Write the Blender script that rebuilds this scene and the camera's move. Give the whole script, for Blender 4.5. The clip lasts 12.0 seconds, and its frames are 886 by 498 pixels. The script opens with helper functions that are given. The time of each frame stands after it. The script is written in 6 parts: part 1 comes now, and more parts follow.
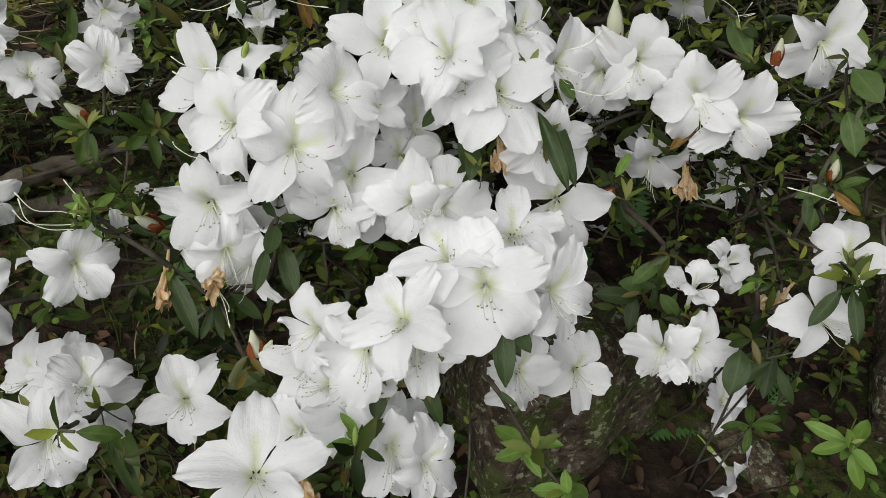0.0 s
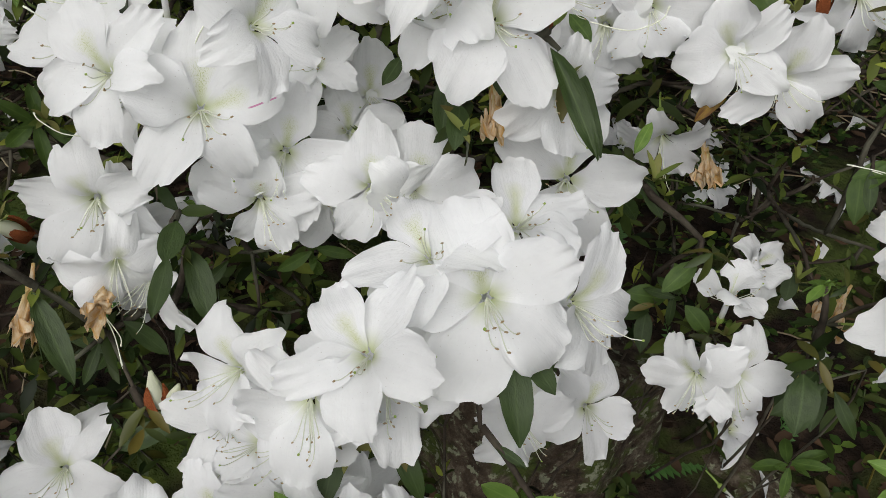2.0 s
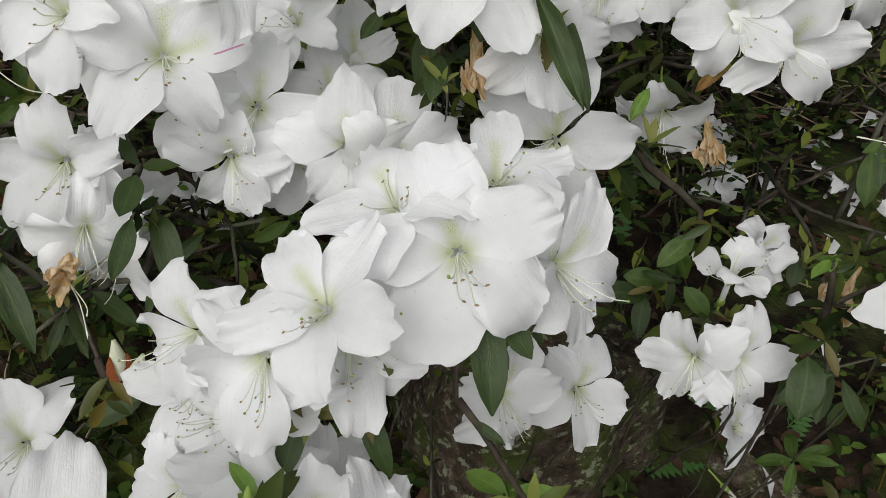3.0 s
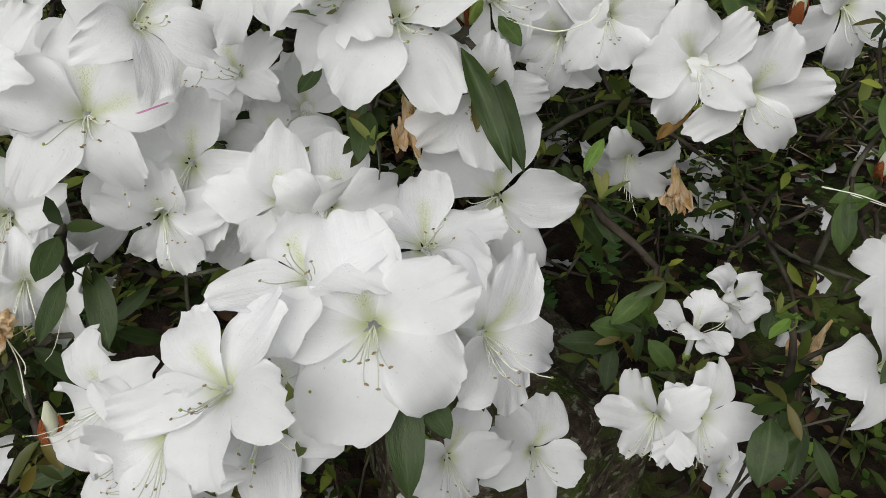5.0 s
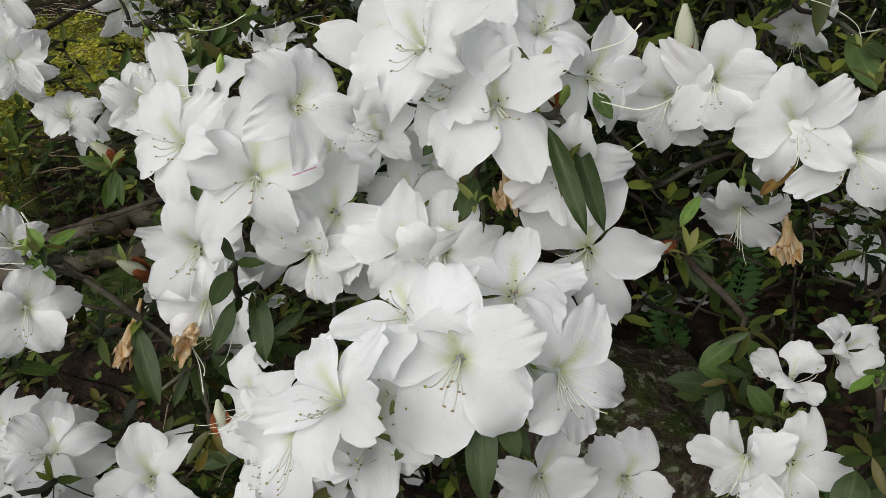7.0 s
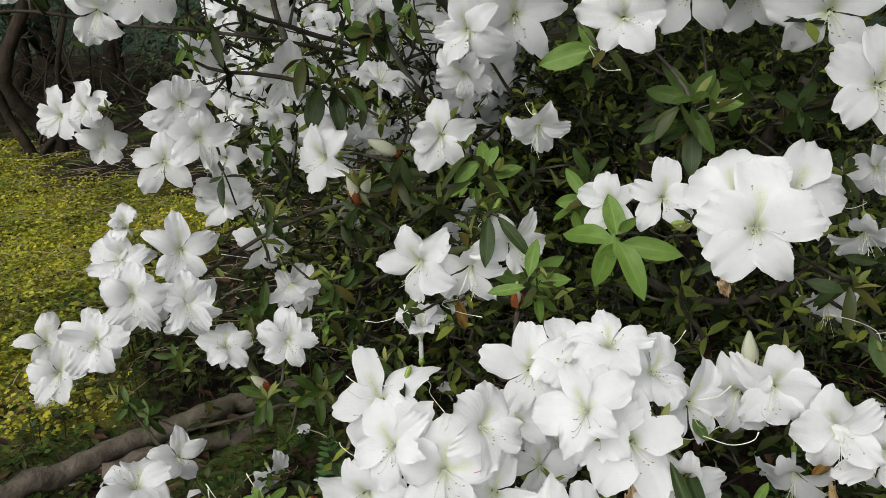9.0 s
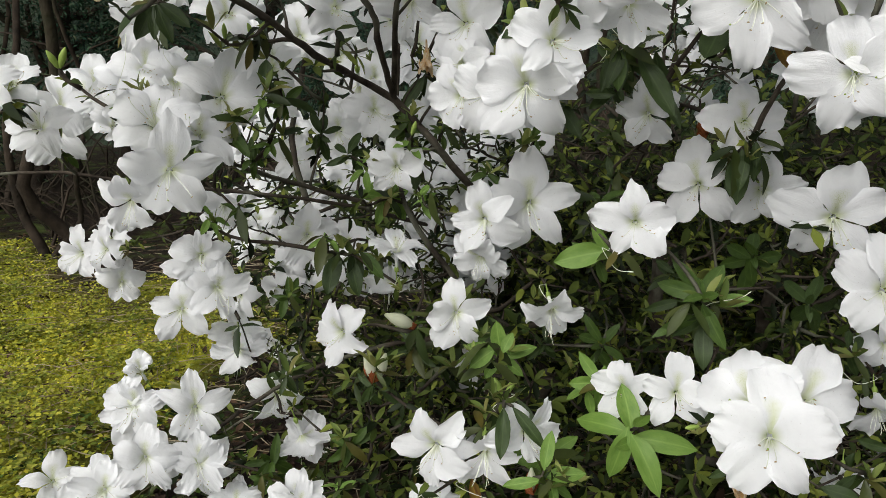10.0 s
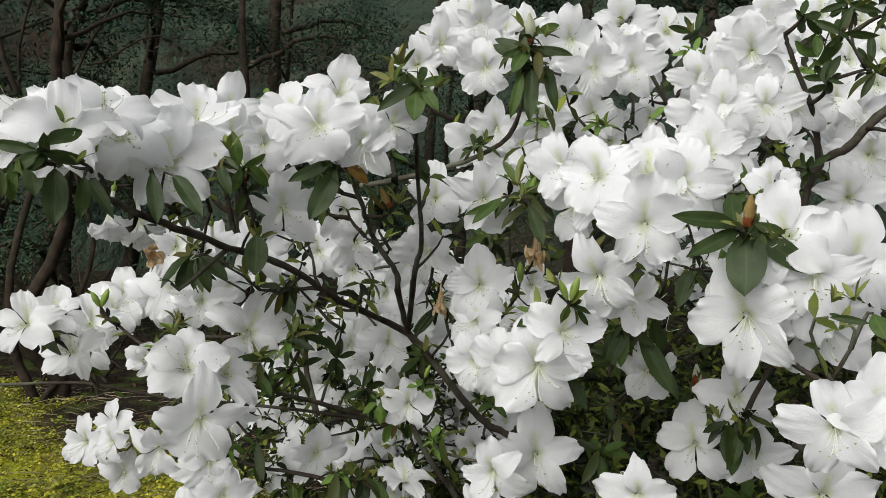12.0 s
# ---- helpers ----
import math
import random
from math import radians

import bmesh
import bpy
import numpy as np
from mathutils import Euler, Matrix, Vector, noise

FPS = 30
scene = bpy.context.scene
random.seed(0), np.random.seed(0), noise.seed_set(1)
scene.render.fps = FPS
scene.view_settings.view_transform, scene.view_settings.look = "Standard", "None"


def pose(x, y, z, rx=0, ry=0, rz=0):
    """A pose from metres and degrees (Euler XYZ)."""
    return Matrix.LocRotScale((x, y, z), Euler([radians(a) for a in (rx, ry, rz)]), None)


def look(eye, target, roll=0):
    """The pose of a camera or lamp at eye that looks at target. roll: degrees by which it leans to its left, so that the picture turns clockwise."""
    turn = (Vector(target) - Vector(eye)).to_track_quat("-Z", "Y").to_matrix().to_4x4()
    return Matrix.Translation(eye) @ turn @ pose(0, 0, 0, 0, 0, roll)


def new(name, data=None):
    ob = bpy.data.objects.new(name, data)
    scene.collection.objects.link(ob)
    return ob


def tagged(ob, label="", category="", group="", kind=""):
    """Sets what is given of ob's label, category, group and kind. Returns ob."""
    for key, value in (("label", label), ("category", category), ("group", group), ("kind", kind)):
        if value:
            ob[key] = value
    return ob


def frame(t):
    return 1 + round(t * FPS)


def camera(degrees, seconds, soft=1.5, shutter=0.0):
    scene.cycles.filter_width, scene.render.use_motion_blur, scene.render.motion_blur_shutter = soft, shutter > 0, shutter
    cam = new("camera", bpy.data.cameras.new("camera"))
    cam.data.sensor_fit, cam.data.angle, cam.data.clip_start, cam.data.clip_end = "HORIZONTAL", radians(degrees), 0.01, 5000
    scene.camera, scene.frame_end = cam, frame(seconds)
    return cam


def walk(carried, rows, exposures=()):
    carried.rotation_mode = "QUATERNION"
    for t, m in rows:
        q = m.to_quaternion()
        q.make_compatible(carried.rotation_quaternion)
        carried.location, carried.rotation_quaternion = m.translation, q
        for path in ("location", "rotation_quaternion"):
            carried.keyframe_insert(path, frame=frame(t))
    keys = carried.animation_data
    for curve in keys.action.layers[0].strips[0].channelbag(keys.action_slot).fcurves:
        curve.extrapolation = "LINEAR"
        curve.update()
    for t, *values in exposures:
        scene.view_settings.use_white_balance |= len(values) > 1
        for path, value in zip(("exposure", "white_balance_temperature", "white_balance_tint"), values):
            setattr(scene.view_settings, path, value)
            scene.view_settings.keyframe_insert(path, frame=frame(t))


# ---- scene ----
cam = camera(60.08, 12.0, soft=0.5)
PATH = [
    (0, (0.0091, 0.0275, 1.1403), (0.0007, 0.8695, 0.6009), -0.00),
    (0.5, (0.0013, 0.0510, 1.1224), (0.0256, 0.8988, 0.5926), -0.28),
    (1, (0.0009, 0.0741, 1.1059), (0.0519, 0.9285, 0.5888), 0.71),
    (1.5, (-0.0005, 0.0916, 1.0928), (0.0578, 0.9477, 0.5792), 0.86),
    (2, (-0.0008, 0.1043, 1.0836), (0.0638, 0.9586, 0.5678), 1.18),
    (2.5, (0.0053, 0.1091, 1.0672), (0.0623, 0.9642, 0.5519), 1.49),
    (2.7, (0.0082, 0.1097, 1.0639), (0.0544, 0.9673, 0.5516), 1.42),
    (4.3, (0.0136, 0.1086, 1.0674), (0.0967, 0.9790, 0.5821), 2.06),
    (4.5, (0.0180, 0.1118, 1.0684), (0.0865, 0.9852, 0.5862), 1.81),
    (5, (0.0326, 0.1218, 1.0696), (0.0678, 0.9985, 0.5899), 0.91),
    (5.5, (0.0466, 0.1273, 1.0657), (-0.0001, 1.0054, 0.5897), -1.17),
    (6, (0.0604, 0.1237, 1.0607), (-0.0615, 1.0017, 0.5978), -2.86),
    (6.5, (0.0662, 0.1120, 1.0704), (-0.0951, 0.9912, 0.6221), -3.65),
    (6.7, (0.0616, 0.1035, 1.0799), (-0.1081, 0.9785, 0.6265), -3.62),
    (8.3, (0.0420, 0.0499, 1.1582), (-0.1620, 0.9503, 0.7739), -1.95),
    (8.5, (0.0330, 0.0353, 1.1721), (-0.1684, 0.9453, 0.8096), -1.94),
    (9, (0.0130, 0.0193, 1.2132), (-0.1888, 0.9486, 0.9036), -2.43),
    (9.5, (0.0055, 0.0212, 1.2460), (-0.1948, 0.9688, 0.9973), -1.82),
    (10, (0.0072, 0.0237, 1.2738), (-0.2030, 0.9804, 1.0726), -1.70),
    (10.5, (0.0027, 0.0172, 1.2964), (-0.2114, 0.9809, 1.1369), -1.38),
    (11, (-0.0029, 0.0036, 1.3258), (-0.2115, 0.9739, 1.2035), -0.93),
    (11.5, (-0.0044, -0.0067, 1.3465), (-0.2127, 0.9685, 1.2712), 0.02),
    (12, (-0.0031, -0.0045, 1.3577), (-0.2014, 0.9751, 1.3245), 0.47),
]
walk(cam, [(t, look(eye, target, roll)) for t, eye, target, roll in PATH], exposures=[(0.0, 0.32), (2.5, 0.25), (7.0, 0.25), (8.5, 0.34), (9.2, 0.47), (10.0, 0.63), (11.0, 0.6), (12.0, 0.55)])

# ---- light: a bright overcast day ----
world = bpy.data.worlds.new("overcast_sky")
scene.world = world
world.use_nodes = True
wn = world.node_tree.nodes
wl = world.node_tree.links
sky = wn.new("ShaderNodeTexSky")
sky.sky_type, sky.sun_disc = "NISHITA", False
sky.sun_elevation, sky.sun_rotation = radians(40), radians(200)
sky.air_density, sky.dust_density, sky.ozone_density = 1.0, 4.0, 1.0
pale = wn.new("ShaderNodeHueSaturation")
pale.inputs["Saturation"].default_value = 0.28
wl.new(sky.outputs[0], pale.inputs["Color"])
wl.new(pale.outputs[0], wn["Background"].inputs["Color"])
wn["Background"].inputs["Strength"].default_value = 0.066
sun = new("sun", bpy.data.lights.new("sun", "SUN"))
sun.data.energy, sun.data.angle, sun.data.color = 1.8, radians(60), (1.0, 0.99, 0.965)
sun.matrix_world = look((-1.4, -3.4, 4.4), (0, 0.4, 1.0))


# ---- materials ----
class Nodes:
    """A material with a Principled shader and a few short ways to add nodes to it."""

    def __init__(self, name, rough=0.6, spec=0.4):
        self.mat = bpy.data.materials.new(name)
        self.mat.use_nodes = True
        self.tree = self.mat.node_tree
        self.bsdf = self.tree.nodes["Principled BSDF"]
        self.bsdf.inputs["Roughness"].default_value = rough
        self.bsdf.inputs["Specular IOR Level"].default_value = spec

    def add(self, kind, **values):
        node = self.tree.nodes.new("ShaderNode" + kind)
        for key, value in values.items():
            node.inputs[key].default_value = value
        return node

    def join(self, a, b):
        self.tree.links.new(a, b)

    def coords(self, out="Object"):
        return self.add("TexCoord").outputs[out]

    def noise(self, scale, detail=4.0, coord=None, rough=0.6):
        node = self.add("TexNoise", Scale=scale, Detail=detail, Roughness=rough)
        if coord is not None:
            self.join(coord, node.inputs["Vector"])
        return node.outputs[0]

    def ramp(self, value, *stops):
        node = self.add("ValToRGB")
        band = node.color_ramp
        while len(band.elements) < len(stops):
            band.elements.new(0.5)
        for element, (at, color) in zip(band.elements, stops):
            element.position, element.color = at, (*color, 1.0)
        self.join(value, node.inputs[0])
        return node.outputs[0]

    def mix(self, factor, a, b, how="MIX"):
        node = self.tree.nodes.new("ShaderNodeMix")
        node.data_type, node.blend_type = "RGBA", how
        for value, socket in ((factor, node.inputs[0]), (a, node.inputs[6]), (b, node.inputs[7])):
            if isinstance(value, bpy.types.NodeSocket):
                self.join(value, socket)
            else:
                socket.default_value = value if isinstance(value, float) else (*value, 1.0)
        return node.outputs[2]

    def maths(self, how, a, b=0.0):
        node = self.tree.nodes.new("ShaderNodeMath")
        node.operation = how
        for value, socket in ((a, node.inputs[0]), (b, node.inputs[1])):
            if isinstance(value, bpy.types.NodeSocket):
                self.join(value, socket)
            else:
                socket.default_value = value
        return node.outputs[0]

    def color(self, socket):
        self.join(socket, self.bsdf.inputs["Base Color"])
        return self

    def bump(self, height, strength=0.3, distance=0.002):
        node = self.add("Bump", Strength=strength, Distance=distance)
        self.join(height, node.inputs["Height"])
        self.join(node.outputs[0], self.bsdf.inputs["Normal"])
        return self

    def thin(self, share, color, ribbed=False):
        """Lets part of the light through, as petals and leaves do."""
        through_light = self.add("BsdfTranslucent")
        if isinstance(color, bpy.types.NodeSocket):
            self.join(color, through_light.inputs["Color"])
        else:
            through_light.inputs["Color"].default_value = (*color, 1.0)
        if ribbed:
            self.join(self.bsdf.inputs["Normal"].links[0].from_socket, through_light.inputs["Normal"])
        blend = self.add("MixShader", Fac=share)
        self.join(self.bsdf.outputs[0], blend.inputs[1])
        self.join(through_light.outputs[0], blend.inputs[2])
        self.join(blend.outputs[0], self.tree.nodes["Material Output"].inputs["Surface"])
        return self


def petal_material(name, blotch=0.0, streak=0.0, base=(0.93, 0.937, 0.945), tan=0.0):
    n = Nodes(name, 0.55, 0.25)
    uv = n.add("UVMap").outputs[0]
    split = n.add("SeparateXYZ")
    n.join(uv, split.inputs[0])
    along, across = split.outputs[0], split.outputs[1]
    tint = n.ramp(n.noise(6.0, 3.0, n.coords()), (0.35, base), (0.7, tuple(min(1, c * 1.03) for c in base)))
    throat = n.ramp(along, (0.04, (0.62, 0.68, 0.36)), (0.26, base))
    color = n.mix(n.ramp(along, (0.0, (1, 1, 1)), (0.3, (0, 0, 0))), tint, throat)
    if blotch:
        centre = n.maths("SUBTRACT", 1.0, n.maths("MULTIPLY", n.maths("ABSOLUTE", n.maths("SUBTRACT", across, 0.5)), 3.6))
        reach = n.ramp(along, (0.06, (0, 0, 0)), (0.16, (1, 1, 1)), (0.36, (0.7, 0.7, 0.7)), (0.52, (0, 0, 0)))
        spots = n.ramp(n.noise(46.0, 2.0, uv), (0.53, (0, 0, 0)), (0.6, (1, 1, 1)))
        veil = n.maths("MULTIPLY", n.maths("MAXIMUM", centre, 0.0), reach)
        color = n.mix(n.maths("MULTIPLY", veil, 0.42), color, (0.6, 0.68, 0.2))
        color = n.mix(n.maths("MULTIPLY", n.maths("MULTIPLY", veil, spots), blotch), color, (0.46, 0.5, 0.1))
    else:
        specks = n.ramp(n.noise(48.0, 0.0, uv), (0.8, (0, 0, 0)), (0.82, (1, 1, 1)))
        near = n.ramp(along, (0.15, (0, 0, 0)), (0.3, (1, 1, 1)), (0.6, (0.4, 0.4, 0.4)), (0.85, (0, 0, 0)))
        color = n.mix(n.maths("MULTIPLY", n.maths("MULTIPLY", specks, near), 0.55), color, (0.3, 0.22, 0.16))
    if streak:
        line = n.maths("LESS_THAN", n.maths("ABSOLUTE", n.maths("SUBTRACT", across, 0.72)), 0.014)
        part_of = n.ramp(along, (0.48, (0, 0, 0)), (0.52, (1, 1, 1)), (0.86, (1, 1, 1)), (0.9, (0, 0, 0)))
        color = n.mix(n.maths("MULTIPLY", line, part_of), color, (0.7, 0.32, 0.52))
    if tan:
        color = n.mix(n.ramp(n.noise(3.0, 5.0, uv), (0.32, (0, 0, 0)), (0.6, (1, 1, 1))), color, (0.66, 0.4, 0.14))
    n.color(color)
    long = n.add("Mapping")
    long.inputs["Scale"].default_value = (1.8, 15.0, 1.0)
    n.join(uv, long.inputs["Vector"])
    height = n.maths("ADD", n.noise(1.0, 4.0, long.outputs[0]), n.maths("MULTIPLY", n.noise(9.0, 5.0, uv), 0.8))
    n.bump(height, 0.26, 0.0014)
    return n.thin(0.5, color, True).mat


def leaf_material(name, dark, light, rough=0.42, yellow=None):
    n = Nodes(name, rough + 0.05, 0.28)
    info = n.add("ObjectInfo").outputs["Random"]
    uv = n.add("UVMap").outputs[0]
    split = n.add("SeparateXYZ")
    n.join(uv, split.inputs[0])
    mottled = n.ramp(n.noise(5.0, 5.0, uv), (0.3, dark), (0.72, light))
    off = n.maths("ABSOLUTE", n.maths("SUBTRACT", split.outputs[1], 0.5))
    color = n.mix(n.ramp(off, (0.0, (1, 1, 1)), (0.06, (0, 0, 0))), mottled, tuple(min(1, c * 1.25 + 0.006) for c in light))
    color = n.mix(n.maths("MULTIPLY", info, 0.5), color, tuple((a + b) / 2 for a, b in zip(dark, light)))
    if yellow:
        color = n.mix(n.ramp(n.noise(2.4, 3.0, uv), (0.42, (0, 0, 0)), (0.6, (1, 1, 1))), color, yellow)
    n.color(color)
    n.bump(n.noise(12.0, 4.0, uv), 0.3, 0.0012)
    return n.thin(0.18, tuple(min(1, c * 1.8) for c in light)).mat


def island_material(name, *colors, rough=0.6, through_share=0.25, patches=0.0, gloss=0.25):
    n = Nodes(name, rough, gloss)
    pick = n.add("NewGeometry").outputs["Random Per Island"]
    step = 1.0 / max(1, len(colors) - 1)
    color = n.ramp(pick, *[(i * step, c) for i, c in enumerate(colors)])
    grain = n.ramp(n.noise(60.0, 3.0, n.coords()), (0.3, (0.75, 0.75, 0.75)), (0.7, (1.15, 1.15, 1.15)))
    color = n.mix(1.0, color, grain, "MULTIPLY")
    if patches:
        # lit and shaded clumps painted in: noise from bluish dark to warm bright
        clump_light = n.ramp(n.noise(patches, 5.0, n.coords(), 0.7), (0.36, (0.34, 0.4, 0.45)), (0.5, (0.92, 0.94, 0.92)), (0.62, (1.35, 1.28, 1.1)))
        color = n.mix(1.0, color, clump_light, "MULTIPLY")
    n.color(color)
    return n.thin(through_share, color).mat if through_share else n.mat


def bark_material(name, dark, light, moss=None, scale=1.0):
    n = Nodes(name, 0.9, 0.2)
    where = n.coords()
    color = n.ramp(n.noise(70.0 * scale, 6.0, where), (0.32, dark), (0.68, light))
    if moss:
        color = n.mix(n.ramp(n.noise(16.0 * scale, 5.0, where), (0.5, (0, 0, 0)), (0.64, (1, 1, 1))), color, moss)
    n.color(color)
    n.bump(n.maths("ADD", n.noise(140.0 * scale, 5.0, where), n.noise(30.0 * scale, 3.0, where)), 0.7, 0.003 / scale)
    return n.mat


WHITE = petal_material("white_petal")
BLOTCHED = petal_material("blotched_petal", blotch=0.8)
STREAKED = petal_material("streaked_petal", blotch=0.5, streak=1.0)
WILTED = petal_material("wilted_petal", base=(0.86, 0.79, 0.64), tan=1.0)
FILAMENT = Nodes("filament", 0.5, 0.3)
FILAMENT.color(FILAMENT.ramp(FILAMENT.noise(40.0), (0.3, (0.66, 0.69, 0.55)), (0.7, (0.76, 0.77, 0.66))))
FILAMENT = FILAMENT.mat
ANTHER = bark_material("anther", (0.3, 0.2, 0.1), (0.6, 0.48, 0.3))
CALYX = leaf_material("calyx_green", (0.16, 0.26, 0.04), (0.36, 0.46, 0.12), 0.5)
SCALE = bark_material("bud_scale", (0.16, 0.035, 0.012), (0.42, 0.13, 0.04))
AMBER = bark_material("amber_bud", (0.3, 0.18, 0.05), (0.62, 0.46, 0.18))
BUDWHITE = petal_material("bud_petal", base=(0.76, 0.78, 0.62))
LEAF = [
    leaf_material("dark_leaf", (0.017, 0.031, 0.008), (0.044, 0.072, 0.018), 0.4),
    leaf_material("green_leaf", (0.028, 0.058, 0.01), (0.075, 0.125, 0.022), 0.45),
    leaf_material("young_leaf", (0.075, 0.15, 0.022), (0.16, 0.255, 0.05), 0.42),
    leaf_material("yellowing_leaf", (0.12, 0.09, 0.02), (0.3, 0.17, 0.02), 0.5, (0.09, 0.035, 0.015)),
]
BARK = bark_material("azalea_bark", (0.018, 0.014, 0.01), (0.075, 0.06, 0.045), (0.11, 0.11, 0.08))
OLDBARK = bark_material("old_limb_bark", (0.045, 0.037, 0.028), (0.16, 0.135, 0.105), (0.1, 0.11, 0.055), 0.5)
TREEBARK = bark_material("tree_bark", (0.012, 0.009, 0.006), (0.05, 0.037, 0.026), (0.024, 0.024, 0.012), 0.25)
STONE = Nodes("mossy_stone", 0.95, 0.15)
grit = STONE.coords()
rock = STONE.ramp(STONE.noise(90.0, 8.0, grit, 0.75), (0.32, (0.012, 0.009, 0.006)), (0.5, (0.05, 0.037, 0.025)), (0.7, (0.14, 0.12, 0.09)))
rock = STONE.mix(STONE.ramp(STONE.noise(38.0, 6.0, grit), (0.5, (0, 0, 0)), (0.6, (1, 1, 1))), rock, (0.045, 0.06, 0.014))
rock = STONE.mix(STONE.ramp(STONE.noise(150.0, 3.0, grit), (0.57, (0, 0, 0)), (0.63, (1, 1, 1))), rock, (0.17, 0.18, 0.12))
STONE.color(rock)
STONE.bump(STONE.maths("ADD", STONE.noise(120.0, 8.0, grit), STONE.noise(30.0, 4.0, grit)), 0.9, 0.006)
STONE = STONE.mat
# inner azalea leaves: the near-black tones put the bush's inner shade into the colour
SHADE_LEAVES = island_material("shade_toned_leaves", (0.004, 0.007, 0.002), (0.008, 0.014, 0.003), (0.014, 0.026, 0.005), (0.034, 0.052, 0.009), (0.056, 0.08, 0.014), (0.095, 0.122, 0.022), (0.2, 0.23, 0.035), rough=0.5, through_share=0.12, gloss=0.14)
WEED_LEAVES = island_material("weed_leaves", (0.01, 0.024, 0.005), (0.022, 0.046, 0.01), (0.045, 0.085, 0.016), (0.11, 0.17, 0.03), (0.03, 0.05, 0.014), gloss=0.12, rough=0.55, through_share=0.25)
YOUNG_LEAVES = island_material("young_shoots", (0.085, 0.125, 0.025), (0.14, 0.19, 0.04), (0.23, 0.25, 0.07), (0.17, 0.16, 0.05), rough=0.5)
OLD_LEAVES = island_material("old_leaves", (0.014, 0.025, 0.006), (0.036, 0.055, 0.012), (0.055, 0.065, 0.018), (0.024, 0.044, 0.009), (0.1, 0.08, 0.016), rough=0.45, through_share=0.12)
LAWN_LEAVES = island_material("moss_and_weeds", (0.17, 0.2, 0.02), (0.37, 0.37, 0.028), (0.52, 0.48, 0.05), (0.24, 0.3, 0.05), (0.34, 0.26, 0.09), rough=0.8, patches=7.0)
CLOVER_LEAVES = island_material("clover_leaves", (0.08, 0.12, 0.016), (0.2, 0.24, 0.028), (0.34, 0.36, 0.04), (0.46, 0.44, 0.07), (0.15, 0.2, 0.04), rough=0.6, patches=5.0)
LITTER = island_material("leaf_litter", (0.012, 0.007, 0.004), (0.03, 0.017, 0.009), (0.09, 0.05, 0.026), (0.022, 0.014, 0.009), rough=0.85, through_share=0.0)
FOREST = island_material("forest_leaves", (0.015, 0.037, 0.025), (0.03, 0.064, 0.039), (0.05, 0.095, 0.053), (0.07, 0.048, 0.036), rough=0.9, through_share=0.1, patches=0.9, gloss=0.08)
FERN = leaf_material("fern_green", (0.025, 0.07, 0.014), (0.06, 0.14, 0.028), 0.5)


# ---- mesh tools ----
def part(name, mesh, material, parent=None, label="", m=None):
    """Links a mesh as one object under a thing or a part."""
    if isinstance(mesh, bmesh.types.BMesh):
        data = bpy.data.meshes.new(name)
        mesh.to_mesh(data)
        mesh.free()
        mesh = data
    for one in material if isinstance(material, (list, tuple)) else [material]:
        if one.name not in mesh.materials:
            mesh.materials.append(one)
    ob = new(name, mesh)
    if parent:
        ob.parent = parent
    if m is not None:
        ob.matrix_basis = m
    return tagged(ob, label=label)


def sheet(rows, cols, place, uv=True):
    """A smooth grid of rows x cols points; place(u, v) gives each point, u along and v across, both 0 to 1."""
    points = [place(i / (rows - 1), j / (cols - 1)) for i in range(rows) for j in range(cols)]
    faces = [(i * cols + j, i * cols + j + 1, (i + 1) * cols + j + 1, (i + 1) * cols + j) for i in range(rows - 1) for j in range(cols - 1)]
    spots = [(i / (rows - 1), j / (cols - 1)) for i in range(rows) for j in range(cols)]
    return np.array(points, float), faces, np.array(spots, float)


def mesh_of(name, points, faces, spots=None, slots=None):
    data = bpy.data.meshes.new(name)
    data.from_pydata([tuple(p) for p in points], [], faces)
    data.polygons.foreach_set("use_smooth", [True] * len(faces))
    if spots is not None:
        layer = data.uv_layers.new(name="UVMap")
        index = np.empty(len(data.loops), int)
        data.loops.foreach_get("vertex_index", index)
        layer.data.foreach_set("uv", np.asarray(spots)[index].ravel())
    if slots is not None:
        data.polygons.foreach_set("material_index", slots)
    data.update()
    return data


def joined(name, pieces):
    """One mesh out of (points, faces, spots) pieces."""
    points, faces, spots, start = [], [], [], 0
    for p, f, s in pieces:
        points.append(p)
        spots.append(s)
        faces += [tuple(i + start for i in face) for face in f]
        start += len(p)
    return mesh_of(name, np.concatenate(points), faces, np.concatenate(spots))


def moved(piece, m):
    p, f, s = piece
    a = np.array(m)
    return p @ a[:3, :3].T + a[:3, 3], f, s


def tube(points, radii, sides=6):
    """A tapered tube along a line of points, closed at its end."""
    line = [Vector(p) for p in points]
    out, faces, spots = [], [], []
    side = None
    for i, p in enumerate(line):
        ahead = (line[min(i + 1, len(line) - 1)] - line[max(i - 1, 0)]).normalized()
        side = (Vector((0.31, 0.2, 0.93)) if side is None else side)
        side = (side - ahead * side.dot(ahead)).normalized()
        other = ahead.cross(side)
        for k in range(sides):
            a = 2 * math.pi * k / sides
            out.append(p + (side * math.cos(a) + other * math.sin(a)) * radii[i])
            spots.append((i / (len(line) - 1), k / sides))
    for i in range(len(line) - 1):
        for k in range(sides):
            n = (k + 1) % sides
            faces.append((i * sides + k, i * sides + n, (i + 1) * sides + n, (i + 1) * sides + k))
    faces.append(tuple((len(line) - 1) * sides + k for k in range(sides)))
    return np.array([tuple(p) for p in out]), faces, np.array(spots)


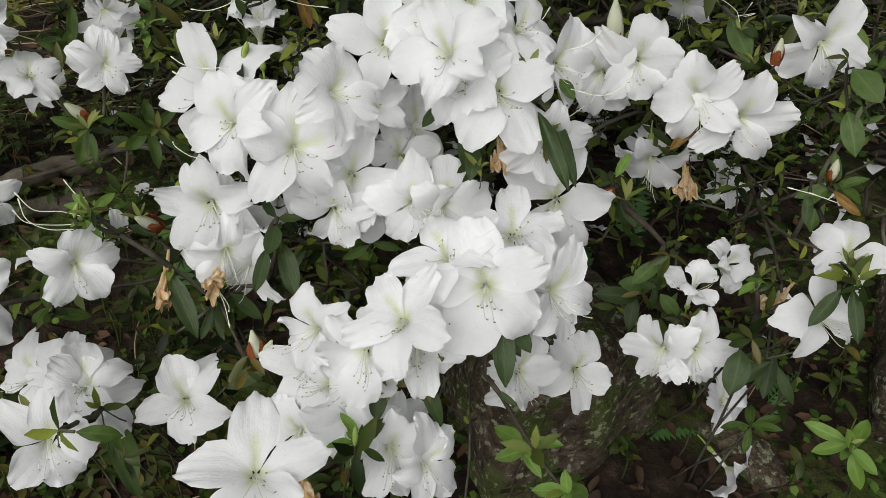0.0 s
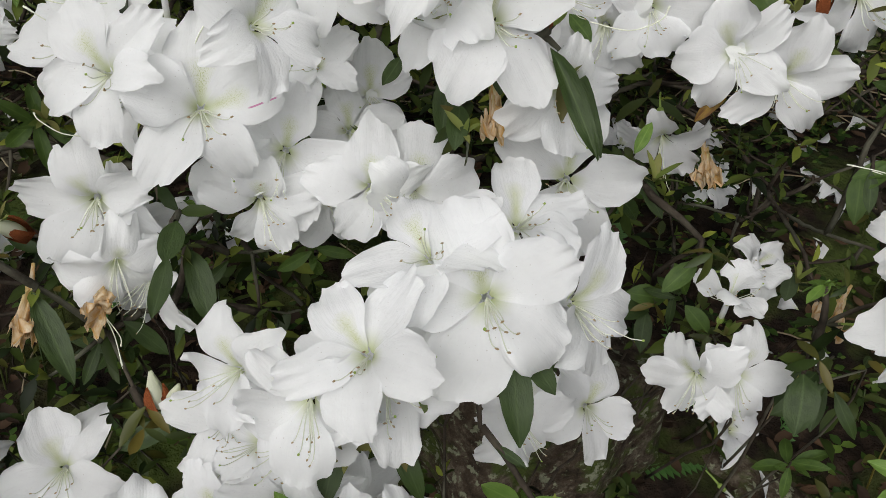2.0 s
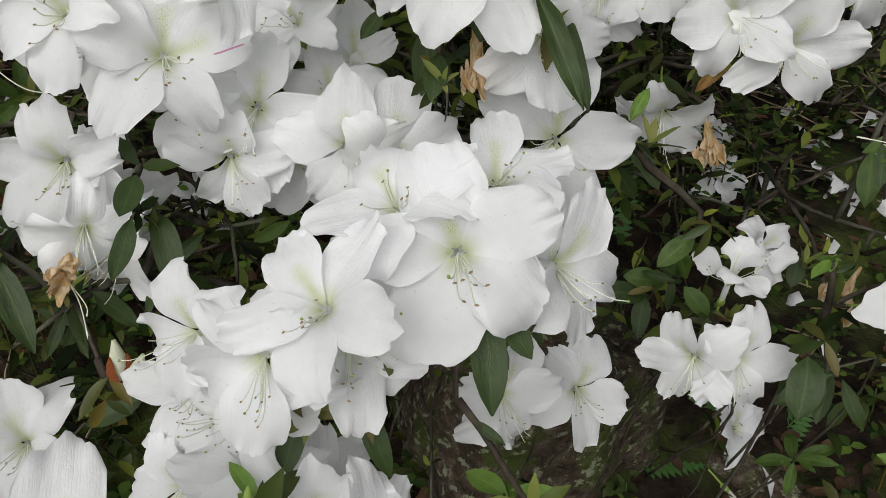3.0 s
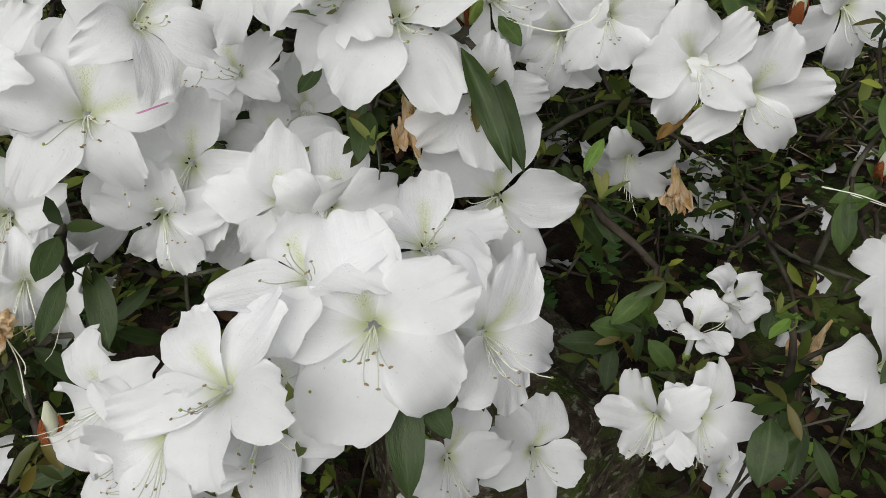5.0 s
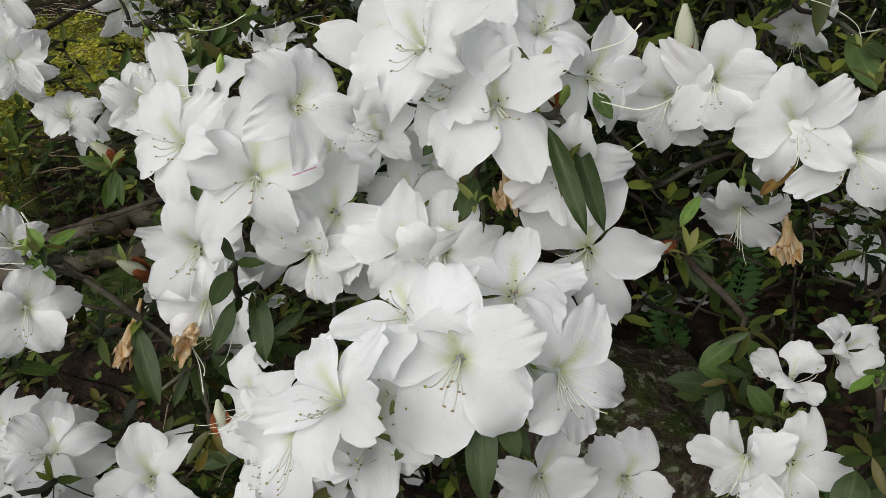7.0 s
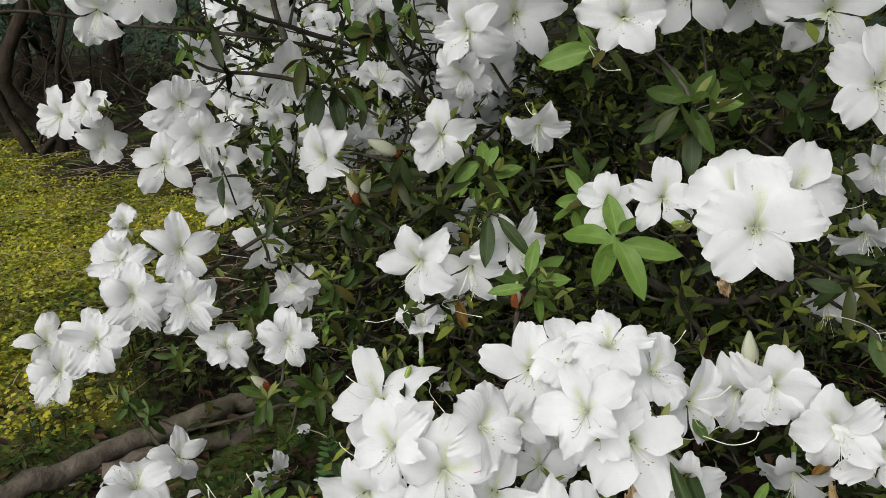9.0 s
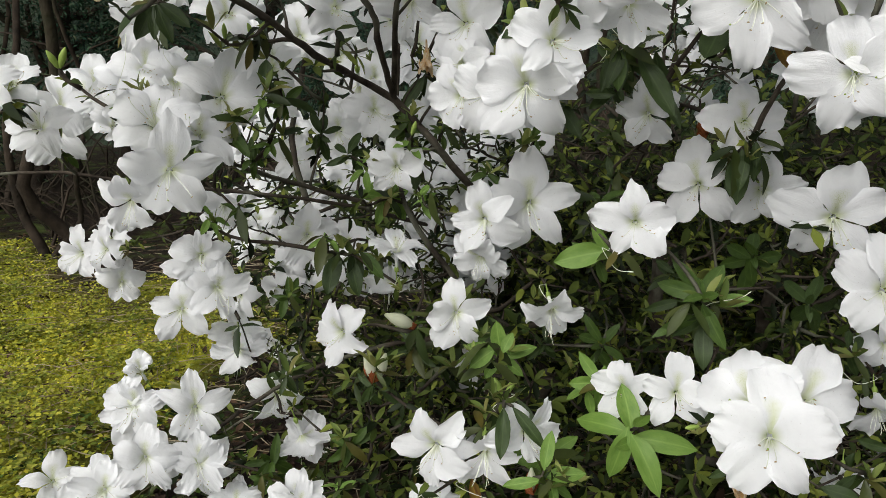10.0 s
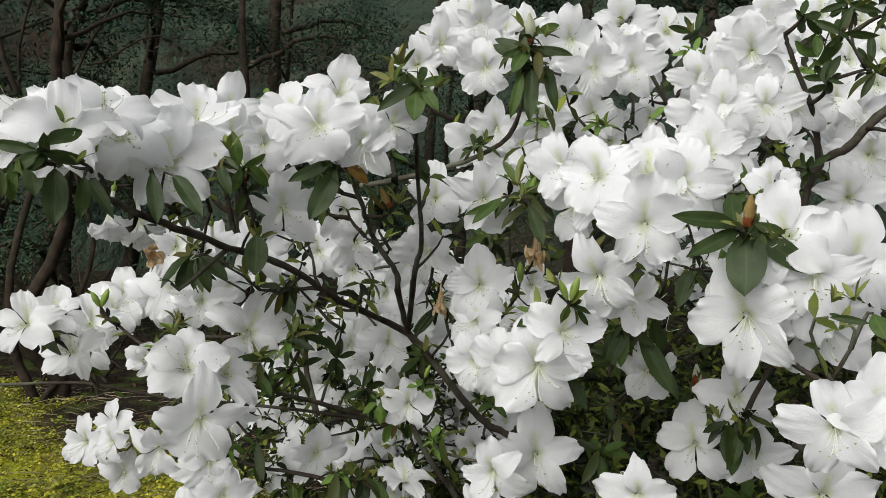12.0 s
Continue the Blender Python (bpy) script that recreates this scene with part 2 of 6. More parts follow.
def curve_points(points, steps=5, wobble=0.0, rng=random):
    """A smooth line through the given points."""
    p = [Vector(q) for q in points]
    p = [p[0] * 2 - p[1]] + p + [p[-1] * 2 - p[-2]]
    out = []
    for i in range(1, len(p) - 2):
        for k in range(steps):
            t = k / steps
            a, b, c, d = p[i - 1 : i + 3]
            q = 0.5 * ((2 * b) + (c - a) * t + (2 * a - 5 * b + 4 * c - d) * t * t + (3 * b - a - 3 * c + d) * t**3)
            out.append(q + Vector((rng.uniform(-1, 1), rng.uniform(-1, 1), rng.uniform(-1, 1))) * wobble)
    return out + [p[-2]]


# ---- ground: a lawn on a low terrace, with a bank towards the path ----
def ground_height(x, y):
    edge = 0.74 - 0.05 * math.sin(3 * x + 1)
    if y >= edge:
        base = 0.80
    elif y > 0.38:
        base = 0.80 - 0.145 * ((edge - y) / (edge - 0.38)) ** 1.2
    else:
        base = max(0.0, 0.655 - 1.6 * (0.38 - y) - 2.0 * (0.38 - y) ** 2)
    rough = noise.noise(Vector((x * 2.2, y * 2.2, 0))) * 0.018 + noise.noise(Vector((x * 9, y * 9, 3))) * 0.006
    return base + rough * min(1.0, base * 3)


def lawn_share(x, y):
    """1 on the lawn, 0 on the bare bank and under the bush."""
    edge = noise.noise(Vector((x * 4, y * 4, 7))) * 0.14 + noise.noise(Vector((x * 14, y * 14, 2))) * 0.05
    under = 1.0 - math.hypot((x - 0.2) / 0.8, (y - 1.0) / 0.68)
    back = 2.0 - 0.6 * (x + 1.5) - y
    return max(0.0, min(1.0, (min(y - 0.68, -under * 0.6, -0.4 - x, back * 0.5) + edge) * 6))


def spread(inner, outer, step):
    near = list(np.arange(inner[0], inner[1] + 1e-6, step))
    far_up = [inner[1] + step * 1.6**k * 2 for k in range(1, 40) if inner[1] + step * 1.6**k * 2 < outer]
    far_down = [inner[0] - step * 1.6**k * 2 for k in range(1, 40) if inner[0] - step * 1.6**k * 2 > -outer]
    return np.array([-outer] + far_down[::-1] + near + far_up + [outer])


gx, gy = spread((-3.0, 1.4), 400.0, 0.03), spread((0.0, 3.2), 400.0, 0.03)
ground_points = [(x, y, ground_height(x, y)) for y in gy for x in gx]
w = len(gx)
ground_mesh = mesh_of("ground", ground_points, [(j * w + i, j * w + i + 1, (j + 1) * w + i + 1, (j + 1) * w + i) for j in range(len(gy) - 1) for i in range(w - 1)])
mask = ground_mesh.attributes.new("lawn", "FLOAT", "POINT")
mask.data.foreach_set("value", [lawn_share(p[0], p[1]) for p in ground_points])
SOIL = Nodes("soil_and_moss", 0.95, 0.15)
where = SOIL.coords()
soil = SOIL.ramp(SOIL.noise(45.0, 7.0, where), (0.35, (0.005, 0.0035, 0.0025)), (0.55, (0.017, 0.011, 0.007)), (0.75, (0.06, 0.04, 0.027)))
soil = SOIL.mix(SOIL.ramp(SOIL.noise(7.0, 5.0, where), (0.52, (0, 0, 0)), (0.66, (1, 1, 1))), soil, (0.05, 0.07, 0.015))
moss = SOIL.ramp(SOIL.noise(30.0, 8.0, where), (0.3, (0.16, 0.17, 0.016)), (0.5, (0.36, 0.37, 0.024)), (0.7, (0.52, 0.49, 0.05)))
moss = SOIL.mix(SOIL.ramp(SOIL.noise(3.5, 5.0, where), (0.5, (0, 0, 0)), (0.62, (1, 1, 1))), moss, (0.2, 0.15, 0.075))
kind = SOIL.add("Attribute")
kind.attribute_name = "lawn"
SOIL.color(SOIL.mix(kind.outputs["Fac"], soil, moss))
SOIL.bump(SOIL.maths("ADD", SOIL.noise(90.0, 6.0, where), SOIL.noise(25.0, 4.0, where)), 0.9, 0.012)
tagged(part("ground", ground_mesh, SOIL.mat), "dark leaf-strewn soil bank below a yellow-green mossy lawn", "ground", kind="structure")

# ---- the azalea ----
bush = new("azalea_bush")
bush.location = (0.12, 0.95, 0.79)
tagged(bush, "large azalea bush covered in white blossoms above a mossy bank", "shrub")
HOME = bush.location.copy()
TIPS = []      # places and backward directions of all that needs a twig
NODES = []     # places on the wood that twigs can start from
COUNT = [0]


def rooted(m):
    """A pose given in the world, as seen from the bush's base."""
    return Matrix.Translation(-HOME) @ m


def petal_piece(open_=1.0, cup=0.1, ruffle=0.06, twist=0.0, seed=0, narrow=1.0, curl=0.0, rows=22, cols=19, crumple=0.0):
    """A lobe of the flower's funnel, along +y: fused with its neighbours below, then a free, thin fan with an uneven wavy rim."""
    rng = random.Random(seed)
    phase, waves, bend = rng.uniform(0, 6.28), rng.uniform(2.0, 4.0), rng.uniform(-0.2, 0.2)
    square, soft, corner = rng.uniform(1.8, 2.6), rng.uniform(0.5, 0.68), rng.uniform(0.55, 0.69)
    crinkle, lean, tip = rng.uniform(9, 15), rng.uniform(-0.1, 0.1), rng.uniform(-0.035, 0.05)
    left, right, fold = rng.uniform(0.4, 1.5), rng.uniform(0.4, 1.5), rng.uniform(-0.1, 0.1)
    broad = {-1: rng.uniform(0.86, 1.14), 1: rng.uniform(0.86, 1.14)}
    wide = 0.41 * narrow

    def place(u, v):
        s = 2 * v - 1
        side = 1 if s > 0 else -1
        rim = corner + (1 - corner) * max(0.0, 1 - abs(s) ** square) ** soft
        rim += 0.04 * math.sin(waves * 1.3 * s + phase) + 0.026 * math.sin(crinkle * 0.75 * s + 2 * phase) + 0.011 * math.sin(crinkle * 1.9 * s + phase) + tip * math.exp(-((s / 0.2) ** 2))
        w = (1 - (1 - u) ** 1.25) * rim
        r = 0.045 + (0.3 + 0.655 * open_) * (0.5 * w + 0.5 * w**1.4)
        h = (0.98 - 0.64 * open_) * (1 - max(0.0, 1 - w) ** 3.0) + 0.05 * w - (0.05 + curl) * open_ * w**3.0
        k = max(0.0, min(1.0, (w - 0.3) / 0.4))
        k = k * k * (3 - 2 * k)
        half = (0.76 * r * (1 - k) + wide * k) * (1 + (broad[side] - 1) * k)
        half *= 1 + (0.05 * math.sin(crinkle * 0.6 * w + phase + 2 * side)) * k
        a = max(-0.85, min(0.85, s * half / max(r, 0.1)))
        flat = min(1.0, max(0.0, w - 0.1) * 1.6)
        x = (1 - flat) * r * math.sin(a) + flat * s * half
        y = (1 - flat) * r * math.cos(a) + flat * (r - 0.12 * (s * half) ** 2 / max(r, 0.2))
        edge = max(abs(s) ** 2.0, u**5) * w
        z = h + cup * s * s * half * w - 0.035 * math.exp(-((s / 0.2) ** 2)) * w * (1.1 - w)
        z += ruffle * math.sin(waves * s + 3.0 * w + phase) * w * (0.25 * w + edge) + bend * w * w * s * 0.5
        z += (0.5 * left if s > 0 else 0.5 * right) * ruffle * math.sin(11 * w + 2 * phase + 2 * side) * w * abs(s) ** 2.2
        z += fold * abs(s) * w * w * 0.5 + 0.042 * math.sin(crinkle * s + 2.5 * phase) * u**5 + 0.012 * math.sin(2.3 * crinkle * s + phase) * u**8 + 0.014 * math.sin(crinkle * 1.6 * w + phase) * w * abs(s) ** 4
        z += 0.06 * w * noise.noise(Vector((2.1 * x + 9 * phase, 2.1 * y, 3 * phase))) + 0.016 * w * noise.noise(Vector((7 * x, 7 * y, 5 * phase)))
        if crumple:
            spot = Vector((x * 3 + 9 * phase, y * 3, v * 2))
            x, y, z = x + crumple * noise.noise(spot), y + crumple * noise.noise(spot * 1.3 + Vector((5, 0, 0))), z + crumple * noise.noise(spot * 1.7 + Vector((0, 7, 0)))
        x += (twist * 0.16 + lean) * w * w
        return x, y, z

    return sheet(rows, cols, place)


def petal_mesh(name, material, **kw):
    data = mesh_of(name, *petal_piece(**kw))
    data.materials.append(material)
    return data


FORMS = {0: [], 1: [], 2: []}
for form, count in ((0, 14), (1, 4), (2, 5)):
    for v in range(count):
        rng = random.Random(100 * form + v)
        petals = []
        for k in range(5):
            kw = dict(open_=rng.uniform(0.85, 1.12), cup=rng.uniform(-0.3, 0.3), ruffle=rng.uniform(0.06, 0.15), seed=rng.random(), twist=rng.uniform(-0.5, 0.5), narrow=rng.uniform(0.9, 1.1) if k in (0, 1, 4) else rng.uniform(0.7, 0.9), curl=rng.uniform(-0.1, 0.4))
            if form == 1:
                kw.update(open_=rng.uniform(0.3, 0.6), curl=rng.uniform(0.0, 0.3))
            if form == 2:
                kw.update(open_=rng.uniform(0.55, 1.1), ruffle=rng.uniform(0.1, 0.17), curl=rng.uniform(0.1, 0.6), cup=rng.uniform(-0.35, 0.3), narrow=rng.uniform(0.75, 1.0))
            petals.append(petal_mesh("petal", BLOTCHED if k == 0 else WHITE, **kw))
        FORMS[form].append(petals)
STREAK_PETAL = petal_mesh("petal", STREAKED, open_=0.95, cup=0.05, ruffle=0.05, seed=5)


def tube_mesh():
    wall = tube([(0, 0, -0.62), (0, 0, -0.45), (0, 0, -0.2), (0, 0, -0.05), (0, 0, 0.01)], [0.05, 0.06, 0.062, 0.058, 0.052], 10)
    keep = [f for f in wall[1] if len(f) == 4]
    cup = tube([(0, 0, -0.72), (0, 0, -0.68), (0, 0, -0.6), (0, 0, -0.5)], [0.03, 0.075, 0.085, 0.06], 8)
    stalk = tube([(0.02, 0, -1.15), (0, 0.01, -0.95), (0, 0, -0.66)], [0.022, 0.024, 0.03], 6)
    pieces = [(wall[0], keep, wall[2] * (0.5, 1)), cup, stalk]
    data = joined("flower", pieces)
    data.materials.append(WHITE)
    data.materials.append(CALYX)
    data.polygons.foreach_set("material_index", [0] * len(keep) + [1] * (len(data.polygons) - len(keep)))
    return data


def stamen_mesh(name, length, bend, seed, knob):
    rng = random.Random(seed)
    sway = rng.uniform(-0.12, 0.12)
    steps = [i / 7 for i in range(8)]
    line = [(sway * t * t, -bend * t**1.3 + 0.42 * bend * t**4, length * (t - 0.12 * t**3)) for t in steps]
    thread = tube(line, [0.0085 - 0.002 * t for t in steps], 4)
    end = Vector(line[-1])
    if knob:
        head = tube([end + Vector((-0.02, 0, 0)), end + Vector((-0.011, 0, 0.007)), end, end + Vector((0.011, 0, 0.007)), end + Vector((0.02, 0, 0))], [0.004, 0.01, 0.012, 0.01, 0.004], 5)
    else:
        head = tube([end, end + Vector((0, 0, 0.015)), end + Vector((0, 0, 0.03))], [0.009, 0.017, 0.012], 6)
    data = joined(name, [thread, head])
    data.materials.append(FILAMENT)
    data.materials.append(ANTHER if knob else CALYX)
    data.polygons.foreach_set("material_index", [0] * len(thread[1]) + [1] * len(head[1]))
    return data


TUBE = tube_mesh()
STAMENS = [stamen_mesh("stamen", 0.78 + 0.1 * i, 0.3 + 0.09 * i, i, True) for i in range(4)]
PISTILS = [stamen_mesh("pistil", 1.1 + 0.13 * i, 0.4 + 0.12 * i, 20 + i, False) for i in range(3)]


def bloom(x, y, z, rx, ry, rz, size, form=0):
    """One open flower: the throat at x, y, z, facing its own +z, the spotted petal towards its own +y."""
    COUNT[0] += 1
    rng = random.Random(COUNT[0])
    m = rooted(pose(x, y, z, rx, ry, rz) @ Matrix.Scale(size, 4))
    flower = part("flower", TUBE, WHITE, bush, m=m)
    look_of = FORMS[form if form in FORMS else 0]
    petals = look_of[COUNT[0] % len(look_of)]
    turn = rng.randrange(1, 5)
    for k in range(5):
        data = petals[0] if k == 0 else petals[1 + (k + turn) % 4]
        if form == 4 and k == 4:
            data = STREAK_PETAL
        lean = pose(0, 0, 0, rng.uniform(-13, 11), rng.uniform(-12, 12), 72 * k + rng.uniform(-7, 7))
        ob = new("petal", data)
        ob.parent = flower
        ob.matrix_basis = lean @ Matrix.Diagonal((rng.uniform(0.88, 1.12), rng.uniform(0.93, 1.16), 1, 1))
    for k in range(rng.randrange(5, 8)):
        ob = new("stamen", STAMENS[rng.randrange(4)])
        ob.parent = flower
        ob.matrix_basis = pose(0, 0, 0, rng.uniform(-8, 14), rng.uniform(-22, 22), rng.uniform(-40, 40))
    ob = new("pistil", PISTILS[rng.randrange(3)])
    ob.parent = flower
    ob.matrix_basis = pose(0, 0, 0, rng.uniform(-6, 10), rng.uniform(-12, 12), rng.uniform(-25, 25))
    back = -(m.to_3x3().col[2].normalized())
    TIPS.append((Vector((x, y, z)) + back * size * 1.1, back))
    return flower


def leaf_piece(width=0.34, droop=0.12, fold=0.25, wave=0.03, seed=0, rows=8, cols=5, stem=0.06):
    rng = random.Random(seed)
    phase, side = rng.uniform(0, 6.28), rng.uniform(-0.07, 0.07)

    def place(u, v):
        s = 2 * v - 1
        body = max(0.0, (u - stem) / (1 - stem))
        half = width / 2 * (math.sin(math.pi * min(1, body**0.9)) ** 0.68 if 0 < body < 1 else 0.0) + 0.008
        half = min(half, width / 2)
        return s * half + side * u * u, u * (1 - 0.1 * droop * u), fold * abs(s) * half - droop * u * u + wave * math.sin(8 * u + phase) * abs(s)

    return sheet(rows, cols, place)


LEAVES = [[], [], [], []]
for tone in range(4):
    for v in range(5):
        wide = (0.29, 0.32, 0.38, 0.31)[tone]
        data = mesh_of("leaf", *leaf_piece(wide * random.Random(v).uniform(0.85, 1.15), 0.05 + 0.07 * v, 0.3, 0.02 + 0.012 * (v % 3), 10 * tone + v))
        data.materials.append(LEAF[tone])
        LEAVES[tone].append(data)


def single_leaf(x, y, z, rx, ry, rz, length, tone, wide=1.0, stalk=True):
    """One leaf from its base along its own +y; stalk: it needs a twig of its own."""
    COUNT[0] += 1
    data = LEAVES[tone][COUNT[0] % 5]
    part("leaf", data, LEAF[tone], bush, m=rooted(pose(x, y, z, rx, ry, rz) @ Matrix.Diagonal((length * wide, length, length, 1))))
    if stalk:
        m = pose(0, 0, 0, rx, ry, rz)
        TIPS.append((Vector((x, y, z)), -m.to_3x3().col[1]))



def whorl(x, y, z, rx, ry, rz, reach, count, tone):
    """A rosette of leaves round the end of a twig."""
    COUNT[0] += 1
    rng = random.Random(COUNT[0])
    m = pose(x, y, z, rx, ry, rz)
    start = rng.uniform(0, 360)
    for k in range(count):
        inner = k >= count - 2 and count > 5
        lift = rng.uniform(35, 70) if inner else rng.uniform(-70, 5) if tone == 0 else rng.uniform(-45, 28)
        length = reach * (rng.uniform(0.45, 0.65) if inner else rng.uniform(0.78, 1.1))
        one = m @ pose(rng.uniform(-0.1, 0.1) * reach, rng.uniform(-0.1, 0.1) * reach, -rng.uniform(0, 0.5) * reach, 0, 0, start + 137.5 * k + rng.uniform(-25, 25)) @ pose(0, 0, 0, lift, rng.uniform(-15, 15), 0) @ Matrix.Scale(length, 4)
        data = LEAVES[tone][rng.randrange(5)]
        part("leaf", data, LEAF[tone], bush, m=rooted(one))
    back = -m.to_3x3().col[2]
    TIPS.append((Vector((x, y, z)), back))


def bud_mesh(kind):
    petals = []
    rng = random.Random(kind)
    if kind == 2:
        pods = [tube([(0, 0, 0.0), (0, 0, 0.2), (0.02, 0, 0.55), (0.03, 0, 0.85), (0.02, 0, 1.0)], [0.05, 0.13, 0.17, 0.1, 0.02], 8)]
        data = joined("bud", pods)
        data.materials.append(CALYX)
        return data
    for k in range(5):
        a = 72 * k
        def petal_of(u, v):
            r = 0.035 + 0.14 * math.sin(math.pi * (0.06 + 0.93 * u**0.85)) ** 1.1
            b = (2 * v - 1) * 0.85 + 0.5 * u
            r *= 1 + 0.1 * (2 * v - 1)
            return r * math.sin(b), r * math.cos(b), 0.05 + 0.95 * u

        petals.append(moved(sheet(8, 6, petal_of), pose(0, 0, 0, 0, 0, a)))
    data = joined("bud", petals)
    data.materials.append(AMBER if kind == 3 else BUDWHITE)
    return data


def scale_mesh():
    piece = sheet(6, 5, lambda u, v: ((2 * v - 1) * 0.15 * (1 - u**2.2) ** 0.6, 0.04 + 0.19 * math.sin(math.pi * (0.08 + 0.7 * u)) * (1 - 0.3 * (2 * v - 1) ** 2), 0.62 * u))
    data = mesh_of("scale", *piece)
    data.materials.append(SCALE)
    return data


BUDS = [bud_mesh(k) for k in range(4)]
BUD_SCALE = scale_mesh()


def bud(x, y, z, rx, ry, rz, size, kind):
    """A closed bud, base at x, y, z, pointing along its own +z; brown scales hug its foot."""
    COUNT[0] += 1
    rng = random.Random(COUNT[0])
    m = pose(x, y, z, rx, ry, rz)
    body = part("bud", BUDS[kind], (BUDWHITE, BUDWHITE, CALYX, AMBER)[kind], bush, m=rooted(m @ Matrix.Scale(size, 4)))
    for k in range((3, 5, 0, 4)[kind]):
        one = new("scale", BUD_SCALE)
        one.parent = body
        one.matrix_basis = pose(0, 0, -0.03, rng.uniform(-4, 10), 0, 120 * k + rng.uniform(-20, 20)) @ Matrix.Scale((0.7, 1.15, 1, 0.9)[kind] * rng.uniform(0.85, 1.1), 4)
    TIPS.append((Vector((x, y, z)), -m.to_3x3().col[2]))


def limb(r0, r1, *points):
    """A bare branch through the points, thicker at its start."""
    COUNT[0] += 1
    rng = random.Random(COUNT[0])
    line = curve_points(points, 6, min(r0, r1) * 0.35, rng)
    n = len(line)
    radii = [(r0 + (r1 - r0) * i / (n - 1)) * rng.uniform(0.9, 1.12) for i in range(n)]
    data = mesh_of("branch", *tube(line, radii, 9))
    ob = part("branch", data, OLDBARK if r0 > 0.0085 and points[0][1] < 0.9 else BARK, bush, m=Matrix.Translation(-HOME))
    NODES.extend(line)
    back = (Vector(points[0]) - Vector(points[1])).normalized()
    ROOTS.append((Vector(points[0]), back, r0))
    return ob


ROOTS = []
for foot, top, r in (((0.12, 0.95, 0.78), (0.06, 0.86, 1.1), 0.013), ((0.16, 1.0, 0.78), (0.22, 0.9, 1.12), 0.012), ((0.05, 0.98, 0.78), (-0.1, 0.86, 1.0), 0.012)):
    a, b = Vector(foot), Vector(top)
    limb(r, r * 0.5, a, a.lerp(b, 0.3) + Vector((0.02, 0.01, 0.02)), a.lerp(b, 0.65) + Vector((-0.015, 0, 0.01)), b)
ROOTS.clear()
STOUT = len(NODES)  # the trunks
limb(0.003, 0.0018, (-0.074, 0.628, 1.182), (-0.097, 0.618, 1.197), (-0.125, 0.592, 1.239), (-0.152, 0.592, 1.269), (-0.189, 0.531, 1.301), (-0.212, 0.482, 1.329), (-0.231, 0.429, 1.344), (-0.248, 0.385, 1.359), (-0.26, 0.352, 1.371))
limb(0.0025, 0.0013, (-0.152, 0.592, 1.269), (-0.145, 0.535, 1.306), (-0.143, 0.517, 1.324), (-0.152, 0.494, 1.348), (-0.151, 0.463, 1.37), (-0.152, 0.44, 1.39))
limb(0.0022, 0.0011, (-0.152, 0.592, 1.269), (-0.134, 0.539, 1.323), (-0.125, 0.521, 1.344), (-0.114, 0.461, 1.391), (-0.105, 0.419, 1.422))
limb(0.0018, 0.0012, (-0.164, 0.73, 1.149), (-0.218, 0.679, 1.174), (-0.289, 0.635, 1.192), (-0.367, 0.598, 1.204), (-0.436, 0.579, 1.217), (-0.499, 0.554, 1.218))
limb(0.0125, 0.011, (-0.192, 0.855, 0.787), (-0.288, 0.792, 0.792), (-0.347, 0.732, 0.797), (-0.391, 0.684, 0.801), (-0.445, 0.619, 0.8), (-0.486, 0.554, 0.801), (-0.531, 0.493, 0.803))
limb(0.011, 0.008, (-0.157, 0.816, 0.764), (-0.25, 0.757, 0.77), (-0.324, 0.704, 0.775), (-0.37, 0.664, 0.782), (-0.41, 0.623, 0.79), (-0.455, 0.576, 0.792))
limb(0.0048, 0.0027, (0.198, 0.708, 0.976), (0.157, 0.67, 0.963), (0.107, 0.656, 0.96), (0.061, 0.635, 0.98), (0.025, 0.614, 1.013), (0.008, 0.6, 1.042))
limb(0.0041, 0.002, (0.259, 0.634, 1.477), (0.21, 0.635, 1.447), (0.181, 0.626, 1.418), (0.16, 0.623, 1.405), (0.153, 0.637, 1.367), (0.146, 0.67, 1.246))
limb(0.0024, 0.0014, (0.16, 0.623, 1.405), (0.15, 0.601, 1.441), (0.131, 0.588, 1.48), (0.126, 0.586, 1.495))
limb(0.0027, 0.0014, (0.11, 0.686, 1.377), (0.067, 0.726, 1.45), (0.041, 0.721, 1.496), (0.01, 0.715, 1.531))
limb(0.0027, 0.0014, (-0.214, 0.662, 1.391), (-0.136, 0.64, 1.404), (-0.072, 0.588, 1.426), (-0.053, 0.541, 1.472))
limb(0.0027, 0.0014, (-0.112, 0.652, 1.103), (-0.155, 0.636, 1.174), (-0.169, 0.658, 1.224), (-0.164, 0.657, 1.325))
limb(0.0024, 0.0014, (-0.203, 0.664, 1.18), (-0.258, 0.624, 1.204), (-0.274, 0.596, 1.216), (-0.288, 0.567, 1.228))
limb(0.0031, 0.002, (-0.264, 0.684, 1.172), (-0.284, 0.703, 1.233), (-0.277, 0.726, 1.305), (-0.267, 0.724, 1.365))
limb(0.0027, 0.0017, (-0.04, 0.732, 1.057), (-0.106, 0.701, 1.05), (-0.183, 0.682, 1.045), (-0.253, 0.631, 1.033), (-0.295, 0.579, 1.014))
limb(0.0027, 0.0014, (-0.156, 0.561, 0.871), (-0.236, 0.582, 0.88), (-0.301, 0.567, 0.867), (-0.346, 0.56, 0.856))
limb(0.0014, 0.001, (0.238, 0.568, 0.872), (0.226, 0.489, 0.874), (0.214, 0.433, 0.877), (0.215, 0.405, 0.855))
limb(0.0012, 0.0008, (0.226, 0.489, 0.874), (0.221, 0.447, 0.886), (0.224, 0.422, 0.893), (0.236, 0.413, 0.892))

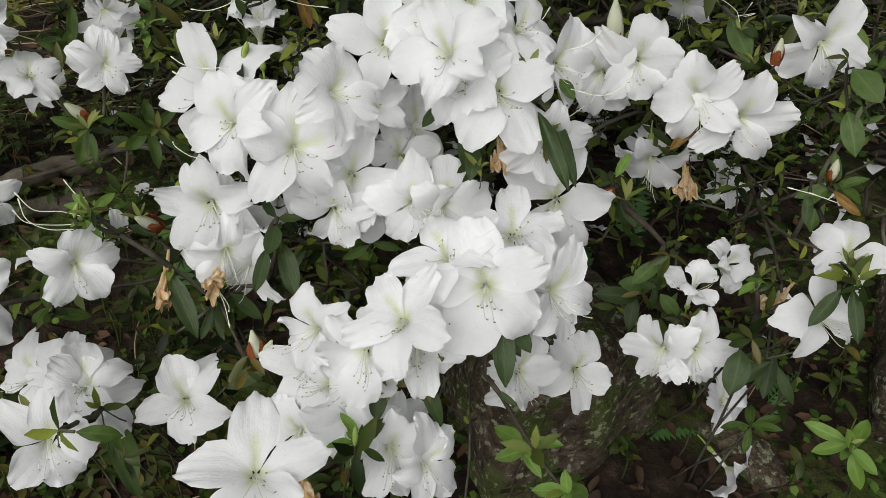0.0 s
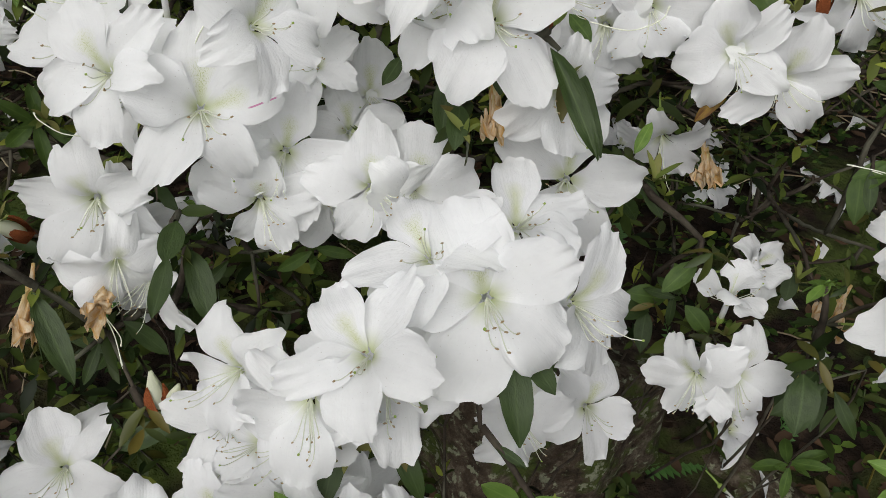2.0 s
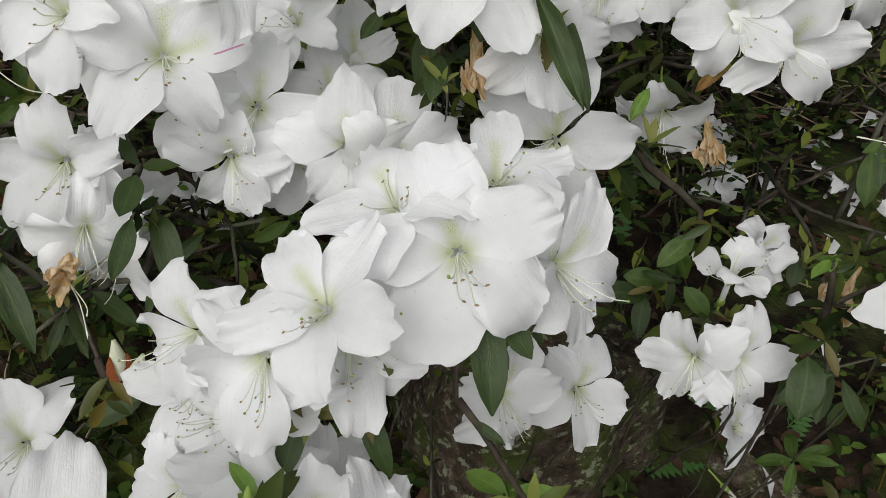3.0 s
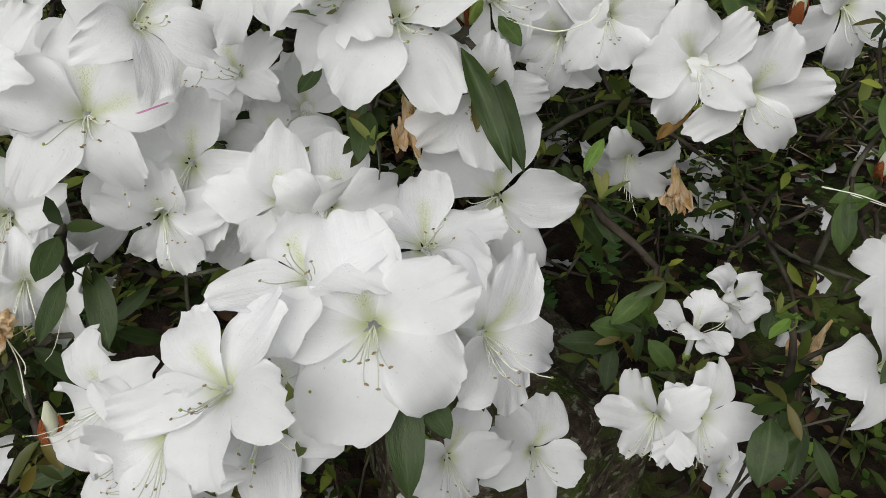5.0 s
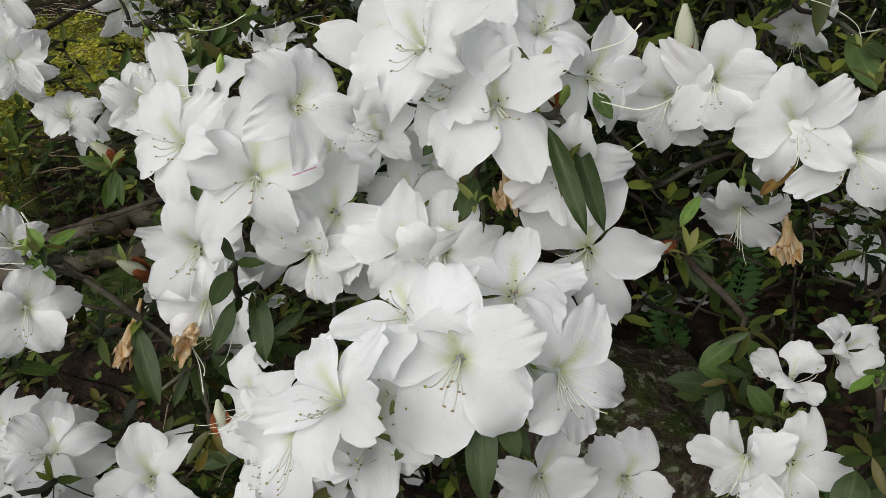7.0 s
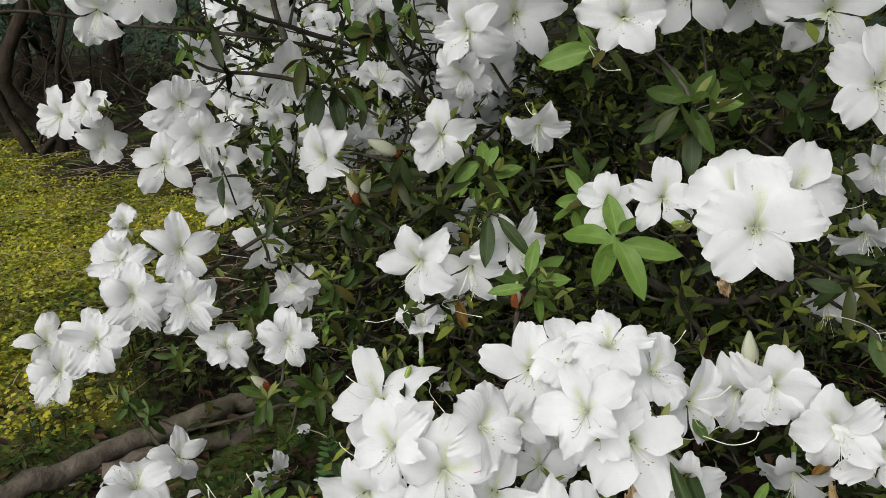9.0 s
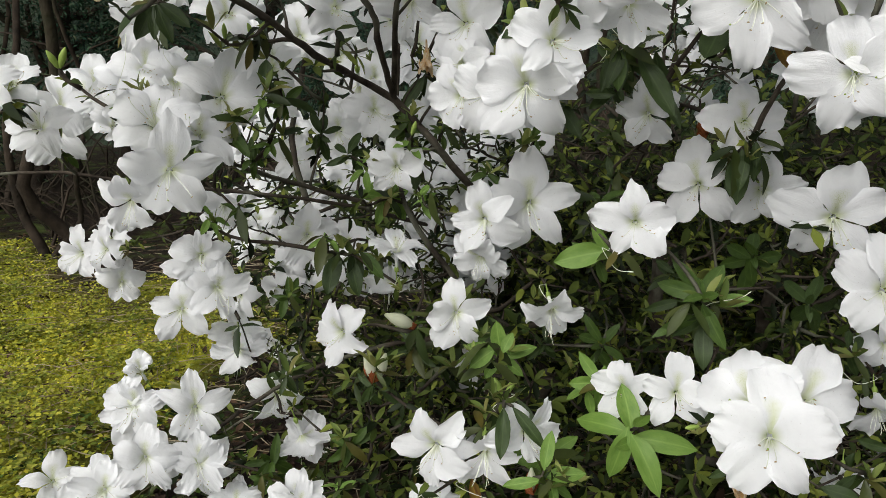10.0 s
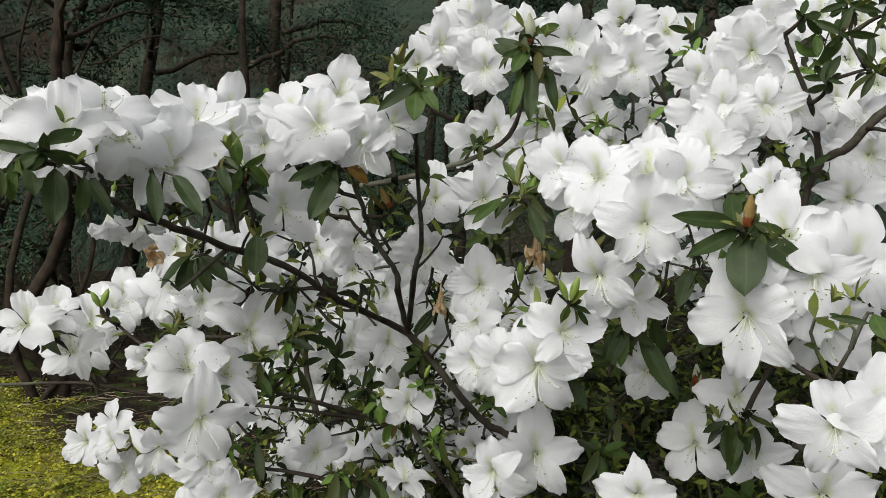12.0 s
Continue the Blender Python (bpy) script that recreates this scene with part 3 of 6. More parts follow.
# flowers
bloom(-0.187, 0.332, 0.856, 41, 13, 22, 0.0242)
bloom(-0.216, 0.345, 0.852, 45, -23, 1, 0.0242)
bloom(-0.181, 0.284, 0.868, 69, 24, 25, 0.0242)
bloom(-0.128, 0.322, 0.857, 46, -25, 26, 0.0244)
bloom(-0.059, 0.212, 0.926, 33, 7, 12, 0.0242)
bloom(-0.299, 0.578, 0.931, 51, -9, 5, 0.0200)
bloom(-0.221, 0.521, 0.969, 82, 17, 29, 0.0200)
bloom(-0.271, 0.664, 0.957, 79, 10, 16, 0.0250)
bloom(-0.099, 0.456, 1.005, 6, 2, 4, 0.0248, 1)
bloom(-0.099, 0.369, 1.009, 62, -27, -6, 0.0287)
bloom(-0.116, 0.380, 0.944, 76, -7, 8, 0.0292)
bloom(-0.107, 0.362, 0.927, 103, 8, 14, 0.0227, 2)
bloom(0.074, 0.329, 0.874, 54, 24, -8, 0.0200)
bloom(0.179, 0.313, 0.921, 59, 1, 20, 0.0224)
bloom(0.217, 0.365, 0.922, 53, 6, -26, 0.0200)
bloom(0.090, 0.424, 1.000, 95, -23, -20, 0.0236)
bloom(0.105, 0.416, 1.009, 87, 7, -7, 0.0236)
bloom(0.135, 0.397, 0.996, 85, -22, -19, 0.0244)
bloom(0.156, 0.396, 0.986, 89, 12, -8, 0.0246)
bloom(0.125, 0.431, 0.947, 121, -7, -14, 0.0215)
bloom(0.220, 0.462, 1.004, 94, 26, 6, 0.0268)
bloom(0.028, 0.319, 1.027, 64, -2, 4, 0.0241)
bloom(-0.021, 0.381, 1.028, 74, -12, 4, 0.0240)
bloom(0.009, 0.310, 1.046, 55, -22, 5, 0.0205)
bloom(0.018, 0.363, 1.051, 40, -1, 5, 0.0200)
bloom(-0.058, 0.328, 0.999, 66, 7, 11, 0.0252, 4)
bloom(-0.040, 0.327, 1.024, 52, 36, 21, 0.0211)
bloom(-0.057, 0.342, 0.984, 89, -3, 14, 0.0215)
bloom(-0.045, 0.337, 0.965, 94, 9, 16, 0.0200)
bloom(-0.008, 0.334, 0.970, 80, -3, 5, 0.0203)
bloom(0.005, 0.337, 0.968, 79, 16, 8, 0.0215)
bloom(-0.009, 0.404, 0.976, 71, 1, 2, 0.0201)
bloom(-0.028, 0.384, 0.994, 46, -11, 3, 0.0200)
bloom(0.050, 0.327, 1.007, 91, 27, 11, 0.0200)
bloom(0.023, 0.266, 0.971, 57, -15, 13, 0.0254)
bloom(-0.007, 0.251, 0.965, 26, -34, 22, 0.0204)
bloom(-0.004, 0.264, 0.947, 59, 30, 5, 0.0228)
bloom(-0.022, 0.252, 0.952, 81, -36, -9, 0.0200)
bloom(0.009, 0.272, 0.979, 24, -22, 13, 0.0200)
bloom(0.057, 0.331, 0.973, 68, 10, -7, 0.0241)
bloom(0.135, 0.334, 0.884, 79, 22, -1, 0.0200)
bloom(0.136, 0.355, 0.903, 23, -4, -7, 0.0200, 1)
bloom(0.168, 0.406, 0.887, 42, 41, -10, 0.0207, 1)
bloom(-0.059, 0.308, 0.891, 48, -0, 0, 0.0211)
bloom(-0.032, 0.262, 0.907, 72, -2, -3, 0.0200)
bloom(0.042, 0.308, 0.891, 67, 22, 12, 0.0200)
bloom(-0.179, 0.576, 0.686, 32, 8, 13, 0.0242, 2)
bloom(-0.312, 0.540, 1.034, 83, 10, 34, 0.0267)
bloom(-0.425, 0.617, 0.989, 74, -16, 22, 0.0280)
bloom(-0.348, 0.527, 0.989, 79, 10, 32, 0.0229)
bloom(-0.302, 0.523, 0.992, 94, 21, 38, 0.0234)
bloom(-0.454, 0.602, 0.924, 70, -3, 27, 0.0288)
bloom(-0.379, 0.644, 1.083, 82, 4, 20, 0.0296)
bloom(-0.511, 0.744, 1.081, 89, 7, 34, 0.0252)
bloom(-0.329, 0.650, 1.044, 159, -5, -154, 0.0271)
bloom(-0.284, 0.628, 1.010, 91, 17, 34, 0.0263)
bloom(-0.255, 0.612, 0.981, 163, 5, 163, 0.0258)
bloom(-0.278, 0.528, 0.957, 41, 5, 26, 0.0208)
bloom(-0.226, 0.532, 0.968, 79, 2, 12, 0.0228)
bloom(-0.094, 0.449, 1.062, 87, -27, -7, 0.0241)
bloom(-0.064, 0.450, 1.060, 105, 7, 10, 0.0230)
bloom(-0.040, 0.446, 1.077, 90, 34, 44, 0.0207)
bloom(-0.165, 0.491, 1.118, 84, -31, -15, 0.0223)
bloom(0.019, 0.475, 1.094, 78, -15, -21, 0.0200)
bloom(0.046, 0.450, 1.103, 71, 3, -1, 0.0200)
bloom(0.202, 0.601, 1.088, 93, -6, -6, 0.0200)
bloom(-0.230, 0.317, 0.922, 55, 5, 34, 0.0335)
bloom(-0.169, 0.328, 0.939, 73, 14, 30, 0.0215)
bloom(-0.043, 0.515, 1.202, 90, 2, 10, 0.0306)
bloom(-0.068, 0.492, 1.195, 88, -18, -10, 0.0234)
bloom(-0.072, 0.500, 1.170, 119, -23, -25, 0.0200)
bloom(0.022, 0.456, 1.200, 89, -2, -2, 0.0226)
bloom(-0.091, 0.506, 1.129, 86, -5, 6, 0.0227)
bloom(-0.027, 0.494, 1.138, 118, 15, 23, 0.0201)
bloom(-0.301, 0.520, 0.998, 73, 7, 34, 0.0238)
bloom(-0.422, 0.619, 0.996, 69, 3, 18, 0.0285)
bloom(-0.332, 0.499, 1.010, 78, 6, 28, 0.0242)
bloom(-0.447, 0.595, 0.920, 69, 5, 25, 0.0313)
bloom(-0.500, 0.601, 0.883, 73, 6, 27, 0.0296)
bloom(-0.350, 0.636, 1.137, 86, 6, 29, 0.0259)
bloom(-0.341, 0.643, 1.105, 89, 17, 37, 0.0290)
bloom(-0.340, 0.667, 1.179, 131, 18, 49, 0.0239)
bloom(-0.558, 0.749, 1.111, 80, -4, -9, 0.0279)
bloom(-0.507, 0.722, 1.121, 80, -4, -10, 0.0267)
bloom(-0.425, 0.572, 1.270, 82, 8, 38, 0.0252)
bloom(-0.250, 0.438, 1.233, 98, 7, 31, 0.0299)
bloom(-0.278, 0.472, 1.256, 46, 5, 31, 0.0299)
bloom(-0.260, 0.529, 1.274, 82, 10, 34, 0.0328)
bloom(-0.238, 0.613, 1.161, 92, 4, 22, 0.0252)
bloom(-0.148, 0.567, 1.155, 17, 3, 15, 0.0217)
bloom(-0.185, 0.671, 1.111, 164, -3, -164, 0.0248)
bloom(-0.252, 0.737, 1.246, 90, 4, 20, 0.0277)
bloom(-0.170, 0.599, 1.261, 87, 4, 22, 0.0242)
bloom(-0.141, 0.553, 1.222, 97, 0, 5, 0.0200)
bloom(0.083, 0.496, 1.252, 90, -2, -9, 0.0223)
bloom(0.063, 0.529, 1.212, 86, -7, -11, 0.0253)
bloom(0.100, 0.528, 1.209, 96, 9, 1, 0.0221)
bloom(0.130, 0.482, 1.199, 94, 1, -10, 0.0297)
bloom(0.154, 0.470, 1.160, 81, 8, -7, 0.0292)
bloom(0.032, 0.548, 1.256, 104, -3, -13, 0.0223)
bloom(-0.036, 0.438, 1.276, 97, -1, 0, 0.0293)
bloom(-0.082, 0.519, 1.315, 92, -11, -6, 0.0246)
bloom(-0.022, 0.430, 1.297, 80, 17, 16, 0.0237)
bloom(-0.078, 0.475, 1.271, 96, -16, -11, 0.0200)
bloom(-0.002, 0.432, 1.330, 113, -21, -17, 0.0240)
bloom(0.016, 0.457, 1.316, 105, 33, 28, 0.0200)
bloom(0.073, 0.414, 1.312, 101, -16, -21, 0.0298)
bloom(0.094, 0.334, 1.276, 91, -12, -20, 0.0209)
bloom(-0.345, 0.613, 1.288, 89, 4, 30, 0.0271)
bloom(-0.369, 0.609, 1.298, 80, 4, 27, 0.0284)
bloom(-0.433, 0.629, 1.287, 79, 4, 31, 0.0286)
bloom(-0.205, 0.465, 1.368, 111, -0, 23, 0.0256)
bloom(-0.273, 0.498, 1.347, 142, -0, -152, 0.0200)
bloom(-0.257, 0.611, 1.298, 90, 3, 24, 0.0262)
bloom(-0.232, 0.689, 1.242, 95, 2, 19, 0.0268)
bloom(-0.230, 0.795, 1.282, 89, 1, 12, 0.0304)
bloom(-0.154, 0.605, 1.328, 83, 0, 5, 0.0237)
bloom(-0.272, 0.431, 1.216, 112, 3, 21, 0.0200)
bloom(-0.282, 0.879, 1.306, 91, 2, 18, 0.0335)
bloom(-0.191, 0.830, 1.268, 93, 2, 13, 0.0284)
bloom(-0.299, 0.739, 1.211, 74, 3, 22, 0.0265)
bloom(-0.262, 0.332, 1.400, 77, 0, 38, 0.0245)
bloom(-0.254, 0.350, 1.410, 54, 9, 40, 0.0248)
bloom(-0.245, 0.397, 1.390, 88, 0, 31, 0.0301)
bloom(-0.261, 0.379, 1.404, 85, -10, 27, 0.0278)
bloom(-0.236, 0.451, 1.426, 82, 0, 37, 0.0242)
bloom(-0.241, 0.514, 1.414, 96, -0, 20, 0.0252)
bloom(-0.156, 0.400, 1.411, 92, -0, 21, 0.0242)
bloom(-0.135, 0.416, 1.404, 115, -0, 23, 0.0207)
bloom(-0.324, 0.494, 1.256, 70, -0, 23, 0.0200, 1)
bloom(-0.575, 0.824, 1.111, 77, -1, -12, 0.0312)
bloom(-0.376, 0.672, 1.115, 94, 0, 29, 0.0283)
bloom(-0.203, 0.663, 1.281, 144, 0, -163, 0.0277)
bloom(-0.132, 0.577, 1.338, 109, -20, -5, 0.0260)
bloom(-0.120, 0.544, 1.376, 92, -0, 12, 0.0234)
bloom(-0.076, 0.486, 1.374, 97, -0, 14, 0.0225)
bloom(-0.016, 0.461, 1.369, 96, -1, -13, 0.0200, 4)
bloom(0.021, 0.417, 1.359, 100, -1, -3, 0.0263)
bloom(0.059, 0.462, 1.400, 85, -1, 3, 0.0219)
bloom(0.104, 0.412, 1.335, 87, 8, -10, 0.0294)
bloom(0.194, 0.668, 1.381, 92, -1, -16, 0.0306)
bloom(0.116, 0.437, 1.307, 99, -1, -10, 0.0288)
bloom(0.037, 0.362, 1.039, 47, 24, 14, 0.0200)
bloom(0.055, 0.360, 1.025, 71, 26, 21, 0.0200)
bloom(-0.082, 0.328, 1.010, 54, -31, 8, 0.0215)
bloom(0.049, 0.281, 0.958, 61, 38, 16, 0.0221)
bloom(0.035, 0.296, 0.974, 32, -0, 9, 0.0211)
bloom(0.120, 0.335, 0.884, 86, -25, -34, 0.0201)
bloom(-0.062, 0.292, 0.867, 70, -28, -10, 0.0200)
bloom(-0.016, 0.255, 0.896, 70, 20, 15, 0.0209)
bloom(-0.002, 0.252, 0.891, 38, 62, -12, 0.0200)
bloom(-0.420, 0.632, 1.021, 38, -19, 38, 0.0229, 1)
bloom(0.194, 0.581, 1.047, 132, -9, -14, 0.0230)
bloom(0.168, 0.557, 1.003, 128, -13, -26, 0.0200)
bloom(-0.289, 0.408, 0.907, 17, 6, 21, 0.0285)
bloom(-0.259, 0.491, 1.249, 49, 10, 30, 0.0277)
bloom(0.099, 0.422, 1.327, 89, 9, -4, 0.0277)
bloom(0.109, 0.337, 1.278, 87, 8, -8, 0.0239)
bloom(-0.445, 0.591, 1.251, 97, 0, 37, 0.0282)
bloom(-0.389, 0.456, 1.285, 66, -0, 18, 0.0225)
bloom(-0.283, 0.334, 1.410, 47, -19, 28, 0.0200)
bloom(-0.244, 0.423, 1.415, 61, 0, 38, 0.0291)
bloom(-0.281, 0.328, 1.398, 91, -11, 4, 0.0202)
bloom(-0.226, 0.432, 1.411, 86, 13, 44, 0.0200)
bloom(-0.120, 0.419, 1.414, 92, 10, 31, 0.0200)
bloom(-0.155, 0.432, 1.433, 67, -0, 19, 0.0200)
bloom(-0.181, 0.426, 1.421, 76, -10, 14, 0.0207)
bloom(-0.105, 0.654, 1.529, 104, -1, 9, 0.0251)
bloom(-0.097, 0.634, 1.488, 111, -1, 3, 0.0255)
bloom(-0.071, 0.702, 1.532, 99, -1, 5, 0.0266)
bloom(-0.029, 0.669, 1.517, 108, -1, 2, 0.0276)
bloom(-0.009, 0.652, 1.489, 111, -1, 6, 0.0255)
bloom(0.109, 0.615, 1.490, 107, -1, -10, 0.0286)
bloom(0.076, 0.649, 1.476, 110, -1, -7, 0.0236)
bloom(0.084, 0.577, 1.441, 98, -1, -13, 0.0240)
bloom(0.118, 0.605, 1.446, 98, -1, -7, 0.0249)
bloom(0.140, 0.609, 1.446, 93, -1, -9, 0.0238)
bloom(0.069, 0.584, 1.438, 93, -1, -12, 0.0234)
bloom(0.125, 0.660, 1.523, 94, -1, -6, 0.0283)
bloom(0.024, 0.679, 1.493, 101, -1, -2, 0.0263)
bloom(0.015, 0.720, 1.540, 99, -1, -2, 0.0279)
bloom(-0.143, 0.667, 1.516, 103, -0, 12, 0.0245)
bloom(-0.153, 0.623, 1.490, 102, -0, 13, 0.0231)
bloom(-0.090, 0.655, 1.441, 107, -1, 7, 0.0226)
bloom(-0.052, 0.662, 1.446, 107, -1, 4, 0.0226)
bloom(-0.009, 0.671, 1.454, 98, -1, 0, 0.0226)
bloom(0.202, 0.673, 1.450, 102, -1, -17, 0.0259)
bloom(-0.003, 0.443, 1.385, 79, -11, -8, 0.0250)
bloom(0.025, 0.449, 1.386, 68, -1, -4, 0.0275)
bloom(-0.023, 0.461, 1.391, 79, -11, -6, 0.0226)
bloom(0.042, 0.442, 1.381, 93, 15, 11, 0.0260)
bloom(0.051, 0.475, 1.396, 62, -1, -1, 0.0209)
bloom(0.211, 0.673, 1.416, 95, -1, -13, 0.0306)
bloom(0.091, 0.410, 1.351, 69, -10, -14, 0.0250)
bloom(0.130, 0.438, 1.339, 77, 8, -9, 0.0279)
bloom(0.088, 0.431, 1.374, 62, -10, -12, 0.0201, 1)
bloom(0.088, 0.407, 1.099, 69, 5, -9, 0.0325)
bloom(0.083, 0.429, 1.107, 56, -16, -16, 0.0292)
bloom(-0.405, 0.523, 1.255, 55, -10, 27, 0.0239)
bloom(-0.399, 0.495, 1.286, 54, 0, 33, 0.0217)
bloom(-0.348, 0.578, 1.335, 78, 0, 31, 0.0243)
bloom(-0.273, 0.573, 1.334, 73, 0, 30, 0.0259)
bloom(-0.198, 0.569, 1.366, 86, -0, 19, 0.0239)
bloom(-0.208, 0.627, 1.341, 88, 0, 28, 0.0251)
bloom(-0.103, 0.589, 1.378, 66, -6, 6, 0.0262)
bloom(-0.086, 0.613, 1.386, 61, 5, 11, 0.0247)
bloom(-0.053, 0.599, 1.404, 63, -1, 5, 0.0205)
bloom(0.091, 0.598, 1.410, 74, -1, -9, 0.0227)
bloom(0.184, 0.670, 1.461, 93, -1, -16, 0.0236)
bloom(-0.284, 0.398, 1.366, 155, -1, 10, 0.0200, 1)
bloom(-0.273, 0.411, 1.360, 145, 1, 49, 0.0200, 1)
bloom(-0.290, 0.459, 0.899, 65, 12, 41, 0.0200)
bloom(-0.097, 0.369, 0.915, 86, -20, -19, 0.0250)
bloom(-0.045, 0.280, 0.938, 59, -30, -20, 0.0200)
bloom(0.109, 0.436, 1.107, 50, 14, -7, 0.0286)
bloom(-0.079, 0.362, 0.996, 58, -27, -12, 0.0259)
bloom(-0.112, 0.392, 0.922, 95, -4, 19, 0.0249)
bloom(-0.036, 0.343, 0.979, 81, 12, -6, 0.0219)
bloom(-0.048, 0.377, 0.987, 42, -2, 26, 0.0217)
bloom(-0.025, 0.358, 0.955, 85, 2, 22, 0.0193)
bloom(-0.017, 0.380, 0.970, 64, 4, 16, 0.0193)
bloom(-0.019, 0.410, 0.975, 49, 2, -23, 0.0192)
bloom(0.016, 0.326, 1.032, 63, -18, -13, 0.0214)
bloom(0.019, 0.358, 1.032, 41, 16, -16, 0.0212)
bloom(-0.005, 0.385, 1.034, 45, -5, 14, 0.0211)
bloom(0.023, 0.385, 1.036, 22, -11, 17, 0.0192)
bloom(0.010, 0.279, 0.951, 53, -20, 11, 0.0231)
bloom(0.037, 0.295, 0.952, 66, 33, 24, 0.0228)
bloom(-0.060, 0.312, 0.871, 74, -17, -11, 0.0197)
bloom(-0.046, 0.295, 0.893, 48, -2, -27, 0.0197)
bloom(-0.018, 0.269, 0.892, 66, 6, 35, 0.0192)
bloom(-0.027, 0.268, 0.923, 64, -10, -31, 0.0192)
bloom(-0.202, 0.350, 0.847, 49, 1, 11, 0.0232)
bloom(-0.184, 0.330, 0.848, 43, 11, 26, 0.0232)
bloom(-0.275, 0.345, 1.405, 45, 18, 2, 0.0214)
bloom(-0.266, 0.379, 1.401, 57, -11, 37, 0.0251)
bloom(-0.257, 0.407, 1.396, 79, 18, 42, 0.0278)
bloom(-0.249, 0.432, 1.402, 53, -12, 43, 0.0284)
bloom(-0.245, 0.462, 1.419, 72, 15, 25, 0.0256)
bloom(-0.150, 0.431, 1.407, 105, 9, 25, 0.0216)
bloom(-0.173, 0.438, 1.415, 98, 22, 1, 0.0216)
bloom(0.004, 0.451, 1.371, 75, 4, -24, 0.0246)
bloom(-0.016, 0.464, 1.387, 53, 17, -3, 0.0228)
bloom(0.025, 0.466, 1.392, 87, 18, 8, 0.0225)
bloom(0.106, 0.444, 1.320, 103, 4, -8, 0.0280)
bloom(0.079, 0.425, 1.331, 74, 11, -20, 0.0263)
bloom(-0.360, 0.624, 1.291, 84, 20, 10, 0.0266)
bloom(-0.405, 0.638, 1.289, 88, 17, 25, 0.0273)
bloom(-0.432, 0.613, 1.276, 66, -1, 51, 0.0258)
bloom(-0.345, 0.535, 0.991, 88, -9, 28, 0.0226)
bloom(-0.482, 0.624, 0.895, 54, 1, 11, 0.0280)
bloom(-0.033, 0.453, 1.283, 92, -21, 26, 0.0255)
bloom(-0.060, 0.472, 1.271, 92, 10, -2, 0.0237)
bloom(-0.084, 0.515, 1.290, 82, 10, -26, 0.0214)
bloom(-0.105, 0.661, 1.508, 119, 6, 21, 0.0243)
bloom(-0.092, 0.699, 1.529, 90, 20, 12, 0.0248)
bloom(-0.054, 0.704, 1.524, 92, 18, 22, 0.0260)
bloom(-0.024, 0.683, 1.502, 104, -19, 4, 0.0255)
bloom(0.004, 0.682, 1.491, 88, -21, 9, 0.0249)
bloom(0.017, 0.713, 1.516, 83, 20, 9, 0.0260)
bloom(0.089, 0.648, 1.483, 99, 5, -4, 0.0251)
bloom(0.093, 0.609, 1.465, 113, -15, -21, 0.0253)
bloom(0.109, 0.630, 1.468, 91, -23, -15, 0.0257)
bloom(0.112, 0.662, 1.506, 108, 15, 12, 0.0273)
bloom(0.108, 0.612, 1.443, 107, 12, -4, 0.0230)
bloom(-0.561, 0.661, 0.883, 60, 4, 44, 0.03)
bloom(-0.353, 0.695, 1.042, 69, 5, 29, 0.027)
bloom(-0.18, 0.695, 1.207, 85, 1, 4, 0.026)
bloom(-0.133, 0.759, 1.559, 71, 1, -3, 0.033)
bloom(-0.152, 0.74, 1.536, 97, 2, -6, 0.03)
bloom(-0.105, 0.767, 1.543, 92, -4, 19, 0.031)
bloom(0.027, 0.759, 1.515, 90, -1, 4, 0.032)
bloom(0.063, 0.82, 1.555, 70, -1, 4, 0.033)
bloom(0.097, 0.775, 1.505, 101, 1, -7, 0.033)
bloom(0.124, 0.818, 1.529, 61, 1, -7, 0.033)
bloom(0.142, 0.768, 1.507, 90, 0, 2, 0.033)
bloom(0.179, 0.852, 1.564, 70, 1, -3, 0.033)
bloom(0.12, 0.727, 1.465, 87, 1, -9, 0.032)
bloom(0.148, 0.722, 1.468, 87, -1, 0, 0.032)
bloom(0.086, 0.684, 1.449, 85, 2, -19, 0.03)
bloom(0.214, 0.842, 1.571, 70, 4, -12, 0.033)
bloom(0.249, 0.835, 1.562, 93, 1, -4, 0.033)
bloom(0.229, 0.81, 1.436, 84, 0, -15, 0.031)
bloom(0.252, 0.802, 1.446, 85, -1, -5, 0.031)
bloom(0.204, 0.813, 1.464, 85, 2, -25, 0.031)
bloom(0.224, 0.71, 1.392, 81, -2, -6, 0.031)
bloom(-0.122, 0.732, 1.438, 102, -2, 9, 0.029)
bloom(-0.084, 0.689, 1.412, 89, -2, 7, 0.027)
bloom(0.007, 0.771, 1.44, 96, -1, -1, 0.029)
bloom(-0.044, 0.785, 1.482, 99, -1, 3, 0.028)
bloom(0.049, 0.836, 1.471, 98, 0, -4, 0.029)
bloom(-0.072, 0.787, 1.449, 96, -3, 16, 0.028)
bloom(-0.278, 0.724, 1.328, 83, -1, 22, 0.029)
bloom(-0.245, 0.738, 1.31, 88, 0, 14, 0.029)
bloom(-0.21, 0.73, 1.288, 86, -1, 23, 0.028)
bloom(-0.159, 0.701, 1.314, 83, 0, 14, 0.028)
bloom(-0.146, 0.706, 1.277, 86, -1, 24, 0.028)
bloom(-0.302, 0.671, 1.309, 82, 0, 31, 0.027)
bloom(-0.295, 0.698, 1.28, 74, 2, 12, 0.027)
bloom(-0.178, 0.698, 1.251, 71, 2, 3, 0.026)
bloom(-0.118, 0.711, 1.298, 76, 1, 22, 0.026)
bloom(-0.099, 0.715, 1.264, 73, 2, 9, 0.025, 2)
bloom(-0.066, 0.738, 1.298, 76, 2, 12, 0.025)
bloom(0.229, 0.798, 1.516, 89, 3, -15, 0.031)
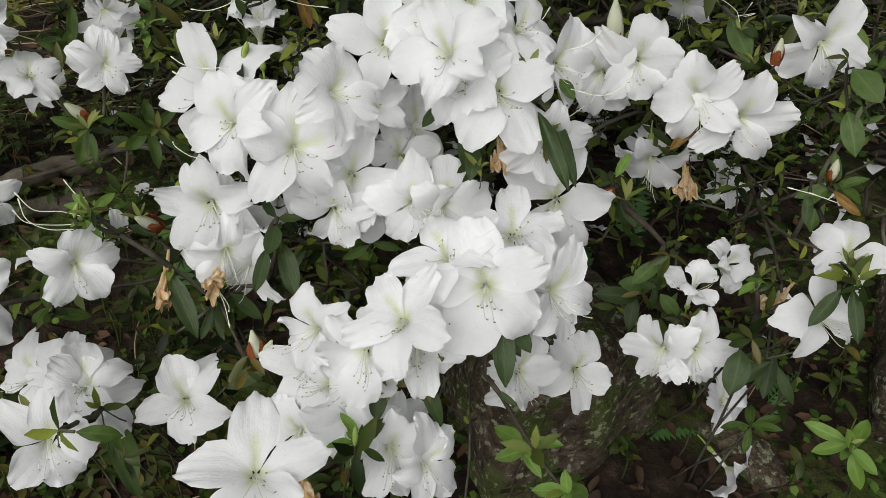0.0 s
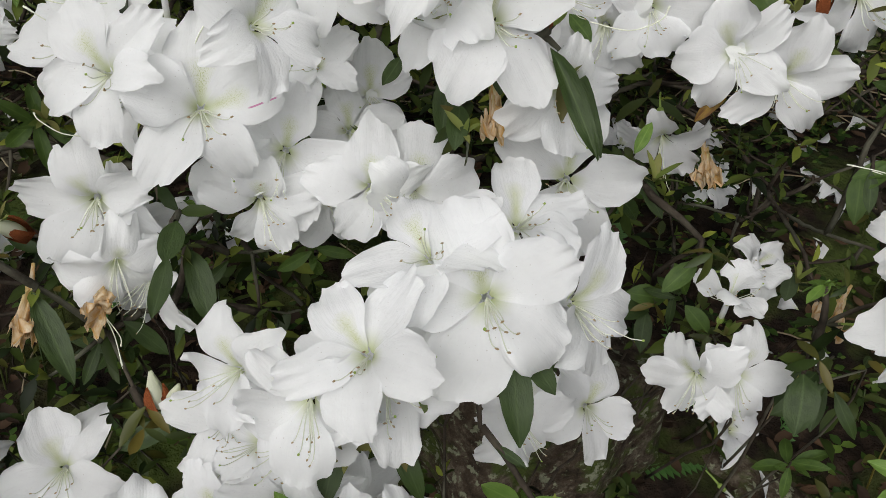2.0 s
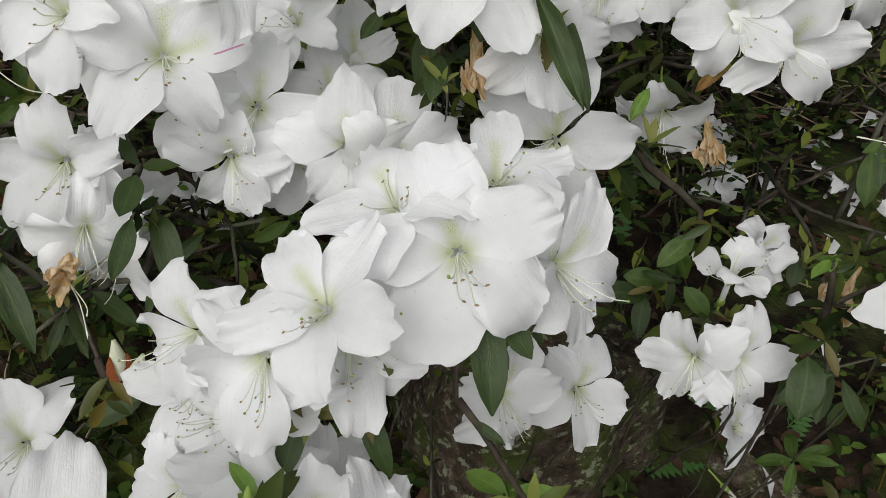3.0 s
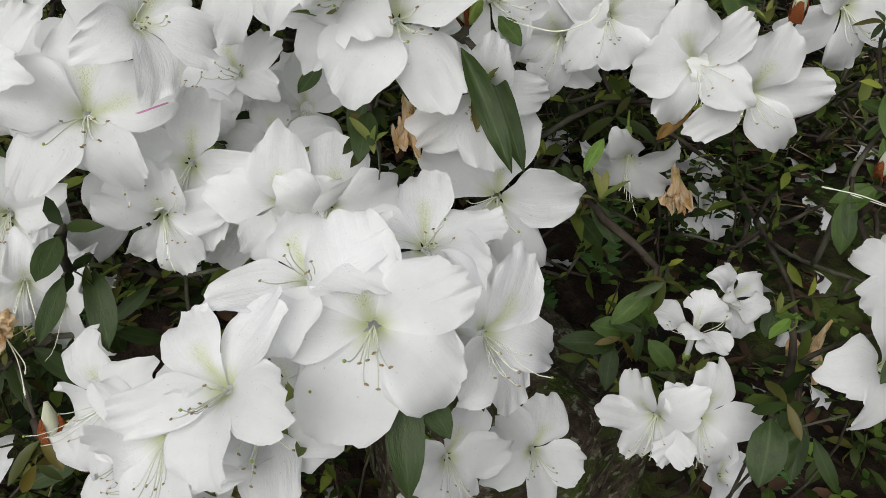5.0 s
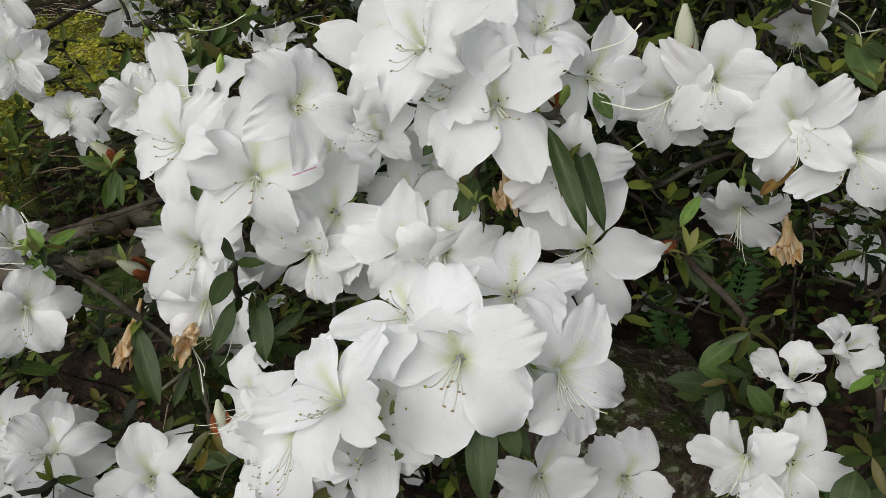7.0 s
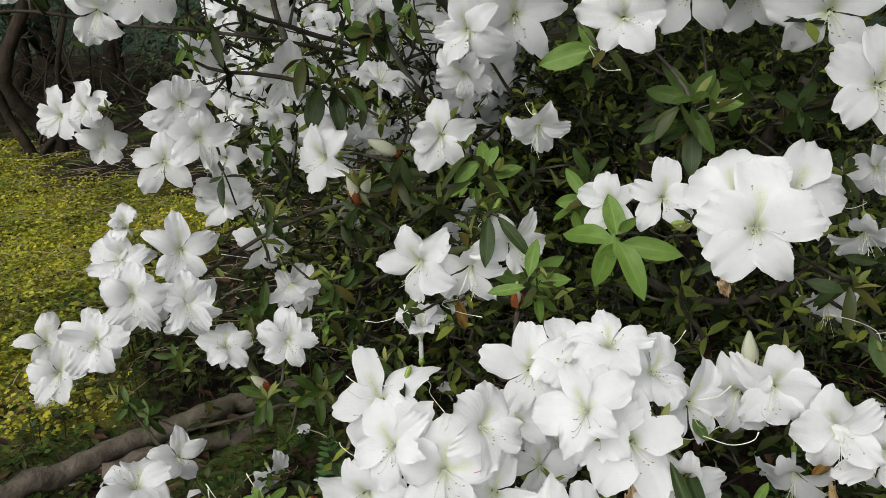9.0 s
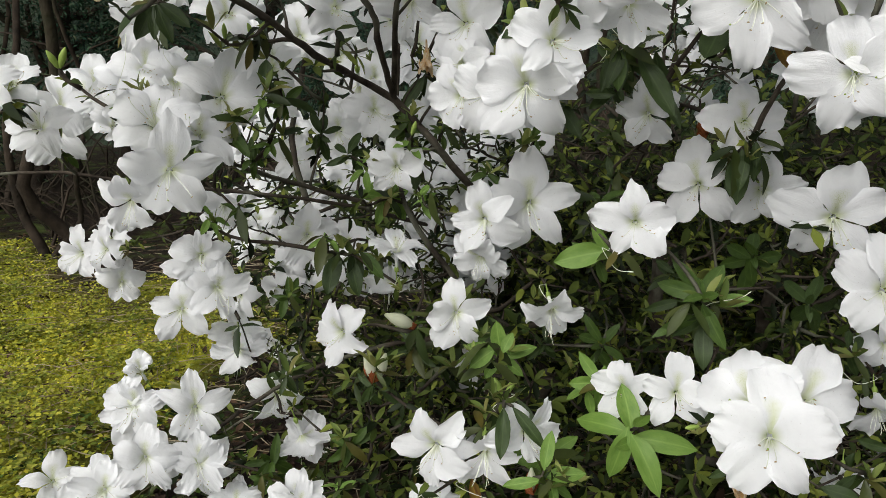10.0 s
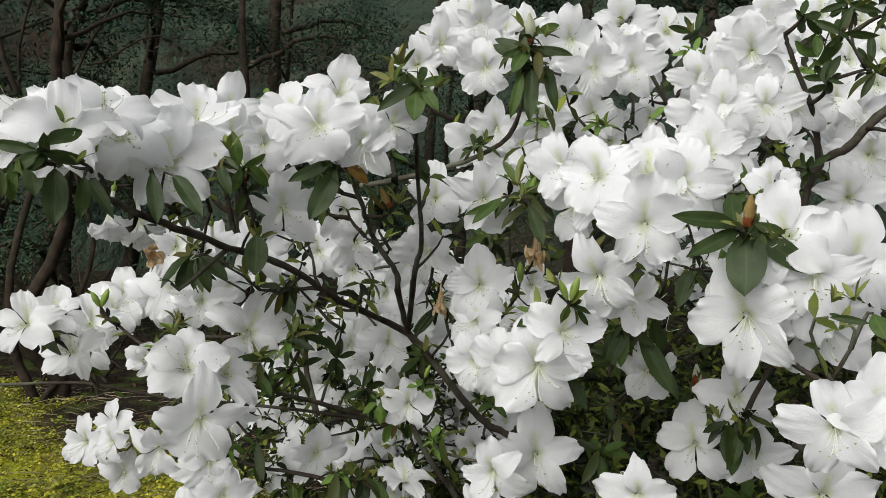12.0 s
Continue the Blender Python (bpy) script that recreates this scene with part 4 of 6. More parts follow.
bloom(0.244, 0.766, 1.488, 94, 1, -6, 0.03)
bloom(0.206, 0.758, 1.48, 92, 4, -26, 0.029)
bloom(0.264, 0.816, 1.529, 84, 4, -17, 0.031)

# leaves beside the flowers
single_leaf(0.030, 0.263, 0.959, -32, -2, 179, 0.0268, 0, 1.25, False)
single_leaf(0.033, 0.264, 0.956, -21, 19, -155, 0.0155, 0, 1.30, False)
single_leaf(0.018, 0.306, 0.977, -45, 41, -125, 0.0115, 0, 1.50, False)
single_leaf(0.044, 0.314, 1.022, -44, 21, -170, 0.0345, 0, 0.55, False)
single_leaf(0.031, 0.323, 1.020, -45, -0, -180, 0.0143, 0, 1.70, False)
single_leaf(0.019, 0.344, 1.006, -48, -13, 175, 0.0219, 0, 1.50, False)
single_leaf(0.035, 0.327, 1.018, -35, 20, -168, 0.0129, 0, 1.50, False)
single_leaf(0.003, 0.361, 1.005, -37, -27, 168, 0.0125, 0, 1.60, False)
single_leaf(0.057, 0.351, 1.022, -31, 33, -164, 0.0117, 1, 1.30, False)
single_leaf(-0.115, 0.385, 0.939, -34, 10, -143, 0.0209, 0, 1.20, False)
single_leaf(-0.090, 0.378, 0.929, -48, -29, 175, 0.0191, 1, 0.90, False)
single_leaf(0.134, 0.359, 0.884, 54, -31, 21, 0.0166, 1, 1.40)
single_leaf(0.139, 0.400, 0.877, 91, -25, 9, 0.0191, 1, 1.60)
single_leaf(0.129, 0.399, 0.875, 24, -42, 79, 0.0197, 1, 1.50)
single_leaf(0.121, 0.397, 0.870, 24, -41, 88, 0.0265, 0, 1.50)
single_leaf(0.120, 0.397, 0.870, -27, -4, 157, 0.0200, 0, 1.60)
single_leaf(0.191, 0.403, 0.886, -60, 3, 153, 0.0140, 0, 1.70)
single_leaf(0.100, 0.394, 0.946, -54, 34, -160, 0.0157, 0, 1.30)
single_leaf(0.192, 0.364, 0.857, -15, -16, 127, 0.0271, 0, 1.40)
single_leaf(0.194, 0.364, 0.856, -35, 4, 151, 0.0267, 0, 1.20)
single_leaf(0.224, 0.425, 0.929, -37, 8, 154, 0.0255, 1, 1.40)
single_leaf(-0.195, 0.325, 0.829, -2, 31, -92, 0.0270, 1, 1.30)
single_leaf(-0.077, 0.330, 0.946, -31, -12, -177, 0.0219, 0, 1.20)
single_leaf(-0.072, 0.340, 0.943, -32, 7, -159, 0.0279, 0, 1.00)
single_leaf(-0.130, 0.340, 0.926, -34, 7, -149, 0.0358, 0, 1.00)
single_leaf(0.175, 0.470, 1.013, -53, 47, -158, 0.0150, 0, 1.40)
single_leaf(-0.107, 0.324, 0.863, 31, 36, -53, 0.0238, 0, 1.20)
single_leaf(0.111, 0.337, 0.936, -36, -26, 131, 0.0175, 1, 1.50)
single_leaf(0.150, 0.314, 0.900, -29, 4, 159, 0.0232, 0, 1.60)
single_leaf(0.173, 0.482, 1.012, -40, 29, -179, 0.0291, 1, 1.50)
single_leaf(0.227, 0.424, 0.977, -37, 21, 168, 0.0250, 1, 1.60)
single_leaf(0.230, 0.437, 0.997, -37, 37, -177, 0.0248, 1, 1.60)
single_leaf(-0.175, 0.329, 0.836, -21, 0, -148, 0.0422, 1, 1.20)
single_leaf(-0.261, 0.322, 1.383, -64, 3, -141, 0.0294, 0, 1.20)
single_leaf(-0.279, 0.328, 1.387, -49, 5, -139, 0.0195, 0, 1.90)
single_leaf(-0.285, 0.328, 1.394, 88, 1, 40, 0.0107, 1, 1.50)
single_leaf(-0.288, 0.327, 1.387, -63, -17, -144, 0.0202, 0, 1.50)
single_leaf(-0.232, 0.358, 1.383, -62, 8, -145, 0.0289, 0, 1.10)
single_leaf(-0.221, 0.360, 1.382, -49, 32, -138, 0.0296, 0, 0.90)
single_leaf(-0.255, 0.333, 1.384, -50, 27, -135, 0.0311, 0, 0.80)
single_leaf(-0.212, 0.393, 1.390, -51, 13, -149, 0.0195, 0, 1.30)
single_leaf(-0.204, 0.424, 1.351, -76, 1, -155, 0.0255, 0, 1.70)
single_leaf(-0.153, 0.416, 1.393, -55, -57, 175, 0.0284, 0, 1.00)
single_leaf(-0.151, 0.416, 1.388, -71, -23, -167, 0.0329, 0, 1.20)
single_leaf(-0.146, 0.417, 1.392, -68, 50, -142, 0.0174, 3, 1.50)
single_leaf(-0.101, 0.407, 1.434, -55, -57, 177, 0.0265, 0, 1.00)
single_leaf(-0.101, 0.407, 1.434, 41, 77, -38, 0.0181, 1, 0.90)
single_leaf(-0.102, 0.407, 1.432, -59, -2, -167, 0.0207, 1, 1.90)
single_leaf(-0.103, 0.407, 1.435, 64, -68, 39, 0.0181, 1, 1.00)
single_leaf(-0.100, 0.407, 1.434, 56, 10, 12, 0.0189, 0, 1.00)
single_leaf(-0.099, 0.407, 1.432, -48, 34, -160, 0.0174, 1, 1.30)
single_leaf(0.067, 0.403, 1.358, 18, -70, 99, 0.0381, 0, 0.75)
single_leaf(0.067, 0.403, 1.356, -35, -46, 149, 0.0333, 0, 1.00)
single_leaf(0.069, 0.403, 1.354, -57, 7, 172, 0.0332, 0, 1.75)
single_leaf(0.071, 0.403, 1.356, -60, 52, -164, 0.0355, 0, 1.30)
single_leaf(0.070, 0.403, 1.358, -27, 70, -119, 0.0200, 0, 1.20)
single_leaf(0.064, 0.402, 1.359, 46, -8, -7, 0.0226, 0, 1.30)
single_leaf(0.085, 0.440, 1.299, -92, 26, -178, 0.0240, 3, 1.00)
single_leaf(-0.276, 0.480, 1.333, -68, -22, -160, 0.0250, 0, 1.40)
single_leaf(-0.276, 0.480, 1.332, -60, -2, -151, 0.0217, 0, 1.30)
single_leaf(-0.274, 0.481, 1.333, -58, 12, -146, 0.0254, 0, 1.30)
single_leaf(-0.272, 0.481, 1.334, -50, 41, -131, 0.0262, 0, 1.10)
single_leaf(-0.274, 0.481, 1.334, -64, -61, 164, 0.0164, 1, 1.10)
single_leaf(-0.026, 0.438, 1.310, -33, -48, 152, 0.0261, 0, 1.10)
single_leaf(0.015, 0.477, 1.295, -54, -19, 168, 0.0248, 0, 1.20)
single_leaf(0.012, 0.476, 1.293, -60, 1, 179, 0.0219, 1, 1.30)
single_leaf(0.022, 0.478, 1.291, -73, 30, -167, 0.0409, 0, 0.90)
single_leaf(-0.061, 0.464, 1.374, -51, -42, 170, 0.0257, 1, 0.90)
single_leaf(-0.045, 0.467, 1.369, -65, 22, -167, 0.0263, 0, 1.00)
single_leaf(0.086, 0.520, 1.227, -63, -2, 169, 0.0266, 0, 1.30)
single_leaf(0.094, 0.521, 1.233, -50, 5, 173, 0.0166, 1, 1.60)
single_leaf(-0.248, 0.504, 1.254, -71, -11, -160, 0.0323, 0, 1.20)
single_leaf(-0.244, 0.505, 1.252, -47, 27, -139, 0.0245, 1, 1.10)
single_leaf(-0.252, 0.503, 1.254, -71, -48, 169, 0.0260, 0, 1.10)
single_leaf(-0.046, 0.522, 1.487, 73, 60, -7, 0.0182, 1, 1.20)
single_leaf(-0.048, 0.521, 1.477, -44, 75, -145, 0.0265, 0, 0.90)
single_leaf(-0.051, 0.521, 1.479, -60, -28, -179, 0.0252, 1, 1.10)
single_leaf(-0.053, 0.520, 1.477, -45, -57, 174, 0.0207, 0, 1.00)
single_leaf(-0.049, 0.521, 1.464, -73, 1, -175, 0.0376, 0, 0.80)
single_leaf(-0.040, 0.523, 1.466, -72, 14, -174, 0.0328, 0, 0.90)
single_leaf(-0.055, 0.519, 1.460, -68, -13, -177, 0.0315, 1, 0.80)
single_leaf(0.124, 0.387, 1.317, -49, 20, 172, 0.0147, 1, 1.60)
single_leaf(0.112, 0.385, 1.314, 46, -65, 58, 0.0084, 0, 1.20)
single_leaf(0.071, 0.415, 1.348, -68, 5, 171, 0.0221, 0, 2.00)
single_leaf(0.069, 0.425, 1.351, -46, -15, 167, 0.0228, 1, 1.60)
single_leaf(0.049, 0.448, 1.332, -44, -22, 168, 0.0231, 0, 1.60)
single_leaf(0.065, 0.468, 1.305, -48, -15, 167, 0.0251, 0, 1.80)
single_leaf(0.071, 0.470, 1.305, -61, 13, 176, 0.0266, 0, 1.70)
single_leaf(0.082, 0.512, 1.231, -60, 6, 174, 0.0277, 0, 1.50)
single_leaf(0.038, 0.498, 1.270, -59, 23, -175, 0.0243, 0, 1.00)
single_leaf(0.011, 0.496, 1.294, -49, -22, 171, 0.0255, 0, 1.20)
single_leaf(0.012, 0.496, 1.294, -59, 3, 180, 0.0268, 0, 1.20)
single_leaf(-0.022, 0.473, 1.266, -57, 31, -162, 0.0262, 0, 1.30)
single_leaf(-0.200, 0.571, 1.151, -61, -6, -163, 0.0292, 0, 1.40)
single_leaf(-0.187, 0.573, 1.150, -59, 9, -156, 0.0301, 0, 1.40)
single_leaf(-0.179, 0.576, 1.154, -43, 33, -139, 0.0267, 1, 1.20)
single_leaf(-0.250, 0.585, 1.302, -59, -3, -157, 0.0276, 0, 1.30)
single_leaf(-0.138, 0.635, 1.286, -73, -34, -178, 0.0319, 0, 1.20)
single_leaf(-0.139, 0.576, 1.226, -51, 16, -159, 0.0261, 0, 1.60)
single_leaf(-0.211, 0.605, 1.150, -56, -3, -161, 0.0297, 0, 1.50)
single_leaf(-0.196, 0.608, 1.150, -55, 3, -160, 0.0287, 0, 1.50)
single_leaf(0.089, 0.542, 1.234, -56, -2, 170, 0.0352, 0, 1.60)
single_leaf(0.100, 0.545, 1.234, -46, -1, 169, 0.0229, 1, 1.60)
single_leaf(0.063, 0.480, 1.139, -20, -38, 146, 0.0241, 0, 0.80)
single_leaf(0.063, 0.479, 1.136, -53, 2, 174, 0.0276, 0, 1.50)
single_leaf(0.065, 0.483, 1.147, 67, 16, -17, 0.0216, 2, 1.00)
single_leaf(0.066, 0.483, 1.147, 21, 59, -82, 0.0248, 2, 0.80)
single_leaf(0.062, 0.480, 1.141, -19, -45, 137, 0.0345, 1, 0.70)
single_leaf(-0.050, 0.434, 1.095, -56, -1, -173, 0.0294, 0, 0.90)
single_leaf(-0.045, 0.435, 1.095, -47, 31, -147, 0.0297, 0, 0.90)
single_leaf(-0.026, 0.421, 1.064, 74, 7, -1, 0.0224, 2, 1.00)
single_leaf(-0.026, 0.420, 1.061, 6, 49, -72, 0.0239, 2, 0.90)
single_leaf(-0.027, 0.419, 1.059, -9, -48, 110, 0.0224, 2, 0.90)
single_leaf(-0.058, 0.460, 1.121, -44, -47, 145, 0.0198, 2, 1.10)
single_leaf(-0.054, 0.460, 1.118, 71, 18, -5, 0.0145, 2, 1.30)
single_leaf(0.117, 0.420, 1.067, -8, 50, -120, 0.0187, 0, 1.50)
single_leaf(-0.057, 0.479, 1.070, -40, -8, -171, 0.0220, 0, 1.30)
single_leaf(-0.048, 0.484, 1.079, -45, 23, -155, 0.0300, 0, 1.10)
single_leaf(0.051, 0.325, 1.016, -50, 17, -166, 0.0319, 0, 0.62)
single_leaf(0.020, 0.323, 1.002, -23, -9, 176, 0.0155, 0, 1.70)
single_leaf(0.099, 0.409, 0.930, -60, 33, -147, 0.0230, 0, 1.30)
single_leaf(-0.066, 0.312, 0.970, -25, -16, -176, 0.0152, 0, 1.50)
single_leaf(-0.097, 0.382, 1.021, -19, -53, 122, 0.0173, 1, 1.20)
single_leaf(0.031, 0.292, 0.933, -42, 23, -149, 0.018, 0)
single_leaf(0.05, 0.304, 0.925, -49, 13, -168, 0.01, 0)
single_leaf(0.091, 0.366, 0.966, 67, 19, -22, 0.014, 2)
single_leaf(0.093, 0.362, 0.958, -57, 30, -170, 0.018, 0)
single_leaf(0.137, 0.396, 0.981, -62, -38, 141, 0.019, 3)
single_leaf(-0.106, 0.352, 0.904, -44, 31, -127, 0.022, 0)
single_leaf(-0.114, 0.345, 0.899, -48, -24, -179, 0.017, 0)
single_leaf(-0.002, 0.267, 0.928, -42, 11, -167, 0.025, 0)
single_leaf(-0.017, 0.266, 0.928, -43, -9, 175, 0.023, 0)
single_leaf(0.029, 0.273, 0.911, -22, 35, -133, 0.012, 0)
single_leaf(0.181, 0.341, 0.869, -41, -29, 120, 0.026, 0)
single_leaf(0.178, 0.344, 0.87, -52, 4, 155, 0.019, 0)
single_leaf(0.184, 0.339, 0.868, -45, 24, 176, 0.022, 0)
single_leaf(0.177, 0.296, 0.949, -55, -15, 136, 0.021, 0)
single_leaf(0.181, 0.295, 0.95, -54, 20, 163, 0.024, 0)
single_leaf(-0.154, 0.265, 0.892, -24, 38, -90, 0.02, 1)
single_leaf(-0.155, 0.29, 0.856, -45, 5, -143, 0.028, 0)
single_leaf(-0.122, 0.403, 1.016, -38, 58, -113, 0.021, 1)
single_leaf(0.191, 0.372, 0.955, -62, 11, 159, 0.017, 0)
single_leaf(0.201, 0.368, 0.958, -44, 45, -171, 0.018, 3)
single_leaf(-0.077, 0.473, 1.028, -71, 8, -162, 0.021, 3)
single_leaf(0.075, 0.41, 1.082, -57, -51, 144, 0.018, 0)
single_leaf(0.154, 0.483, 1.044, -63, -40, 144, 0.023, 0)
single_leaf(0.081, 0.486, 1.237, -85, -1, 171, 0.032, 0)
single_leaf(0.086, 0.485, 1.238, -86, 8, 172, 0.02, 0)
single_leaf(0.008, 0.452, 1.184, -24, -70, 116, 0.032, 2)
single_leaf(-0.002, 0.454, 1.198, -75, 35, -167, 0.019, 2)
single_leaf(0.035, 0.541, 1.295, -91, 10, 178, 0.048, 0)
single_leaf(0.015, 0.542, 1.292, -92, 13, -180, 0.025, 0)
single_leaf(0.009, 0.542, 1.293, -92, -11, 179, 0.025, 0)
single_leaf(-0.241, 0.317, 1.379, -91, -3, -144, 0.021, 0)
single_leaf(-0.086, 0.471, 1.363, 73, 68, -10, 0.028, 1, 0.6)
single_leaf(-0.014, 0.422, 1.312, -80, 30, -170, 0.012, 0)
single_leaf(0.092, 0.34, 1.32, -19, 75, -125, 0.015, 0, 0.7)
single_leaf(0.083, 0.481, 1.237, -75, -6, 168, 0.024, 0)
single_leaf(0.087, 0.481, 1.242, -76, 7, 172, 0.015, 0)
single_leaf(-0.223, 0.538, 1.285, -81, -18, -163, 0.02, 0)
single_leaf(0.056, 0.533, 1.134, -48, -71, 137, 0.026, 0)
single_leaf(0.059, 0.533, 1.133, -83, -23, 171, 0.018, 0)
single_leaf(0.065, 0.533, 1.134, -84, 13, 179, 0.02, 0)
single_leaf(-0.264, 0.298, 1.383, -92, -1, -139, 0.018, 1, 0.8)

# spent pistils left on the calyxes
def thread(*points):
    COUNT[0] += 1
    line = curve_points(points, 6)
    n = len(line)
    tube_ = tube(line, [0.00022] * (n - 2) + [0.0004, 0.0003], 5)
    part("spent_pistil", mesh_of("spent_pistil", *tube_), FILAMENT, bush, m=Matrix.Translation(-HOME))


thread((-0.1634, 0.3388, 0.9576), (-0.1719, 0.3364, 0.9620), (-0.1822, 0.3321, 0.9653), (-0.1890, 0.3328, 0.9743))
thread((-0.1612, 0.3390, 0.9560), (-0.1699, 0.3342, 0.9562), (-0.1843, 0.3281, 0.9607), (-0.1897, 0.3284, 0.9674))
thread((-0.1632, 0.3434, 0.9657), (-0.1664, 0.3427, 0.9676), (-0.1711, 0.3440, 0.9749))
thread((-0.0899, 0.3673, 1.0214), (-0.1030, 0.3633, 1.0217), (-0.1110, 0.3614, 1.0242), (-0.1160, 0.3610, 1.0282))
thread((0.0593, 0.3329, 1.0242), (0.0708, 0.3300, 1.0224), (0.0796, 0.3294, 1.0256), (0.0820, 0.3303, 1.0296))
thread((0.0564, 0.3384, 1.0387), (0.0653, 0.3379, 1.0417), (0.0706, 0.3385, 1.0469))
thread((-0.1120, 0.3689, 0.9739), (-0.1182, 0.3669, 0.9762), (-0.1239, 0.3659, 0.9815), (-0.1251, 0.3662, 0.9842))
thread((-0.1096, 0.3451, 0.9123), (-0.1061, 0.3417, 0.9047), (-0.1032, 0.3353, 0.8942))
thread((-0.1096, 0.3451, 0.9123), (-0.1044, 0.3422, 0.9043), (-0.1039, 0.3400, 0.9009))
thread((-0.1679, 0.3351, 0.9532), (-0.1775, 0.3305, 0.9559), (-0.1852, 0.3292, 0.9619), (-0.1884, 0.3331, 0.9709))
thread((-0.0930, 0.3633, 1.0181), (-0.1057, 0.3575, 1.0169), (-0.1149, 0.3563, 1.0229))
thread((0.0518, 0.4073, 0.9778), (0.0662, 0.4062, 0.9778), (0.0799, 0.4088, 0.9858))
thread((-0.1002, 0.4332, 1.0360), (-0.1077, 0.4293, 1.0323), (-0.1167, 0.4254, 1.0306), (-0.1242, 0.4230, 1.0321))
thread((0.0441, 0.4280, 1.0175), (0.0555, 0.4299, 1.0238), (0.0610, 0.4322, 1.0312))
thread((-0.3316, 0.5164, 1.2860), (-0.3274, 0.5211, 1.3028), (-0.3263, 0.5232, 1.3199))
thread((0.0497, 0.6110, 1.3048), (0.0371, 0.6108, 1.2934), (0.0244, 0.6108, 1.2864))
thread((-0.3408, 0.6062, 1.2981), (-0.3466, 0.6017, 1.3113), (-0.3425, 0.6026, 1.3285))

rng = random.Random(31)
for p, back in list(TIPS):
    if rng.random() < (0.16 if p.y > 0.42 else 0.05) and p.z > 0.93:
        a = p + Vector((rng.uniform(-1, 1), rng.uniform(-1, 0), rng.uniform(-0.3, 0.6))) * 0.014
        b = a + Vector((rng.uniform(-1, 1), rng.uniform(-1, 0.2), rng.uniform(-0.8, 0.7))) * 0.016
        c = b + (b - a) * 0.6 + Vector((rng.uniform(-1, 1), rng.uniform(-1, 1), rng.uniform(-0.3, 1))) * 0.012
        thread(p, a, b, c)

# leaf rosettes
whorl(0.129, 0.388, 0.885, 51, -1, -18, 0.015, 6, 0)
whorl(0.152, 0.321, 0.935, 9, -12, -37, 0.012, 6, 2)
whorl(0.049, 0.307, 0.842, 26, 0, -13, 0.022, 5, 2)
whorl(0.057, 0.237, 0.89, 24, -2, -15, 0.018, 6, 2)
whorl(0.218, 0.312, 0.839, 26, -15, -29, 0.023, 7, 2)
whorl(-0.185, 0.323, 0.913, 54, 24, 16, 0.02, 6, 1)
whorl(-0.214, 0.557, 0.906, 67, 17, 16, 0.028, 8, 1)
whorl(-0.273, 0.586, 0.963, 73, 17, 22, 0.028, 7, 1)
whorl(0.202, 0.37, 0.961, 54, -4, -30, 0.02, 7, 1)
whorl(0.174, 0.425, 0.979, 69, 1, -23, 0.02, 6, 0)
whorl(0.241, 0.434, 0.965, 70, -1, -29, 0.017, 6, 1)
whorl(0.27, 0.485, 0.981, 73, 0, -30, 0.018, 6, 1)
whorl(0.189, 0.356, 0.808, 31, -10, -24, 0.019, 7, 1)
whorl(-0.086, 0.362, 0.904, 66, 10, -3, 0.025, 7, 0)
whorl(-0.114, 0.362, 0.882, 64, 19, 9, 0.024, 7, 0)
whorl(-0.028, 0.244, 0.911, 19, 8, -5, 0.012, 6, 2)
whorl(-0.159, 0.331, 0.962, 29, 18, 12, 0.012, 6, 2)
whorl(-0.031, 0.363, 0.926, 75, 13, 2, 0.018, 6, 1)
whorl(0.022, 0.439, 1.083, 63, 9, -3, 0.035, 7, 2)
whorl(0.004, 0.481, 1.094, 68, 10, 0, 0.027, 7, 2)
whorl(-0.033, 0.472, 1.045, 56, 10, 2, 0.027, 6, 2)
whorl(-0.06, 0.491, 1.104, 70, 11, 8, 0.023, 7, 2)
whorl(-0.138, 0.469, 1.087, 85, 14, 20, 0.023, 8, 0)
whorl(0.069, 0.533, 1.134, 97, 11, -3, 0.022, 7, 1)
whorl(-0.255, 0.547, 0.973, 70, 17, 24, 0.021, 6, 1)
whorl(-0.229, 0.494, 0.934, 70, 18, 23, 0.025, 7, 1)
whorl(-0.317, 0.522, 0.947, 68, 19, 28, 0.018, 7, 1)
whorl(-0.157, 0.336, 0.965, 40, 17, 18, 0.012, 6, 2)
whorl(-0.131, 0.539, 1.089, 81, 13, 16, 0.024, 7, 0)
whorl(-0.199, 0.58, 0.989, 72, 14, 18, 0.02, 7, 1)
whorl(-0.121, 0.583, 1.061, 85, 12, 14, 0.02, 7, 0)
whorl(0.169, 0.562, 1.093, 93, 8, -14, 0.021, 7, 0)
whorl(0.184, 0.516, 1.044, 76, 4, -18, 0.02, 7, 0)
whorl(-0.279, 0.657, 1.093, 83, 13, 25, 0.021, 7, 1)
whorl(-0.243, 0.586, 0.883, 64, 16, 19, 0.019, 7, 0)
whorl(-0.334, 0.474, 0.932, 65, 22, 30, 0.017, 7, 1)
whorl(-0.374, 0.55, 0.875, 64, 21, 28, 0.018, 7, 1)
whorl(-0.215, 0.601, 1.242, 100, 12, 23, 0.02, 8, 0)
whorl(-0.167, 0.639, 1.259, 78, 12, 14, 0.017, 7, 2)
whorl(-0.173, 0.632, 1.189, 83, 12, 15, 0.026, 9, 2)
whorl(0.015, 0.562, 1.286, 110, 12, 3, 0.027, 7, 0)
whorl(0.06, 0.463, 1.154, 70, 7, -10, 0.029, 8, 1)
whorl(0.123, 0.489, 1.146, 76, 5, -15, 0.027, 7, 0)
whorl(0.107, 0.583, 1.154, 73, 7, -13, 0.03, 9, 1)
whorl(-0.045, 0.57, 1.239, 88, 11, 5, 0.019, 7, 1)
